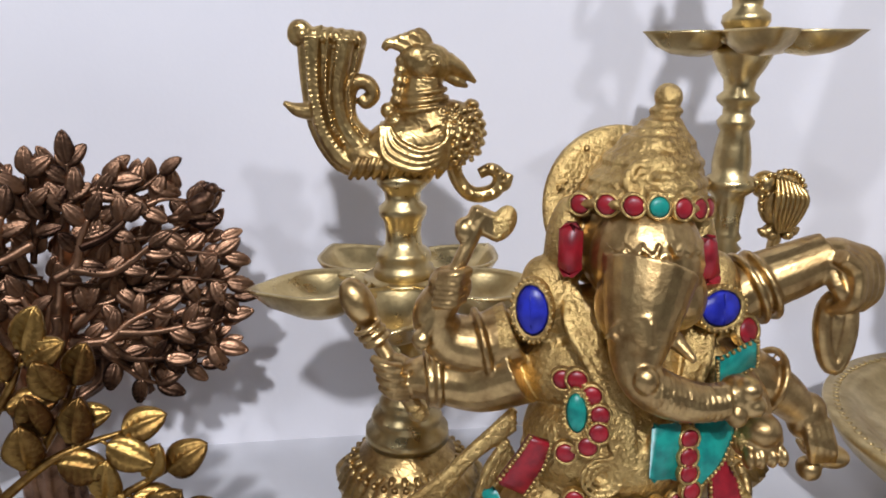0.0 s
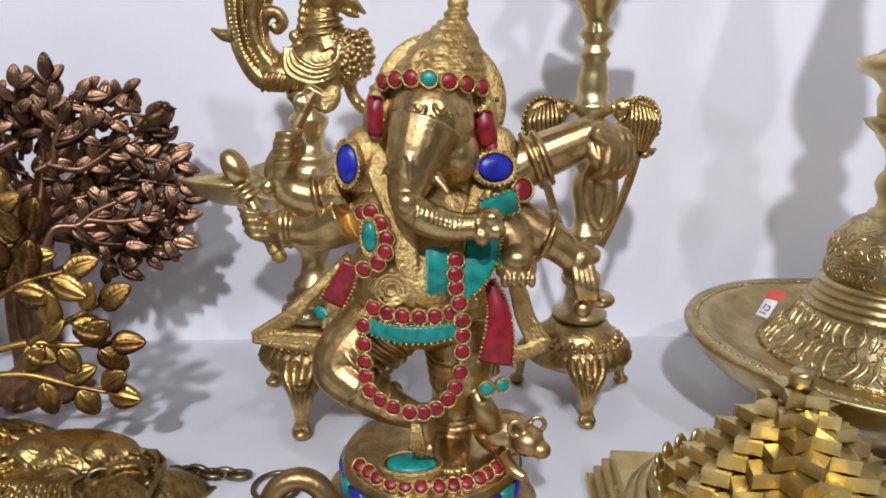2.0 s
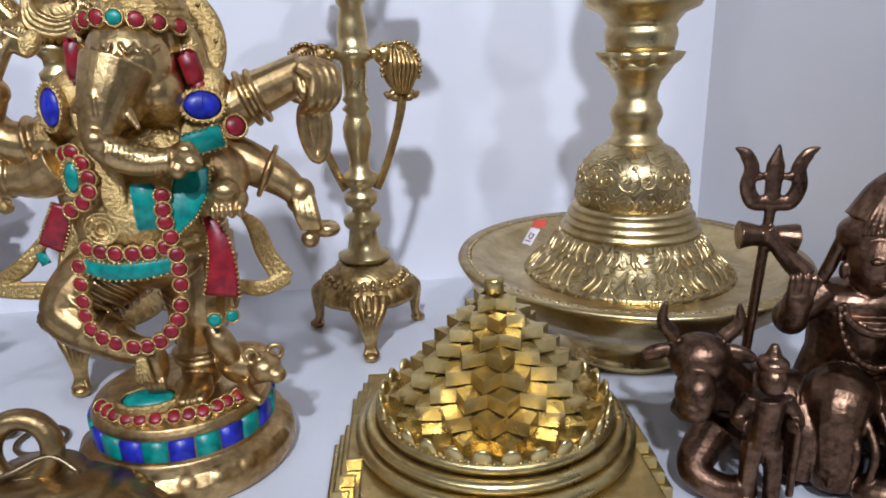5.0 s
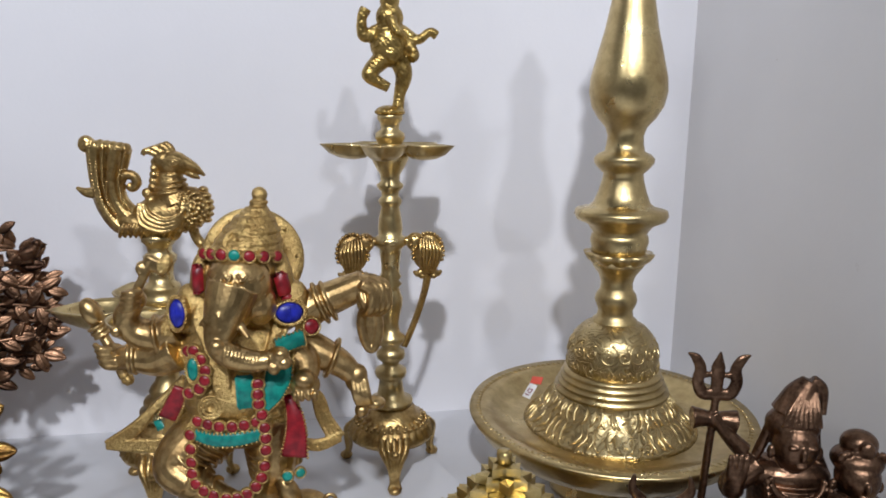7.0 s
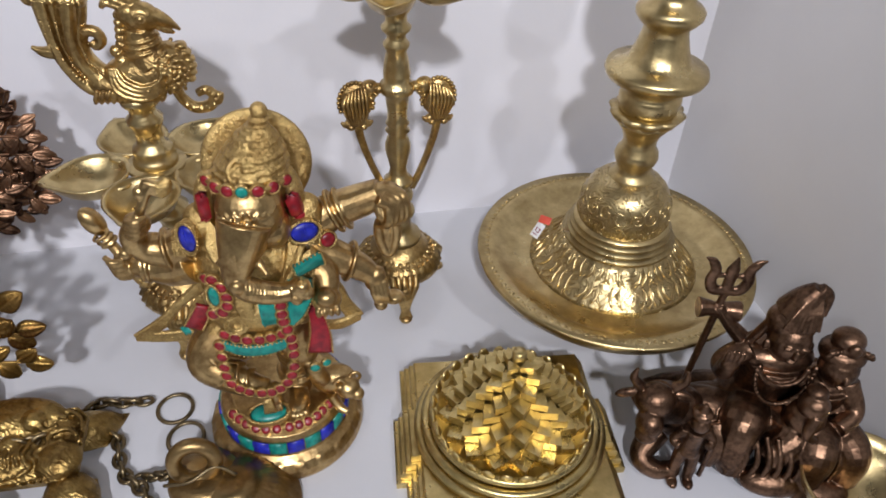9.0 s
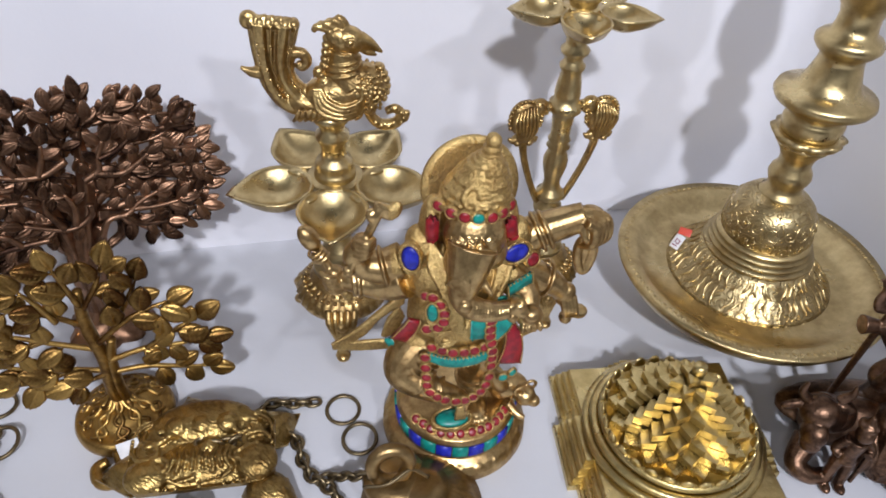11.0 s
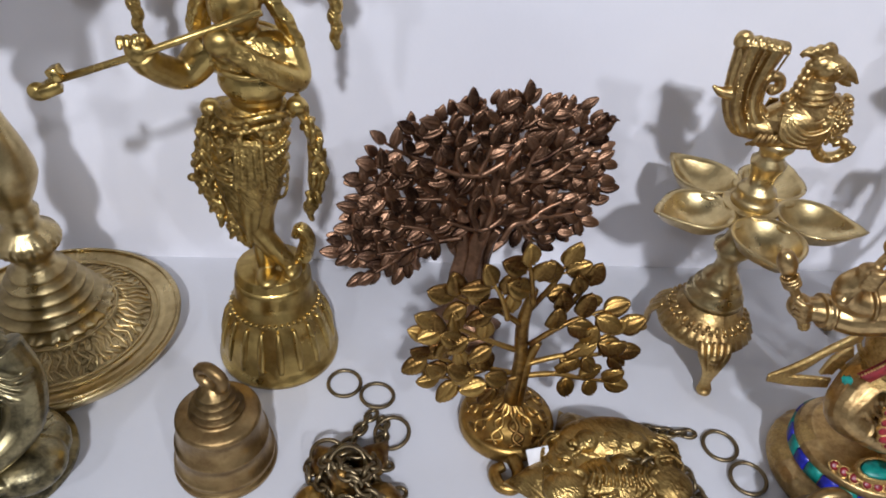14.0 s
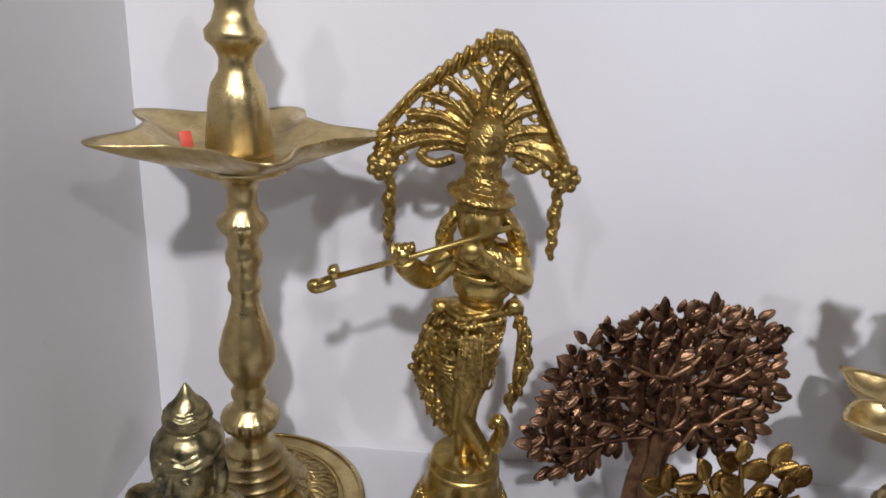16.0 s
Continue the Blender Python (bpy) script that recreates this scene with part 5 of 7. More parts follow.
# ear flaps fold down into a ribbed shawl over the chest
for side, cx in ((-1, 0.006), (1, 0.008)):
    e.ell((cx + side * 0.029, 0.000, 0.262), (0.0095, 0.013, 0.024), (0, -side * 6, side * 20))
    e.ell((cx + side * 0.036, -0.002, 0.240), (0.014, 0.013, 0.020), (0, side * 16, 0))
    for j in range(8):
        q = j / 7
        back = 0.012 if side > 0 else 0.0
        limb(e, [(cx + side * (0.030 - 0.010 * q), -0.010 - 0.010 * q + back, 0.250 - 0.002 * j), (cx + side * (0.034 - 0.013 * q), -0.020 - 0.008 * q + back, 0.234 - 0.002 * j), (cx + side * (0.026 - 0.014 * q), -0.031 - 0.004 * q + 0.6 * back, 0.214 - 0.002 * j), (cx - 0.008 + side * (0.014 - 0.011 * q), -0.0375, 0.192 - 0.001 * j), (cx - 0.008 + side * (0.008 - 0.006 * q), -0.0395, 0.172)], [0.0018, 0.0024, 0.0024, 0.0020, 0.0012], n=7, seg=8)
for j in range(3):
    e.tube([(-0.019 + (0.0035 + 0.0028 * j) * math.cos(a), -0.0385 - 0.0006 * j, 0.172 + (0.0035 + 0.0028 * j) * math.sin(a)) for a in np.linspace(0, math.tau, 17)[:-1]], 0.0010, 6, closed=True)
for j in range(2):
    e.tube([(0.0435 * math.cos(a), 0.001 + 0.0385 * math.sin(a), 0.1615 - 0.0035 * j) for a in np.linspace(0, math.tau, 49)[:-1]], 0.0016, 7, closed=True)
# tiered crown, leaning, with a carved front panel and a ball
for j, (r, z) in enumerate(((0.0285, 0.288), (0.0275, 0.2925), (0.0262, 0.297), (0.0235, 0.3005), (0.0222, 0.305), (0.0190, 0.3085), (0.0168, 0.3125), (0.0130, 0.3160), (0.0102, 0.3190), (0.0068, 0.3225), (0.0052, 0.3260))):
    lean = 0.34 * (z - 0.284)
    e.lathe([(r * 0.92, z - 0.004), (r, z - 0.0012), (r, z + 0.0008), (r * 0.86, z + 0.004)], (0.0095 + lean, -0.002 + 0.12 * lean, -0.004), seg=30, wobble=lambda k, a, r=r: 1 + 0.025 * math.cos(round(r * 700) * a))
e.ell((0.0245, 0.000, 0.3285), 0.0062).ell((0.0235, 0.0, 0.3225), (0.0075, 0.0075, 0.0028))
for j in range(4):
    w_ = 0.013 - 0.0026 * j
    e.block((0.0105 + 0.0024 * j, -0.0270 + 0.0040 * j, 0.2905 + 0.0066 * j), (w_, 0.007, 0.0045), (24, 6, 0), 0, 0.3)
for side in (-1, 1):
    limb(e, [(0.010 + side * 0.010, -0.025, 0.288), (0.011 + side * 0.013, -0.020, 0.295), (0.013 + side * 0.009, -0.018, 0.302), (0.014 + side * 0.005, -0.017, 0.298)], [0.0022, 0.0026, 0.0020, 0.0016], n=5, seg=7)
# bangles
for x_, y_, z_, r_, lean in ((0.067, 0.003, 0.2385, 0.0155, 0.5), (0.0735, 0.003, 0.2400, 0.0150, 0.5), (0.074, -0.004, 0.194, 0.0145, -0.6), (-0.062, 0.006, 0.216, 0.0155, 0.2), (-0.087, 0.016, 0.196, 0.0125, 0.0), (-0.083, 0.014, 0.1965, 0.0128, 0.0), (0.015, 0.0, 0.078, 0.0158, 9), (0.015, 0.0, 0.073, 0.0152, 9)):
    ring_ = [(x_ + (r_ * math.cos(a) if lean > 5 else -lean * r_ * math.sin(a) * 0.8), y_ + r_ * (math.sin(a) if lean > 5 else math.cos(a)), z_ + (0 if lean > 5 else r_ * math.sin(a))) for a in np.linspace(0, math.tau, 25)[:-1]]
    e.tube(ring_, 0.0019, 7, closed=True)
# raised rear arm on its left: bent wrist, fingers down round a drooping noose
limb(e, [(0.044, 0.004, 0.226), (0.066, 0.004, 0.238), (0.088, 0.000, 0.248), (0.104, -0.003, 0.2555)], [0.0165, 0.0145, 0.0130, 0.0110], seg=14)
e.ell((0.110, -0.004, 0.2535), (0.0135, 0.012, 0.0095), (0, 20, 0))
for j in range(4):
    limb(e, [(0.112 - 0.004 * j, -0.004 - 0.004 * j, 0.258), (0.1205 - 0.004 * j, -0.010 - 0.002 * j, 0.254 - 0.001 * j), (0.1215 - 0.005 * j, -0.012 - 0.002 * j, 0.240 - 0.001 * j), (0.1155 - 0.005 * j, -0.010, 0.231)], [0.0046, 0.0046, 0.0040, 0.0030], n=5, seg=8)
limb(e, [(0.100, -0.010, 0.250), (0.102, -0.014, 0.242), (0.106, -0.014, 0.236)], [0.0046, 0.0042, 0.003], n=4, seg=8)
e.tube([(0.1065 + 0.0070 * math.cos(a) * (1 + 0.25 * math.sin(a)), -0.0075, 0.2185 + 0.0175 * math.sin(a)) for a in np.linspace(0, math.tau, 25)[:-1]], 0.0042, 9, closed=True)
limb(e, [(0.110, -0.006, 0.240), (0.107, -0.006, 0.218), (0.106, -0.006, 0.206)], [0.005, 0.0045, 0.004], seg=8)
# lower rear arm, holding a dish that hangs from the fingers
limb(e, [(0.042, 0, 0.208), (0.062, -0.003, 0.200), (0.080, -0.006, 0.190), (0.090, -0.008, 0.181)], [0.0165, 0.0140, 0.0115, 0.0090], seg=14)
e.ell((0.093, -0.010, 0.178), (0.009, 0.008, 0.012), (0, 20, 0))
for j in range(4):
    limb(e, [(0.090 + 0.003 * j, -0.014, 0.178), (0.091 + 0.0034 * j, -0.018, 0.168 - 0.001 * j), (0.093 + 0.0032 * j, -0.017, 0.158)], [0.0036, 0.0034, 0.0026], n=4, seg=7)
e.block((0.099, -0.010, 0.160), (0.018, 0.014, 0.008), (0, 24, 0), 0, 0.4).ell((0.107, -0.010, 0.156), (0.009, 0.008, 0.0055)).ell((0.096, -0.010, 0.150), (0.006, 0.006, 0.006))
# front arm with a sweet held in the palm
limb(e, [(0.040, -0.008, 0.206), (0.052, -0.020, 0.196), (0.053, -0.030, 0.188)], [0.0145, 0.0125, 0.0095], seg=12)
e.ell((0.052, -0.035, 0.184), (0.0120, 0.0105, 0.0100)).ell((0.052, -0.040, 0.190), (0.0085, 0.008, 0.0075))
for j in range(4):
    e.ell((0.0445 + 0.0050 * j, -0.0435, 0.1790), (0.0025, 0.0042, 0.0048))
# raised rear arm on its right with a short axe
limb(e, [(-0.046, 0.004, 0.222), (-0.062, 0.006, 0.216), (-0.078, 0.006, 0.220), (-0.084, 0.003, 0.232), (-0.078, 0.000, 0.244)], [0.0150, 0.0140, 0.0120, 0.0100, 0.0085], seg=13)
e.ell((-0.0765, -0.002, 0.2475), (0.0100, 0.0085, 0.0090))
for j in range(4):
    limb(e, [(-0.085 + 0.001 * j, -0.008, 0.2415 + 0.0042 * j), (-0.078 + 0.001 * j, -0.0125, 0.2425 + 0.0042 * j), (-0.071 + 0.001 * j, -0.008, 0.2435 + 0.0042 * j)], [0.0026, 0.0028, 0.0022], n=4, seg=7)
limb(e, [(-0.089, -0.004, 0.226), (-0.077, -0.003, 0.248), (-0.064, -0.001, 0.272), (-0.060, 0.0, 0.279)], [0.0036, 0.0036, 0.0036, 0.0036], n=4, seg=9)
e.block((-0.0585, 0.0, 0.2745), (0.019, 0.007, 0.012), (0, 28, 0), 0, 0.3).ell((-0.051, 0.0, 0.2745), (0.0055, 0.004, 0.0085), (0, 28, 0)).ell((-0.0685, 0.0, 0.2715), (0.0048, 0.005, 0.0062))
e.ell((-0.0905, -0.004, 0.2235), (0.0048, 0.0048, 0.0048))
# lower rear arm on its right with a bud
limb(e, [(-0.044, 0.0, 0.206), (-0.064, 0.008, 0.196), (-0.086, 0.016, 0.196), (-0.098, 0.022, 0.193)], [0.0165, 0.0140, 0.0110, 0.0090], seg=13)
e.ell((-0.101, 0.024, 0.194), (0.0100, 0.0090, 0.0115), (0, -20, 0))
for j in range(4):
    limb(e, [(-0.097 - 0.001 * j, 0.012, 0.189 + 0.0048 * j), (-0.1045 - 0.001 * j, 0.010, 0.191 + 0.0048 * j), (-0.1105 - 0.001 * j, 0.015, 0.1935 + 0.0048 * j)], [0.0028, 0.0030, 0.0022], n=4, seg=7)
limb(e, [(-0.094, 0.020, 0.178), (-0.102, 0.024, 0.196), (-0.112, 0.030, 0.214)], [0.0050, 0.0046, 0.0042], n=5, seg=9)
e.block((-0.0925, 0.020, 0.1760), (0.011, 0.008, 0.010), (0, 30, 0), 0, 0.4)
for j in range(3):
    e.tube([(-0.1105 + 0.0058 * math.cos(a) - 0.0022 * j, 0.029 + 0.0058 * math.sin(a), 0.2115 + 0.0030 * math.cos(a) + 0.0034 * j) for a in np.linspace(0, math.tau, 17)[:-1]], 0.0015, 6, closed=True)
e.ell((-0.1185, 0.033, 0.2290), (0.0082, 0.0080, 0.0135), (0, -24, 0))
# pleated scarf ends, each an open loop with a fringed lower edge
for j in range(4):
    q = j / 3
    limb(e, [(-0.046, 0.010, 0.180 - 0.003 * j), (-0.066 - 0.001 * j, 0.012, 0.160 - 0.002 * j), (-0.088 + 0.001 * j, 0.012, 0.141 - 0.002 * j), (-0.112 + 0.003 * j, 0.012, 0.1265)], [0.0022, 0.0030, 0.0026, 0.0018], n=6, seg=7)
    limb(e, [(-0.050 + 0.001 * j, 0.010, 0.164 - 0.003 * j), (-0.060 + 0.002 * j, 0.012, 0.148 - 0.003 * j), (-0.066 + 0.003 * j, 0.012, 0.130)], [0.0022, 0.0028, 0.0022], n=5, seg=7)
    limb(e, [(-0.112, 0.012, 0.1262 - 0.0014 * j), (-0.086, 0.0115, 0.1262 - 0.0026 * j), (-0.056, 0.010, 0.1250 - 0.0024 * j)], [0.0016, 0.0024, 0.0022], n=5, seg=7)
    limb(e, [(0.046, 0.012, 0.176 - 0.003 * j), (0.056 + 0.002 * j, 0.014, 0.156), (0.060 + 0.003 * j, 0.014, 0.136), (0.068 + 0.004 * j, 0.013, 0.116 + 0.001 * j)], [0.0022, 0.0028, 0.0026, 0.0020], n=6, seg=7)
    limb(e, [(0.046, 0.010, 0.112 + 0.002 * j), (0.060, 0.012, 0.109 + 0.002 * j), (0.078, 0.013, 0.1150 + 0.002 * j)], [0.0024, 0.0028, 0.0022], n=5, seg=7)
e.block((0.030, 0.004, 0.130), (0.030, 0.03, 0.05))
# the mouse, with round ears, looking up
e.ell((0.047, -0.012, 0.070), (0.0205, 0.0135, 0.0145), (0, 10, 0)).ell((0.059, -0.027, 0.073), (0.0105, 0.011, 0.0095)).ell((0.066, -0.033, 0.070), (0.0065, 0.006, 0.0055)).ell((0.034, -0.020, 0.088), (0.0085, 0.0075, 0.016), (0, -24, 0))
for x_, y_, z_ in ((0.052, -0.030, 0.083), (0.066, -0.022, 0.081)):
    e.tube([(x_ + 0.0046 * math.cos(a), y_ - 0.001, z_ + 0.0046 * math.sin(a)) for a in np.linspace(0, math.tau, 15)[:-1]], 0.0017, 6, closed=True)
limb(e, [(0.044, -0.026, 0.062), (0.050, -0.036, 0.058), (0.056, -0.040, 0.056)], [0.005, 0.0042, 0.003], n=4, seg=8)
g = melted(e, 0.00085, 1)
for i, face in enumerate(g.f):
    x, y, z = g.v[face[0]]
    if (z > 0.2855) or (0.148 < z < 0.240 and abs(x) < 0.046 and y > -0.0425) or (0.22 < z < 0.2855 and abs(x - 0.008) > 0.0275 and abs(x) < 0.056) or (abs(x) > 0.046 and z < 0.182 and y > 0.005):
        g.m[i] = 1
halo = Shape().lathe([(0.004, 0.0), (0.037, 0.001), (0.0415, 0.003), (0.0405, 0.006), (0.034, 0.005), (0.004, 0.004)], seg=56)
hm = pose(0.0140, 0.030, 0.2725, 80, 0, 4)
g.add([hm @ Vector(p) for p in halo.v], halo.f, 1)
for j in range(9):
    g.ell(hm @ Vector((0.035 * math.cos(0.7 * j), 0.035 * math.sin(0.7 * j), 0.0055)), 0.0017, slot=1, nu=7, nv=5)
for c, n_, s_, w in (((-0.0415, -0.013, 0.2385), (-0.55, -1, 0.1), 3, (0.85, 1.3)), ((0.0425, -0.017, 0.2370), (0.25, -1, 0.1), 3, (1.25, 0.95))):
    g.gem(c, 0.0088, n_, s_, 1, w, bead=True)
    g.tube([Vector(c) + Vector(n_).normalized() * 0.0040 + Vector((0, 0, h)) for h in (-0.0075, -0.003, 0.003, 0.0075)], 0.00035, 6, slot=3)


def patch(c, size, turn, slot, edge=True, thick=0.0035):
    """An inlaid slab of stone, with a beaded wire along its rim."""
    g.block(c, (size[0], thick, size[1]), turn, slot, 0.5)
    if edge:
        m = Matrix.LocRotScale(c, Euler([radians(a) for a in turn]), None)
        w, h = size[0] / 2, size[1] / 2
        count = int((size[0] + size[1]) * 2 / 0.0026)
        for j in range(count):
            u_ = 4 * j / count
            q = int(u_)
            v = 2 * (u_ - q) - 1
            x, z = ((v * w, -h), (w, v * h), (-v * w, h), (-w, -v * h))[q]
            g.ell(m @ Vector((x, -0.0012, z)), 0.00105, slot=1, nu=6, nv=4)


def ribbon(points, widths, depth, slot, rim=True):
    """A curved inlay of stone following a line on the front, beaded along its edges."""
    line = curve(points, 6)
    w = fade(widths, len(line))
    rings = []
    for k, p in enumerate(line):
        d = (line[min(k + 1, len(line) - 1)] - line[max(k - 1, 0)]).normalized()
        s_ = d.cross(Vector((0, -1, 0))).normalized()
        a, b, f_ = p - s_ * w[k], p + s_ * w[k], Vector((0, -depth, 0))
        rings.append([a, a + f_ * 0.7, a.lerp(b, 0.12) + f_, a.lerp(b, 0.88) + f_, b + f_ * 0.7, b])
        if rim and k % 1 == 0:
            for q in (a, b):
                g.ell(q + f_ * 0.8, 0.0011, slot=1, nu=6, nv=4)
    g.grid(rings, slot)


g.block((-0.0250, -0.0150, 0.2655), (0.0105, 0.0070, 0.0235), (0, 3, -26), 2, 0.48).block((0.0390, -0.0130, 0.2585), (0.0120, 0.0070, 0.0215), (0, -12, 26), 2, 0.48).block((0.0420, -0.0115, 0.2475), (0.0110, 0.0064, 0.0100), (0, -26, 30), 2, 0.48)
for c, size, turn, slot in (((0.0075, -0.0425, 0.184), (0.0135, 0.027), (4, 0, 4), 4), ((0.0425, -0.0335, 0.2185), (0.0245, 0.0140), (8, -12, 20), 4), ((-0.063, -0.014, 0.150), (0.008, 0.008), (0, -24, -24), 4)):
    patch(c, size, turn, slot, edge=slot != 4 or size[0] > 0.02)
ribbon([(0.034, -0.030, 0.204), (0.032, -0.034, 0.192), (0.026, -0.038, 0.180), (0.020, -0.040, 0.170)], [0.010, 0.0105, 0.009, 0.005], 0.0035, 4)
ribbon([(0.0375, -0.022, 0.172), (0.0420, -0.026, 0.158), (0.0425, -0.028, 0.142), (0.0400, -0.028, 0.124)], [0.0035, 0.0065, 0.0085, 0.0105], 0.0040, 2)
ribbon([(-0.0425, -0.024, 0.184), (-0.0475, -0.022, 0.172), (-0.0550, -0.018, 0.158)], [0.0050, 0.0068, 0.0072], 0.0040, 2)
ribbon([(-0.036, -0.0335, 0.151), (-0.018, -0.0405, 0.1475), (0.002, -0.0420, 0.1475), (0.024, -0.0380, 0.150)], [0.0040, 0.0052, 0.0052, 0.0042], 0.0030, 4)
for c, n_, s_, r, w in (((0.059, -0.012, 0.2235), (0.4, -1, 0.2), 2, 0.0062, (1, 1)), ((-0.0295, -0.0375, 0.202), (-0.3, -1, 0.1), 4, 0.0058, (0.75, 1.5)), ((-0.012, -0.034, 0.0605), (0, -0.15, 1), 4, 0.0125, (1.3, 0.75)), ((0.052, 0.0, 0.246), (0, -1, 0.5), 4, 0.0055, (1.5, 0.5)), ((0.034, -0.034, 0.110), (0, -1, 0), 4, 0.0042, (1, 1)), ((0.044, -0.030, 0.110), (0.3, -1, 0), 4, 0.0038, (1, 1))):
    g.gem(c, r, n_, s_, 1, w, bead=0.0055 < r < 0.0061)


def gem_line(points, count, r, slots, normal):
    """Set stones strung on a cord."""
    line = curve(points, 12)
    g.tube([p + Vector((0, 0.0012, 0)) for p in line], 0.0022, 7, 1)
    for j in range(count):
        p = line[int(j * (len(line) - 1) / max(count - 1, 1))]
        g.gem(p, r, normal(p), slots[j % len(slots)], 1)


front = lambda p: (p[0] * 8, -1, 0.05)
gem_line([(-0.0195, -0.012, 0.2845), (-0.008, -0.029, 0.2870), (0.006, -0.0345, 0.2870), (0.022, -0.031, 0.2850), (0.036, -0.016, 0.2820)], 7, 0.0043, (2, 2, 2, 4, 2, 2, 2), lambda p: ((p[0] - 0.008) * 25, -1, 0.1))
gem_line([(-0.036, -0.036, 0.150), (-0.036, -0.040, 0.130), (-0.034, -0.043, 0.115), (-0.022, -0.046, 0.106), (-0.006, -0.047, 0.102), (0.008, -0.046, 0.107), (0.017, -0.044, 0.120), (0.020, -0.042, 0.140), (0.0200, -0.043, 0.158), (0.0170, -0.044, 0.176), (0.0175, -0.043, 0.190)], 20, 0.0042, (2,), front)
gem_line([(-0.030, -0.035, 0.160), (-0.016, -0.0405, 0.1575), (0.000, -0.042, 0.1570), (0.014, -0.0405, 0.1590)], 6, 0.0042, (2,), front)
gem_line([(-0.0335, -0.031, 0.214), (-0.0275, -0.036, 0.215), (-0.0215, -0.039, 0.206), (-0.0205, -0.041, 0.197), (-0.0245, -0.041, 0.189), (-0.034, -0.036, 0.183)], 7, 0.0042, (2,), front)
gem_line([(-0.044, -0.024, 0.0555), (-0.026, -0.042, 0.0555), (0.0, -0.047, 0.0555), (0.024, -0.042, 0.0555), (0.040, -0.028, 0.0555)], 12, 0.0040, (2,), lambda p: (p[0] * 6, -0.7, 0.8))
# tassel below the garland
for j in range(5):
    limb(g, [(-0.008 + 0.0008 * (j - 2), -0.048, 0.096), (-0.008 + 0.0014 * (j - 2), -0.049, 0.088), (-0.008 + 0.0020 * (j - 2), -0.049, 0.080)], [0.0012, 0.0016, 0.0015], n=3, seg=6, slot=1)
for j in range(24):
    a0, a1 = math.tau * (j + 0.03) / 24, math.tau * (j + 0.97) / 24
    vs = [(r * math.cos(a), 0.004 + r * math.sin(a), z) for r, z in ((0.0595, 0.030), (0.0600, 0.0435), (0.0560, 0.0440), (0.056, 0.030)) for a in (a0, (a0 + a1) / 2, a1)]
    g.add(vs, [(0, 1, 4, 3), (1, 2, 5, 4), (3, 4, 7, 6), (4, 5, 8, 7), (6, 7, 10, 9), (7, 8, 11, 10), (0, 3, 6, 9), (2, 11, 8, 5)], 4 if j % 2 else 3)
g.v = [(x - 0.034 * (z - 0.05), y + 0.060 * (z - 0.05), z) if z > 0.05 else (x, y, z) for x, y, z in g.v]
solid("elephant_headed_statue", g, [ELEPHANT, ELEPHANT_CUT, RED, BLUE, TEAL], pose(0.088, 0.304, 0), "warm brass dancing elephant-headed figure inlaid with red, blue and turquoise stones", "statue")

# seated family group of dark bronze
f = Shape()
f.ell((0.070, 0.030, 0.018), (0.105, 0.040, 0.018)).ell((0.050, 0.010, 0.030), (0.060, 0.030, 0.024))
limb(f, [(0.072, 0.022, 0.020), (0.074, 0.020, 0.070), (0.074, 0.018, 0.105)], [0.036, 0.027, 0.029], seg=14)
f.ell((0.074, 0.016, 0.108), (0.034, 0.021, 0.015)).ell((0.073, 0.004, 0.138), (0.0175, 0.018, 0.021)).ell((0.073, 0.004, 0.128), (0.013, 0.014, 0.012)).ell((0.073, -0.014, 0.137), (0.0026, 0.004, 0.006)).ell((0.073, -0.012, 0.127), (0.005, 0.003, 0.002)).ell((0.066, -0.0125, 0.142), (0.004, 0.002, 0.0018)).ell((0.080, -0.0125, 0.142), (0.004, 0.002, 0.0018))
limb(f, [(0.074, 0.012, 0.112), (0.073, 0.008, 0.128)], [0.012, 0.011], n=3).ell((0.073, 0.012, 0.152), (0.021, 0.019, 0.014))
limb(f, [(0.074, 0.014, 0.160), (0.078, 0.014, 0.176), (0.084, 0.014, 0.188)], [0.018, 0.013, 0.007], seg=12)
limb(f, [(0.084, 0.014, 0.188), (0.092, 0.012, 0.182), (0.094, 0.010, 0.162)], [0.006, 0.005, 0.003], seg=8)
for side in (-1, 1):
    limb(f, [(0.073 + side * 0.017, 0.012, 0.150), (0.073 + side * 0.022, 0.016, 0.128), (0.073 + side * 0.030, 0.014, 0.112)], [0.0045, 0.0045, 0.003], seg=8)
    f.ell((0.073 + side * 0.0185, 0.002, 0.132), (0.003, 0.003, 0.006)).ell((0.119 + side * 0.0175, -0.004, 0.110), (0.003, 0.003, 0.005))
limb(f, [(0.050, 0.014, 0.114), (0.030, 0.010, 0.100), (0.026, -0.004, 0.102), (0.026, -0.008, 0.118)], [0.012, 0.010, 0.009, 0.008], seg=10)
f.ell((0.026, -0.010, 0.116), (0.0085, 0.0055, 0.0095))
for j in range(4):
    limb(f, [(0.0200 + 0.0040 * j, -0.011, 0.120), (0.0195 + 0.0043 * j, -0.013, 0.129), (0.0200 + 0.0042 * j, -0.012, 0.1355 - 0.001 * abs(j - 1.5))], [0.0024, 0.0022, 0.0016], n=4, seg=8)
limb(f, [(0.040, 0.020, 0.122), (0.026, 0.022, 0.136), (0.014, 0.024, 0.152)], [0.008, 0.006, 0.005], seg=8)
limb(f, [(0.064, 0.0, 0.044), (0.050, -0.024, 0.058), (0.046, -0.036, 0.034), (0.048, -0.040, 0.010)], [0.024, 0.020, 0.015, 0.012], seg=12)
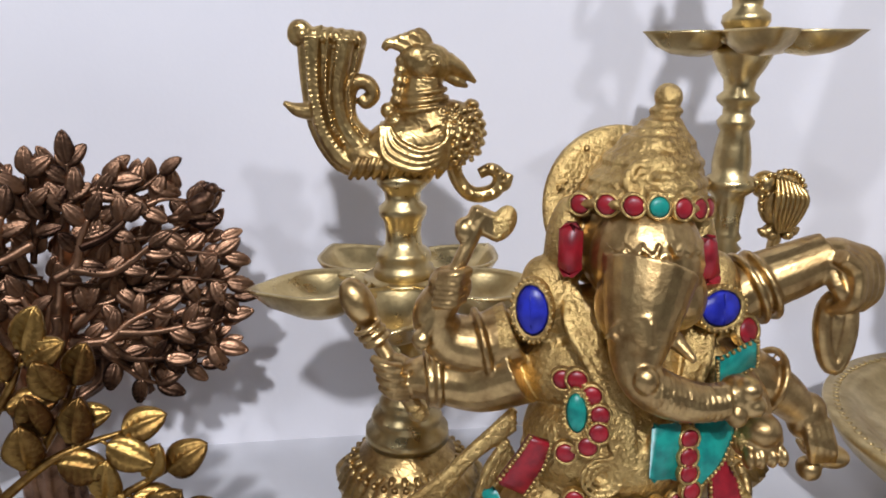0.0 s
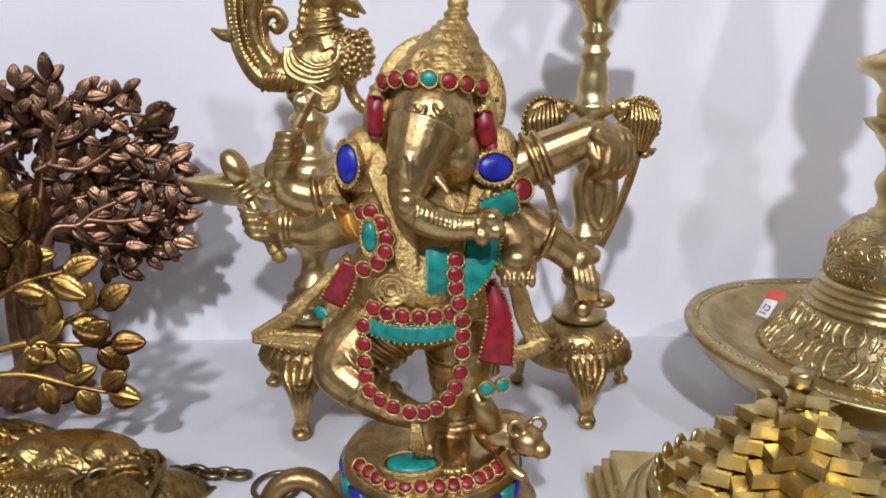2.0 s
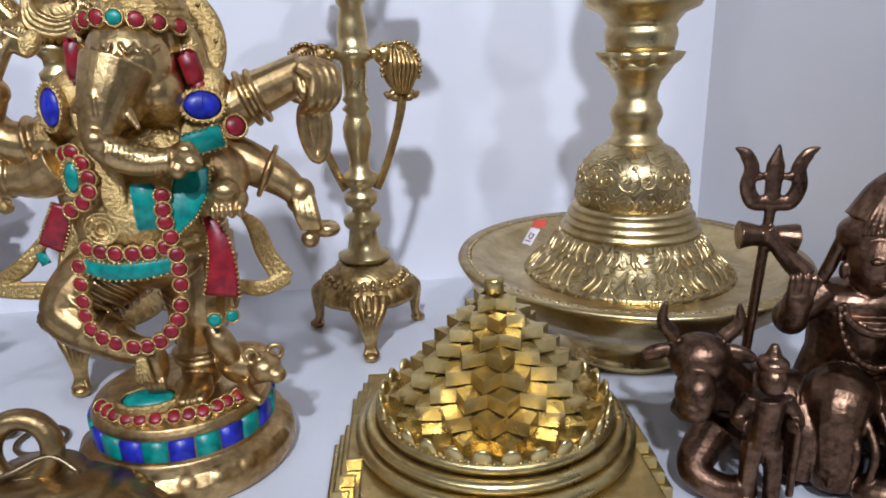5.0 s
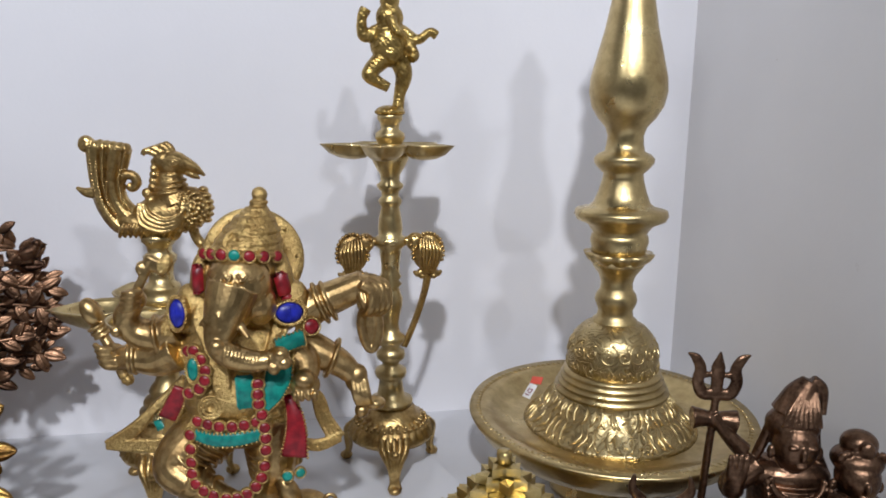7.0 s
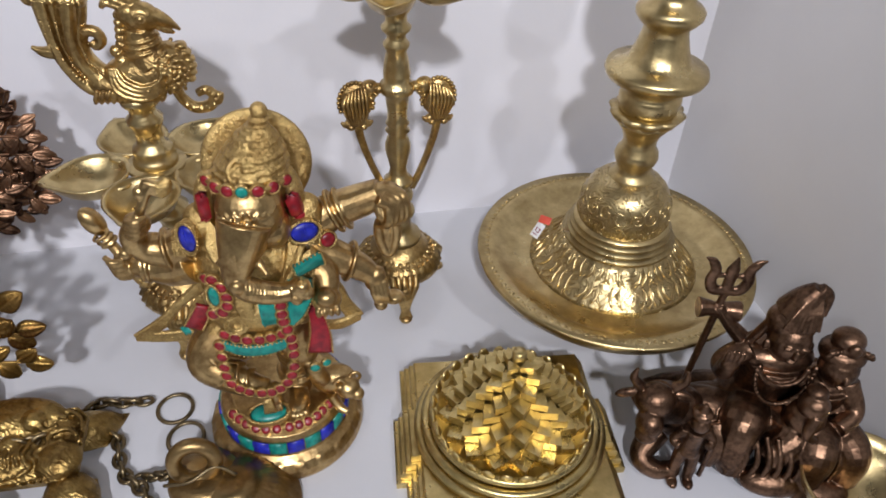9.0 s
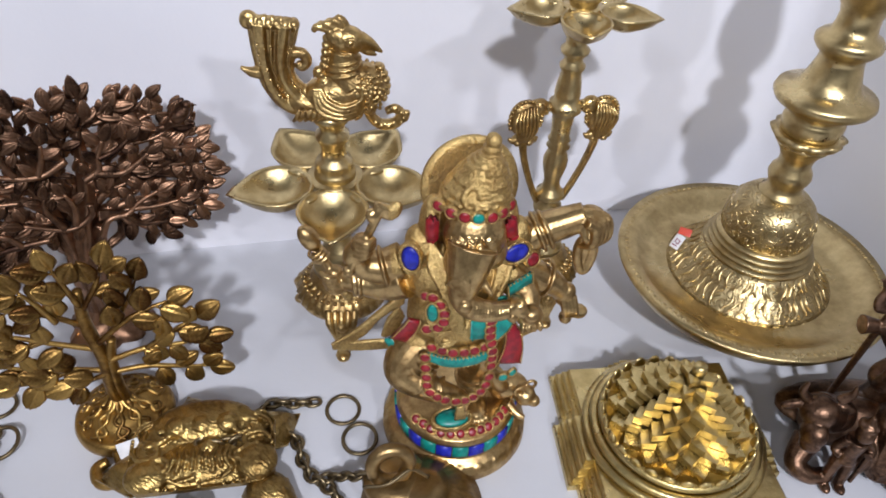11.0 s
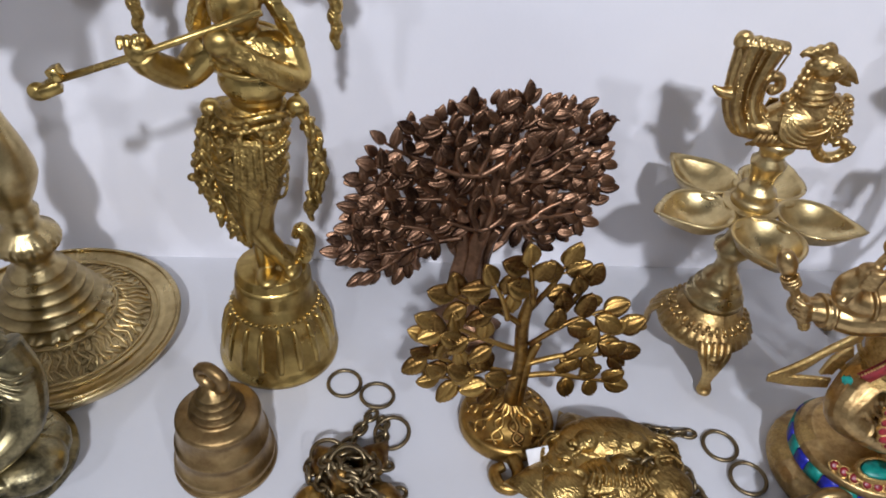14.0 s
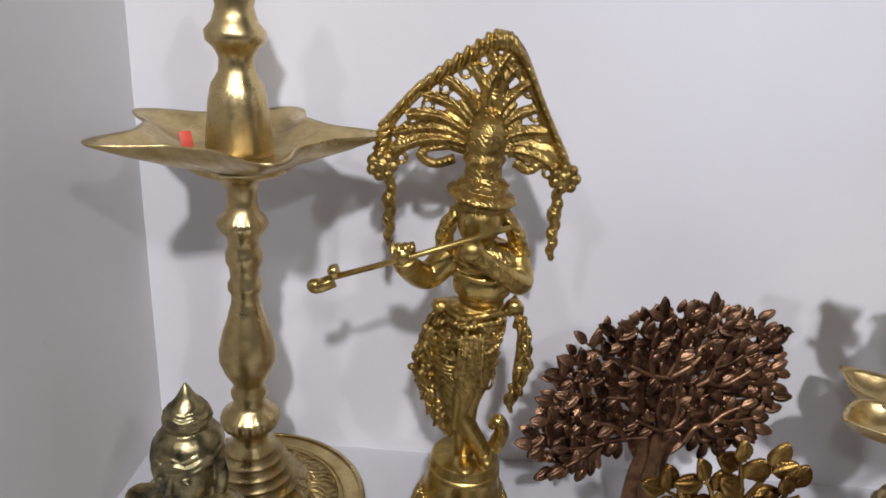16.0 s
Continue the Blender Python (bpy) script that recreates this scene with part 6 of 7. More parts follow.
limb(f, [(0.084, 0.0, 0.044), (0.094, -0.030, 0.050), (0.070, -0.044, 0.034)], [0.022, 0.019, 0.012], seg=12)
# the companion and the child in the lap
limb(f, [(0.124, 0.012, 0.018), (0.122, 0.008, 0.058), (0.120, 0.006, 0.090)], [0.034, 0.024, 0.024], seg=14)
f.ell((0.120, 0.006, 0.088), (0.029, 0.018, 0.012)).ell((0.119, -0.004, 0.117), (0.0165, 0.017, 0.019)).ell((0.119, -0.004, 0.108), (0.012, 0.013, 0.011)).ell((0.120, 0.002, 0.129), (0.0195, 0.019, 0.012)).ell((0.121, 0.004, 0.142), (0.014, 0.013, 0.011)).ell((0.121, -0.010, 0.142), (0.006, 0.004, 0.007)).ell((0.119, -0.021, 0.116), (0.0024, 0.003, 0.005)).ell((0.119, -0.019, 0.107), (0.0045, 0.003, 0.002))
limb(f, [(0.120, 0.004, 0.090), (0.119, 0.0, 0.108)], [0.011, 0.010], n=3)
for j in range(9):
    f.ell((0.121 + 0.018 * math.cos(math.pi * j / 8), -0.008, 0.134 + 0.006 * math.sin(math.pi * j / 8)), 0.0030, nu=7, nv=5)
for j in range(12):
    limb(f, [(0.040 + 0.009 * j, -0.030 - 0.012 * math.sin(0.3 * j), 0.060), (0.044 + 0.009 * j, -0.046 - 0.010 * math.sin(0.3 * j), 0.040), (0.040 + 0.009 * j, -0.050 - 0.008 * math.sin(0.3 * j), 0.014)], [0.0024, 0.0030, 0.0020], n=4, seg=6)
for j in range(8):
    limb(f, [(0.060 + 0.0040 * j, -0.004 - 0.003 * math.sin(0.45 * j), 0.156), (0.064 + 0.0032 * j, -0.002, 0.168), (0.074 + 0.0018 * j, 0.006, 0.182)], [0.0016, 0.0018, 0.0012], n=4, seg=6)
f.ell((0.100, -0.024, 0.070), (0.018, 0.016, 0.022)).ell((0.098, -0.030, 0.095), (0.013, 0.013, 0.013)).ell((0.098, -0.026, 0.107), (0.009, 0.009, 0.007))
limb(f, [(0.098, -0.040, 0.092), (0.094, -0.046, 0.076), (0.102, -0.046, 0.068)], [0.006, 0.005, 0.004], seg=8)
limb(f, [(0.136, 0.0, 0.094), (0.144, -0.016, 0.074), (0.128, -0.030, 0.066)], [0.011, 0.009, 0.008], seg=10)
limb(f, [(0.120, 0.0, 0.040), (0.112, -0.040, 0.048), (0.108, -0.050, 0.014)], [0.024, 0.020, 0.014], seg=12)
limb(f, [(0.130, 0.0, 0.040), (0.146, -0.034, 0.044), (0.146, -0.044, 0.012)], [0.022, 0.018, 0.013], seg=12)
f.ell((0.082, -0.052, 0.014), (0.030, 0.016, 0.014)).ell((0.120, -0.056, 0.010), (0.030, 0.014, 0.010))
# garlands
for j, (cx, cz, rx, rz) in enumerate(((0.074, 0.112, 0.020, 0.016), (0.074, 0.112, 0.024, 0.036), (0.120, 0.094, 0.016, 0.012), (0.120, 0.094, 0.019, 0.026))):
    for q in range(22):
        a = math.pi + math.pi * q / 21
        f.ell((cx + rx * math.cos(a), -0.006 - 0.004 * (j % 2) - 0.006 * abs(math.sin(a)), cz + rz * math.sin(a)), 0.0028, nu=6, nv=5)
# bull lying in front
f.ell((0.020, 0.000, 0.036), (0.046, 0.024, 0.030)).ell((-0.004, -0.006, 0.054), (0.024, 0.018, 0.020))
limb(f, [(-0.014, -0.012, 0.062), (-0.030, -0.024, 0.080)], [0.020, 0.017], n=4)
f.ell((-0.034, -0.030, 0.086), (0.018, 0.016, 0.016)).ell((-0.038, -0.044, 0.072), (0.012, 0.014, 0.014), (30, 0, 0)).ell((-0.040, -0.050, 0.064), (0.010, 0.009, 0.009))
for side in (-1, 1):
    limb(f, [(-0.034 + side * 0.014, -0.026, 0.098), (-0.034 + side * 0.022, -0.026, 0.108), (-0.034 + side * 0.021, -0.026, 0.120)], [0.005, 0.004, 0.0015], seg=8)
    f.ell((-0.034 + side * 0.024, -0.026, 0.088), (0.011, 0.004, 0.005), (0, side * 20, 0))
limb(f, [(-0.020, -0.020, 0.030), (-0.034, -0.040, 0.018), (-0.020, -0.048, 0.010), (0.0, -0.044, 0.009)], [0.014, 0.010, 0.009, 0.007], seg=10)
limb(f, [(0.030, -0.020, 0.050), (0.032, -0.030, 0.038), (0.026, -0.034, 0.012)], [0.014, 0.013, 0.010], seg=10)
# the small standing attendant
limb(f, [(0.002, -0.046, 0.072), (0.002, -0.046, 0.052), (0.002, -0.046, 0.040)], [0.010, 0.0085, 0.010], seg=10)
for side in (-1, 1):
    limb(f, [(0.002 + side * 0.005, -0.046, 0.042), (0.002 + side * 0.007, -0.048, 0.022), (0.002 + side * 0.007, -0.050, 0.003)], [0.007, 0.0055, 0.005], seg=8)
    f.ell((0.002 + side * 0.007, -0.055, 0.004), (0.005, 0.008, 0.004))
    limb(f, [(0.002 + side * 0.009, -0.046, 0.070), (0.002 + side * 0.017, -0.048, 0.058), (0.002 + side * 0.012, -0.054, 0.056)], [0.005, 0.004, 0.0045], seg=8)
f.ell((0.002, -0.049, 0.083), (0.0085, 0.0085, 0.0095)).ell((0.002, -0.046, 0.092), (0.009, 0.009, 0.005))
limb(f, [(0.002, -0.046, 0.092), (0.002, -0.046, 0.104)], [0.007, 0.002], n=3, seg=8)
limb(f, [(0.020, -0.048, 0.006), (0.020, -0.048, 0.060)], [0.0025, 0.0025], n=2, seg=8)
# trident with drum
limb(f, [(0.008, 0.026, 0.010), (0.012, 0.026, 0.090), (0.016, 0.026, 0.165)], [0.0034, 0.0034, 0.0034], seg=9)
limb(f, [(0.016, 0.026, 0.164), (0.016, 0.026, 0.180), (0.016, 0.026, 0.192), (0.017, 0.026, 0.205)], [0.0048, 0.0052, 0.0058, 0.0010], seg=10, flat=0.55)
f.ell((0.016, 0.026, 0.1675), (0.0135, 0.0032, 0.0050))
for side in (-1, 1):
    limb(f, [(0.016 + side * 0.002, 0.026, 0.1680), (0.016 + side * 0.0110, 0.026, 0.1690), (0.016 + side * 0.0155, 0.026, 0.1790), (0.016 + side * 0.0140, 0.026, 0.1900), (0.016 + side * 0.0185, 0.026, 0.1990), (0.016 + side * 0.0250, 0.026, 0.2030)], [0.0050, 0.0055, 0.0050, 0.0048, 0.0042, 0.0010], seg=10, flat=0.6)
    f.ell((0.016 + side * 0.0095, 0.026, 0.1850), (0.0050, 0.0026, 0.0028))
limb(f, [(-0.002, 0.026, 0.147), (0.006, 0.026, 0.147), (0.015, 0.026, 0.146), (0.024, 0.026, 0.146), (0.034, 0.026, 0.145)], [0.0095, 0.0075, 0.006, 0.0075, 0.0095], n=3, seg=14)
group_m = pose(0.446, 0.226, 0.0, 0, 0, -16)
solid("family_group_statue", melted(f, 0.00085, 2), COPPERY, group_m, "antique bronze seated family group with a trident and reclining bull", "statue")

# seated meditating figure
u = Shape()
u.lathe([(0.060, 0.0), (0.064, 0.002), (0.064, 0.008), (0.058, 0.012), (0.03, 0.014)], (0, 0.008, 0), seg=48)
u.ell((0, 0.004, 0.034), (0.070, 0.048, 0.026)).ell((-0.046, -0.016, 0.040), (0.032, 0.029, 0.019), (0, 0, -20)).ell((0.046, -0.016, 0.040), (0.032, 0.029, 0.019), (0, 0, 20)).ell((0, -0.040, 0.046), (0.050, 0.016, 0.012))
limb(u, [(0, 0.010, 0.044), (0, 0.010, 0.075), (0, 0.009, 0.100), (0, 0.008, 0.125), (0, 0.010, 0.145), (0, 0.012, 0.158)], [0.043, 0.037, 0.036, 0.041, 0.041, 0.024], seg=24, n=8)
u.ell((0, 0.010, 0.146), (0.050, 0.026, 0.019)).ell((-0.016, -0.014, 0.134), (0.022, 0.018, 0.016)).ell((0.016, -0.014, 0.134), (0.022, 0.018, 0.016))
for side in (-1, 1):
    limb(u, [(side * 0.042, 0.010, 0.150), (side * 0.054, 0.006, 0.118), (side * 0.053, -0.010, 0.086), (side * 0.034, -0.036, 0.070), (side * 0.008, -0.044, 0.066)], [0.0195, 0.0175, 0.0155, 0.013, 0.009], seg=14, n=9)
u.ell((0, -0.046, 0.068), (0.022, 0.013, 0.007)).ell((0.0, -0.048, 0.080), (0.0165, 0.0140, 0.0120)).ell((0.0, -0.048, 0.090), (0.0105, 0.009, 0.006))
limb(u, [(0, 0.010, 0.154), (0, 0.004, 0.176)], [0.018, 0.0155], n=3)
for j in range(2):
    u.tube([((0.0185 - 0.001 * j) * math.cos(a), 0.006 + 0.0185 * math.sin(a), 0.1650 + 0.0045 * j) for a in np.linspace(0, math.tau, 33)[:-1]], 0.0016, 7, closed=True)
# robe: a pleated edge from one shoulder across the chest, folds over the arm and lap
for j in range(5):
    limb(u, [(0.030 + 0.005 * j, 0.000, 0.164 - 0.002 * j), (0.028 + 0.0045 * j, -0.026 + 0.003 * j, 0.146), (0.006 + 0.005 * j, -0.033 + 0.001 * j, 0.120), (-0.016 + 0.005 * j, -0.031, 0.098), (-0.032 + 0.005 * j, -0.020, 0.080)], [0.0016, 0.0022, 0.0022, 0.0022, 0.0014], seg=9, n=9)
for j in range(9):
    limb(u, [(0.044, -0.012, 0.150 - 0.008 * j), (0.062, -0.010, 0.140 - 0.008 * j), (0.069, 0.006, 0.136 - 0.008 * j)], [0.0010, 0.0017, 0.0010], n=5, seg=8)
for j in range(8):
    limb(u, [(-0.062 + 0.004 * j, -0.032 - 0.002 * j, 0.058 - 0.004 * j), (-0.018, -0.054, 0.050 - 0.0045 * j), (0.030 + 0.005 * j, -0.050, 0.052 - 0.005 * j)], [0.0010, 0.0019, 0.0010], n=6, seg=8)
# head: oval face with brows, lowered lids, nose and mouth
u.ell((0, 0.000, 0.198), (0.0235, 0.0245, 0.0300)).ell((0, -0.008, 0.186), (0.0170, 0.0175, 0.0150)).ell((0, 0.006, 0.218), (0.0265, 0.0270, 0.0200))
limb(u, [(0, -0.0235, 0.2060), (0, -0.0268, 0.1980), (0, -0.0285, 0.1925)], [0.0020, 0.0026, 0.0036], n=5, seg=10)
u.ell((0, -0.0245, 0.1835), (0.0066, 0.0034, 0.0018)).ell((0, -0.0240, 0.1805), (0.0050, 0.0034, 0.0018)).ell((0, -0.0215, 0.1755), (0.0070, 0.0050, 0.0042))
for side in (-1, 1):
    limb(u, [(side * 0.0020, -0.0242, 0.2065), (side * 0.0090, -0.0225, 0.2095), (side * 0.0165, -0.0165, 0.2060)], [0.0010, 0.0014, 0.0009], n=5, seg=8)
    u.ell((side * 0.0095, -0.0212, 0.2010), (0.0056, 0.0030, 0.0026), (0, side * 8, -side * 18))
    limb(u, [(side * 0.0245, 0.004, 0.208), (side * 0.0275, 0.003, 0.192), (side * 0.0250, 0.003, 0.176)], [0.0050, 0.0056, 0.0050], seg=10)
# wavy hair in rows, domed topknot
for j in range(7):
    z0, r0 = 0.2130 + 0.0042 * j, 0.0272 * math.cos(0.16 * j) - 0.0004 * j * j
    u.tube([(r0 * math.cos(a), 0.004 + r0 * math.sin(a), z0 + 0.004 * math.sin(a) + 0.0015 * math.sin(8 * a + j)) for a in np.linspace(0, math.tau, 73)[:-1]], 0.0021, 8, closed=True)
u.ell((0, 0.006, 0.2380), (0.0180, 0.0185, 0.0100))
for j in range(4):
    r0 = 0.0168 * math.cos(0.36 * j)
    u.tube([(r0 * math.cos(a), 0.006 + r0 * math.sin(a), 0.2410 + 0.0042 * j + 0.001 * math.sin(6 * a)) for a in np.linspace(0, math.tau, 41)[:-1]], 0.0027, 8, closed=True)
u.lathe([(0.0160, 0.242), (0.0130, 0.252), (0.0075, 0.259), (0.0045, 0.265), (0.001, 0.271)], (0, 0.006, 0), seg=24)
solid("meditating_statue", melted(u, 0.0010, 2), GREYBRASS, pose(-0.692, 0.315, 0, 0, 0, -6), "greyish brass seated meditating figure with a pointed topknot", "statue")


# ---- the stepped pyramid ornament ----
pyramid = thing("stepped_pyramid", pose(0.287, 0.238, 0, 0, 0, -6), "bright yellow brass stepped pyramid ornament with notched star tiers", "ornament")
def stepped(half, z0, z1, notch):
    ring = []
    for q in range(4):
        a = math.pi / 2 * q
        for u_, w in ((-half, half), (-notch, half), (-notch, half + 0.009), (notch, half + 0.009), (notch, half)):
            ring.append((u_ * math.cos(a) + w * math.sin(a), u_ * math.sin(a) - w * math.cos(a)))
    s = Shape()
    s.grid([[(x, y, z0) for x, y in ring], [(x, y, z1 - 0.001) for x, y in ring], [(x * 0.985, y * 0.985, z1) for x, y in ring]])
    return s
for j in range(4):
    part("square_step", stepped(0.096 - 0.0045 * j, 0.009 * j, 0.009 * (j + 1) - 0.0006, 0.034 - 0.003 * j), YELLOW, pyramid, smooth=False)
for j, (r, z) in enumerate(((0.086, 0.036), (0.080, 0.043), (0.073, 0.050))):
    part("round_step", Shape().lathe([(r - 0.006, z - 0.001), (r, z), (r + 0.001, z + 0.0045), (r - 0.002, z + 0.007), (r - 0.007, z + 0.0068), (r - 0.009, z + 0.004), (0.02, z + 0.003)], seg=80), YELLOW, pyramid)
    if j == 2:
        beads = Shape()
        for q in range(96):
            a = math.tau * q / 96
            beads.ell(((r - 0.002) * math.cos(a), (r - 0.002) * math.sin(a), z + 0.0066), 0.0014, nu=6, nv=5)
        tagged(part("bead_ring", beads, YELLOW, pyramid), kind="stuff")
def tier_point(n, ro, ri, z0, z1):
    h = math.pi / n
    p = lambda r, b, z: (r * math.cos(b), r * math.sin(b), z)
    vs = [p(ro, 0, z0), p(ri, -h, z0), p(ri * 0.72, 0, z0), p(ri, h, z0), p(ro, 0, z1), p(ri, -h, z1), p(ri * 0.72, 0, z1 + 0.001), p(ri, h, z1)]
    return Shape().add(vs, [(0, 4, 5, 1), (0, 3, 7, 4), (4, 7, 6, 5), (1, 5, 6, 2), (3, 2, 6, 7)])


tiers = ((16, 0.0655, 0.0555, 0.050, 0.0620), (16, 0.0595, 0.0495, 0.0620, 0.0720), (14, 0.0525, 0.0420, 0.0720, 0.0820), (12, 0.0450, 0.0345, 0.0820, 0.0915), (10, 0.0375, 0.0275, 0.0915, 0.1005), (8, 0.0300, 0.0205, 0.1005, 0.1090), (8, 0.0225, 0.0145, 0.1090, 0.1175), (4, 0.0155, 0.0085, 0.1175, 0.1260))
for j, (n, ro, ri, z0, z1) in enumerate(tiers):
    tier = part("star_tier", Shape().lathe([(ri * 0.92, z0 - 0.001), (ri * 0.92, z1 - 0.002), (0.004, z1 - 0.002)], seg=n * 2), YELLOW, pyramid, smooth=False)
    wedge = tier_point(n, ro, ri, z0 + 0.12 * (z1 - z0), z1).mesh("tier_point", YELLOW, smooth=False)
    for q in range(n):
        part("tier_point", wedge, YELLOW, tier).matrix_local = pose(0, 0, 0, 0, 0, 360 / n * (q + 0.5 * (j % 2)) - 90)
petal_mesh = Shape().ell((0, 0, 0.006), (0.0026, 0.0062, 0.0095)).mesh("petal", YELLOW)
for q in range(28):
    part("petal", petal_mesh, YELLOW, pyramid).matrix_local = pose(0, 0, 0.050, 0, 0, 360 / 28 * q) @ pose(0.0675, 0, 0, 0, 14, 0)
part("finial", Shape().lathe([(0.006, 0.124), (0.0062, 0.134), (0.0055, 0.1365), (0.001, 0.137)], seg=20), YELLOW, pyramid)


# ---- bells, rings and chains ----
def hand_bell(name, m, label, mat, r, h):
    t_ = thing(name, m, label, "bell")
    part("body", Shape().lathe([(r * 0.90, 0.0), (r * 0.99, 0.001), (r, h * 0.03), (r * 0.985, h * 0.055), (r * 0.95, h * 0.06), (r * 0.95, h * 0.10), (r * 0.975, h * 0.11), (r * 0.965, h * 0.135), (r * 0.925, h * 0.145), (r * 0.90, h * 0.22), (r * 0.87, h * 0.28), (r * 0.90, h * 0.29), (r * 0.89, h * 0.32), (r * 0.85, h * 0.33),
                                (r * 0.82, h * 0.42), (r * 0.78, h * 0.50), (r * 0.80, h * 0.51), (r * 0.79, h * 0.54), (r * 0.74, h * 0.555), (r * 0.56, h * 0.575), (r * 0.46, h * 0.58), (r * 0.51, h * 0.60), (r * 0.51, h * 0.625), (r * 0.41, h * 0.635), (r * 0.45, h * 0.655), (r * 0.45, h * 0.675), (r * 0.34, h * 0.685), (r * 0.38, h * 0.705), (r * 0.38, h * 0.725), (r * 0.27, h * 0.735), (r * 0.31, h * 0.755), (r * 0.31, h * 0.775), (r * 0.20, h * 0.79), (r * 0.19, h * 0.83), (r * 0.05, h * 0.84)], seg=64), mat, t_)
    s = Shape()
    q = h * 0.10
    s.tube([(0.3 * q * 0, q * math.cos(a), h * 0.90 + q * 0.85 * math.sin(a)) for a in np.linspace(0, math.tau, 21)[:-1]], h * 0.045, 9, closed=True)
    part("loop", s, mat, t_)
    return t_


hand_bell("bell", pose(-0.496, 0.328, 0, 0, 0, 60), "aged brass bell with turned rings and a top loop", BELL, 0.0455, 0.122)
link_mesh = Shape().tube([(0.0076 * math.cos(a), 0.0052 * math.sin(a), 0) for a in np.linspace(0, math.tau, 15)[:-1]], 0.0021, 7, closed=True).mesh("link", IRONY)
ring_mesh = Shape().tube([(0.0165 * math.cos(a), 0.0165 * math.sin(a), 0) for a in np.linspace(0, math.tau, 41)[:-1]], 0.0020, 9, closed=True).mesh("ring", IRONY)


def chain(label, points, rings):
    top = thing("chain", pose(points[0][0], points[0][1], 0), label, "chain")
    o = Vector((points[0][0], points[0][1], 0))
    line = curve(points, 40)
    run, last, count = 0.0, line[0], 0
    for p, q in zip(line, line[1:]):
        run += (q - p).length
        if run >= 0.0098:
            run = 0.0
            d = (q - p).normalized()
            turn = Matrix.Rotation(radians(78 if count % 2 else 8), 4, "X")
            ob = part("link", link_mesh, IRONY, top)
            ob.matrix_local = Matrix.Translation(q - o) @ d.to_track_quat("X", "Z").to_matrix().to_4x4() @ turn
            count += 1
    for x, y, z, rx, ry in rings:
        ob = part("ring", ring_mesh, IRONY, top)
        ob.matrix_local = pose(x - o.x, y - o.y, z, rx, ry, 0)
    return top


chain("tarnished brass chain ending in two large split rings on the shelf", [(-0.040, 0.352, 0.0045), (-0.066, 0.353, 0.0045), (-0.093, 0.357, 0.005), (-0.106, 0.344, 0.005), (-0.104, 0.330, 0.007), (-0.086, 0.320, 0.005), (-0.070, 0.310, 0.005), (-0.066, 0.292, 0.005), (-0.058, 0.270, 0.005), (-0.040, 0.250, 0.006), (-0.032, 0.226, 0.008)],
      [(-0.021, 0.340, 0.002, 3, 0), (-0.008, 0.302, 0.0035, 4, -3)])
chain("tarnished brass chain heaped below three split rings", [(-0.360, 0.382, 0.004), (-0.372, 0.362, 0.006), (-0.382, 0.344, 0.007), (-0.396, 0.330, 0.008), (-0.414, 0.322, 0.007), (-0.420, 0.306, 0.006), (-0.404, 0.298, 0.008), (-0.384, 0.302, 0.012), (-0.366, 0.300, 0.016), (-0.360, 0.284, 0.012), (-0.376, 0.272, 0.008)],
      [(-0.394, 0.417, 0.002, 3, 0), (-0.360, 0.400, 0.0035, -4, 3), (-0.345, 0.352, 0.006, 8, -10)])
chain("second strand of tarnished brass chain", [(-0.356, 0.374, 0.004), (-0.352, 0.352, 0.006), (-0.360, 0.330, 0.010), (-0.350, 0.310, 0.014), (-0.372, 0.312, 0.018), (-0.392, 0.316, 0.014)], [])
chain("heaped loops of tarnished chain on a dark lamp", [(-0.400, 0.300, 0.022), (-0.386, 0.288, 0.030), (-0.366, 0.292, 0.032), (-0.360, 0.308, 0.026), (-0.376, 0.318, 0.020), (-0.396, 0.312, 0.022), (-0.408, 0.296, 0.018), (-0.398, 0.278, 0.020), (-0.376, 0.270, 0.022), (-0.350, 0.276, 0.016), (-0.334, 0.288, 0.008)], [(-0.384, 0.296, 0.034, 35, 20), (-0.402, 0.318, 0.016, 60, -20)])
chain("tangled tarnished chain piled on a dark hanging lamp", [(-0.372, 0.330, 0.010), (-0.388, 0.322, 0.024), (-0.404, 0.306, 0.030), (-0.394, 0.290, 0.038), (-0.374, 0.282, 0.040), (-0.362, 0.296, 0.036), (-0.374, 0.310, 0.032), (-0.392, 0.302, 0.036), (-0.386, 0.284, 0.042), (-0.364, 0.272, 0.030), (-0.346, 0.262, 0.016), (-0.352, 0.244, 0.008), (-0.378, 0.240, 0.006), (-0.404, 0.250, 0.008), (-0.418, 0.272, 0.008)], [])
chain("thin chain lying across a hanging lamp", [(-0.158, 0.296, 0.046), (-0.136, 0.290, 0.044), (-0.112, 0.296, 0.040), (-0.100, 0.312, 0.022)], [])


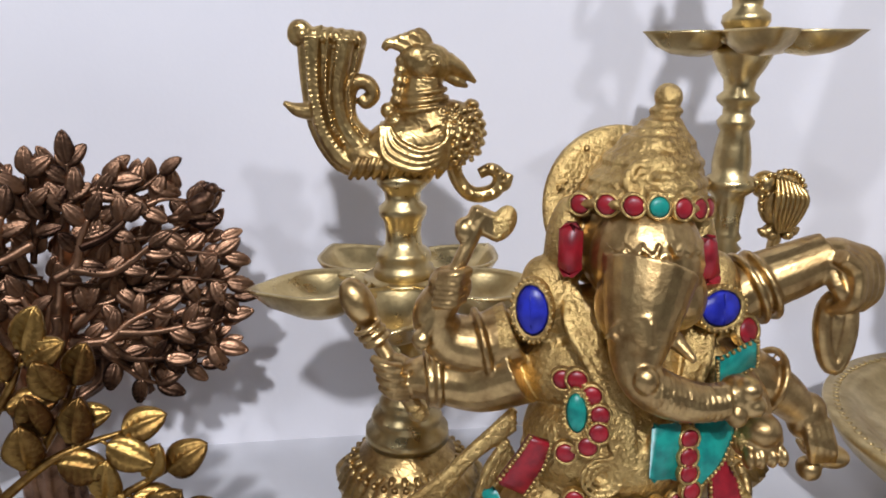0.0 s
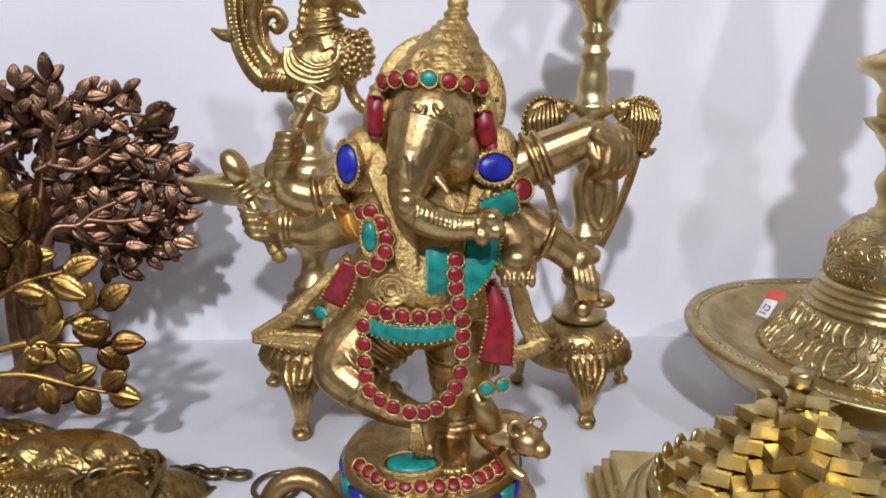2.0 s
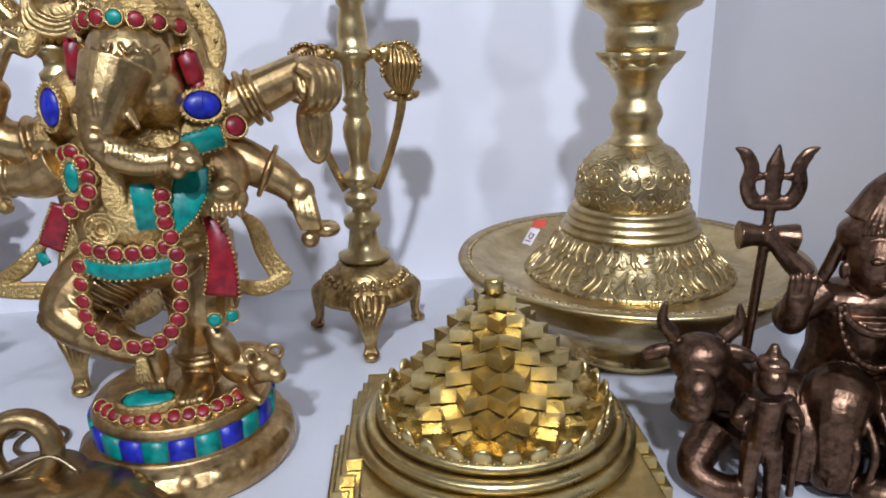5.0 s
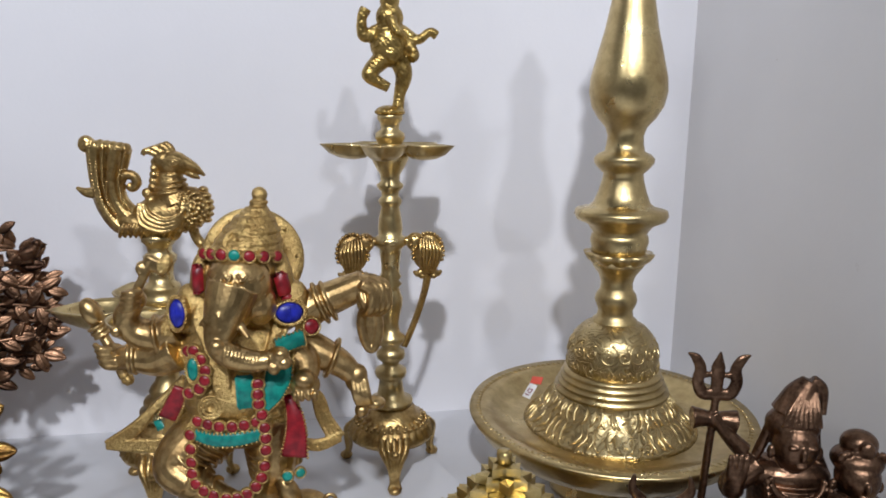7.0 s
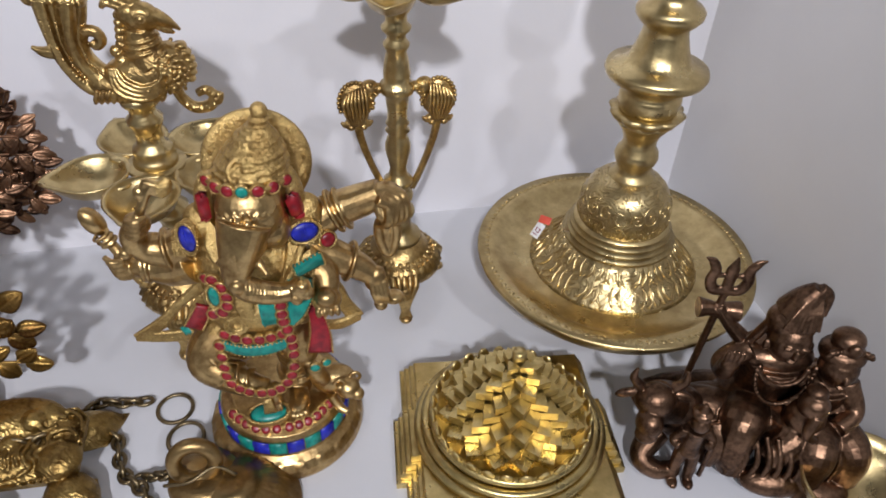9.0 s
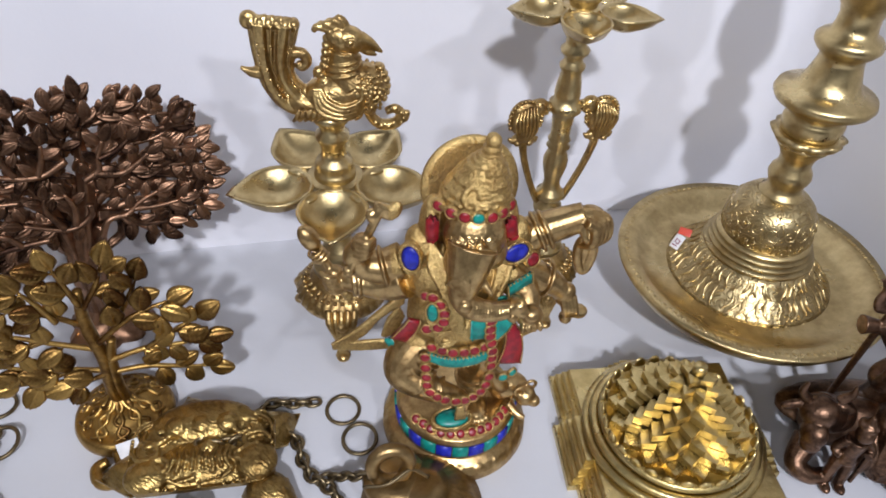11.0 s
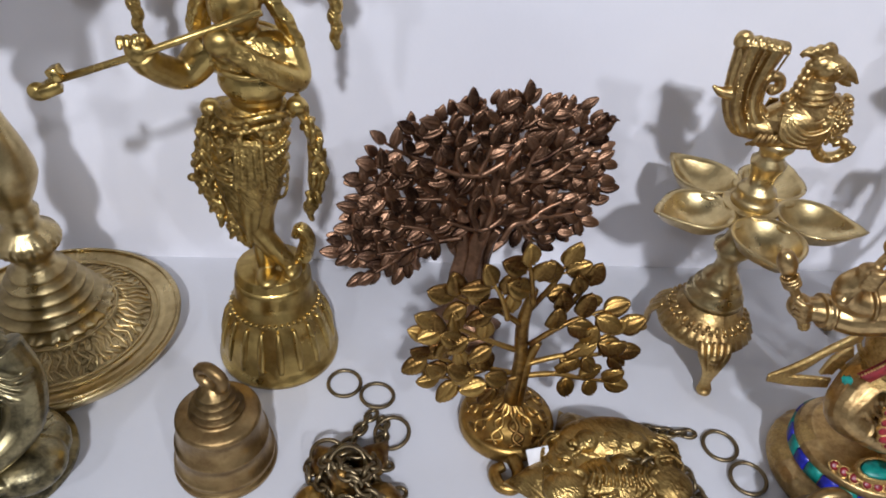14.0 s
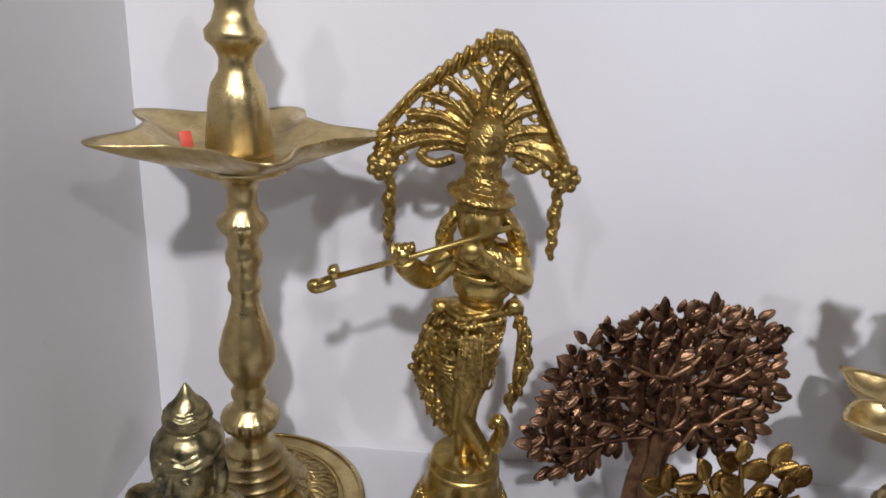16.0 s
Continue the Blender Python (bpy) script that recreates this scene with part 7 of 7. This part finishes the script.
def hanging_lamp(m, label, mat, angles, reach, bowl, lip):
    """A hanging oil lamp laid face down: bowls with pointed lips round a turned hub."""
    t_ = thing("hanging_lamp", m, label, "oil lamp")
    flip = pose(0, 0, 0.0, 180, 0, 0)
    for a in angles:
        s = diya(Shape(), a, reach, bowl, lip, 0.0, depth=0.85)
        o = Shape()
        o.add([flip @ Vector(p) for p in s.v], s.f)
        part("bowl", o, mat, t_)
        fl = Shape()
        c_ = (reach * math.cos(radians(-a)), reach * math.sin(radians(-a)))
        corner = [(1.75, 0.0), (0.20, 1.12), (-0.95, 0.55), (-0.95, -0.55), (0.20, -1.12)]
        ring_ = [(c_[0] + bowl * (u_ * math.cos(radians(-a)) - v_ * math.sin(radians(-a))), c_[1] + bowl * (u_ * math.sin(radians(-a)) + v_ * math.cos(radians(-a)))) for u_, v_ in corner]
        fl.grid([[(x, y, z) for x, y in ring_] for z in (-0.0016, 0.0010)])
        part("flange", fl, mat, t_, smooth=False)
    part("hub", Shape().lathe([(bowl * 1.15, 0.002), (bowl * 1.2, 0.008), (bowl * 0.9, 0.013), (bowl * 0.95, 0.018), (bowl * 0.62, 0.024), (bowl * 0.66, 0.029), (bowl * 0.3, 0.036), (bowl * 0.1, 0.038)], seg=40), mat, t_)
    return t_


hanging_lamp(pose(-0.146, 0.286, 0.014, -8, 4, 0), "brass hanging oil lamp lying face down with rounded bowls", ORNAMENT, [-35, 37, 109, 181, 253], 0.063, 0.0215, 0.010)
orn = thing("cast_ornament", pose(-0.150, 0.300, 0.036, 8, 0, -2), "embossed cast brass plate with beaded rim lying on a lamp", "ornament")
scroll = Shape().block((0.0, -0.010, 0.002), (0.128, 0.070, 0.012), (0, 0, 0), 0, 0.8).ell((0.0, -0.022, 0.008), (0.034, 0.018, 0.007)).ell((0.0, 0.018, 0.006), (0.046, 0.022, 0.012)).ell((-0.046, -0.030, 0.006), (0.020, 0.016, 0.010)).ell((0.048, -0.026, 0.006), (0.019, 0.018, 0.011))
for j in range(60):
    a = math.tau * j / 60
    q = max(abs(math.cos(a)) ** 0.5, 0.01), max(abs(math.sin(a)) ** 0.5, 0.01)
    scroll.ell((math.copysign(0.062 * q[0], math.cos(a)), -0.010 + math.copysign(0.034 * q[1], math.sin(a)), 0.0070), 0.0022, nu=7, nv=5)
for j in range(46):
    a = math.tau * j / 46
    scroll.ell((0.034 * math.cos(a), -0.022 + 0.018 * math.sin(a), 0.0090), 0.0018, nu=7, nv=5)
for j in range(10):
    a = math.tau * j / 10
    cx, cy = 0.047 * math.cos(a), -0.008 + 0.024 * math.sin(a)
    limb(scroll, [(cx + q * math.cos(a + w), cy + 0.7 * q * math.sin(a + w), 0.0125 - 0.10 * q) for q, w in ((0.014, 0.0), (0.013, 1.1), (0.011, 2.3), (0.009, 3.5), (0.006, 4.7), (0.003, 5.6))], [0.0018, 0.0026, 0.0028, 0.0026, 0.0024, 0.0030], n=5, seg=7)
for j in range(9):
    limb(scroll, [(-0.026 + 0.0065 * j, -0.032, 0.0145), (-0.022 + 0.0055 * j, -0.022, 0.0165), (-0.026 + 0.0065 * j, -0.012, 0.0140)], [0.0014, 0.0022, 0.0012], n=4, seg=7)
for x_ in (-0.022, 0.0, 0.022):
    scroll.ell((x_, 0.012, 0.010), (0.012, 0.011, 0.010))
part("plate", melted(scroll, 0.0010, 1), ORNAMENT, orn)
card = thing("paper_card", pose(-0.214, 0.300, 0.034, 55, -12, 6), "small folded white paper card tucked under brass", "card")
part("sheet", Shape().block((0, 0, 0), (0.020, 0.026, 0.0007)), PAPER, card)
hanging_lamp(pose(-0.384, 0.288, 0.008, 6, -8, 0), "dark brass hanging lamp lying under its heaped chain", TREE_GOLD, [20, 92, 164, 236, 308], 0.032, 0.0150, 0.010)

front_lamp = thing("hanging_bell_lamp", pose(0.040, 0.222, 0, 0, 0, 0), "aged brass ribbed lamp dome with a thick loop handle", "oil lamp")
part("dome", Shape().lathe([(0.052, 0.0), (0.056, 0.002), (0.056, 0.006), (0.051, 0.010), (0.047, 0.018), (0.038, 0.027), (0.028, 0.033), (0.022, 0.036), (0.023, 0.040), (0.010, 0.042)], seg=120, wobble=lambda i, a: 1 + (0.022 * math.cos(40 * a) if 3 <= i <= 6 else 0)), BELL, front_lamp)
s = Shape()
s.lathe([(0.026, 0.030), (0.030, 0.034), (0.028, 0.040), (0.014, 0.043)], (-0.022, 0.012, 0), seg=32)
part("collar", s, BELL, front_lamp)
part("loop", Shape().tube([(-0.026 + 0.0165 * math.cos(a), 0.014 + 0.004 * math.sin(a), 0.056 + 0.0175 * math.sin(a)) for a in np.linspace(0, math.tau, 33)[:-1]], 0.0065, 12, closed=True), BELL, front_lamp)
part("wire", Shape().tube(curve([(-0.052, 0.004, 0.044), (-0.030, 0.000, 0.050), (-0.010, 0.008, 0.054), (0.006, 0.004, 0.044)], 6), 0.0016, 7), IRONY, front_lamp)
chain("short tarnished chain running from a lamp dome to the shelf", [(0.004, 0.236, 0.048), (-0.014, 0.246, 0.030), (-0.036, 0.262, 0.008), (-0.052, 0.262, 0.005)], [])

bowl = thing("brass_bowl", pose(0.572, 0.118, 0, 0, 0, 0), "plain brass bowl with a rolled rim", "bowl")
part("body", Shape().lathe([(0.022, 0), (0.026, 0.001), (0.026, 0.004), (0.040, 0.014), (0.052, 0.030), (0.056, 0.042), (0.0575, 0.045), (0.055, 0.046), (0.050, 0.034), (0.038, 0.018), (0.015, 0.008)], seg=64), BRASS, bowl)
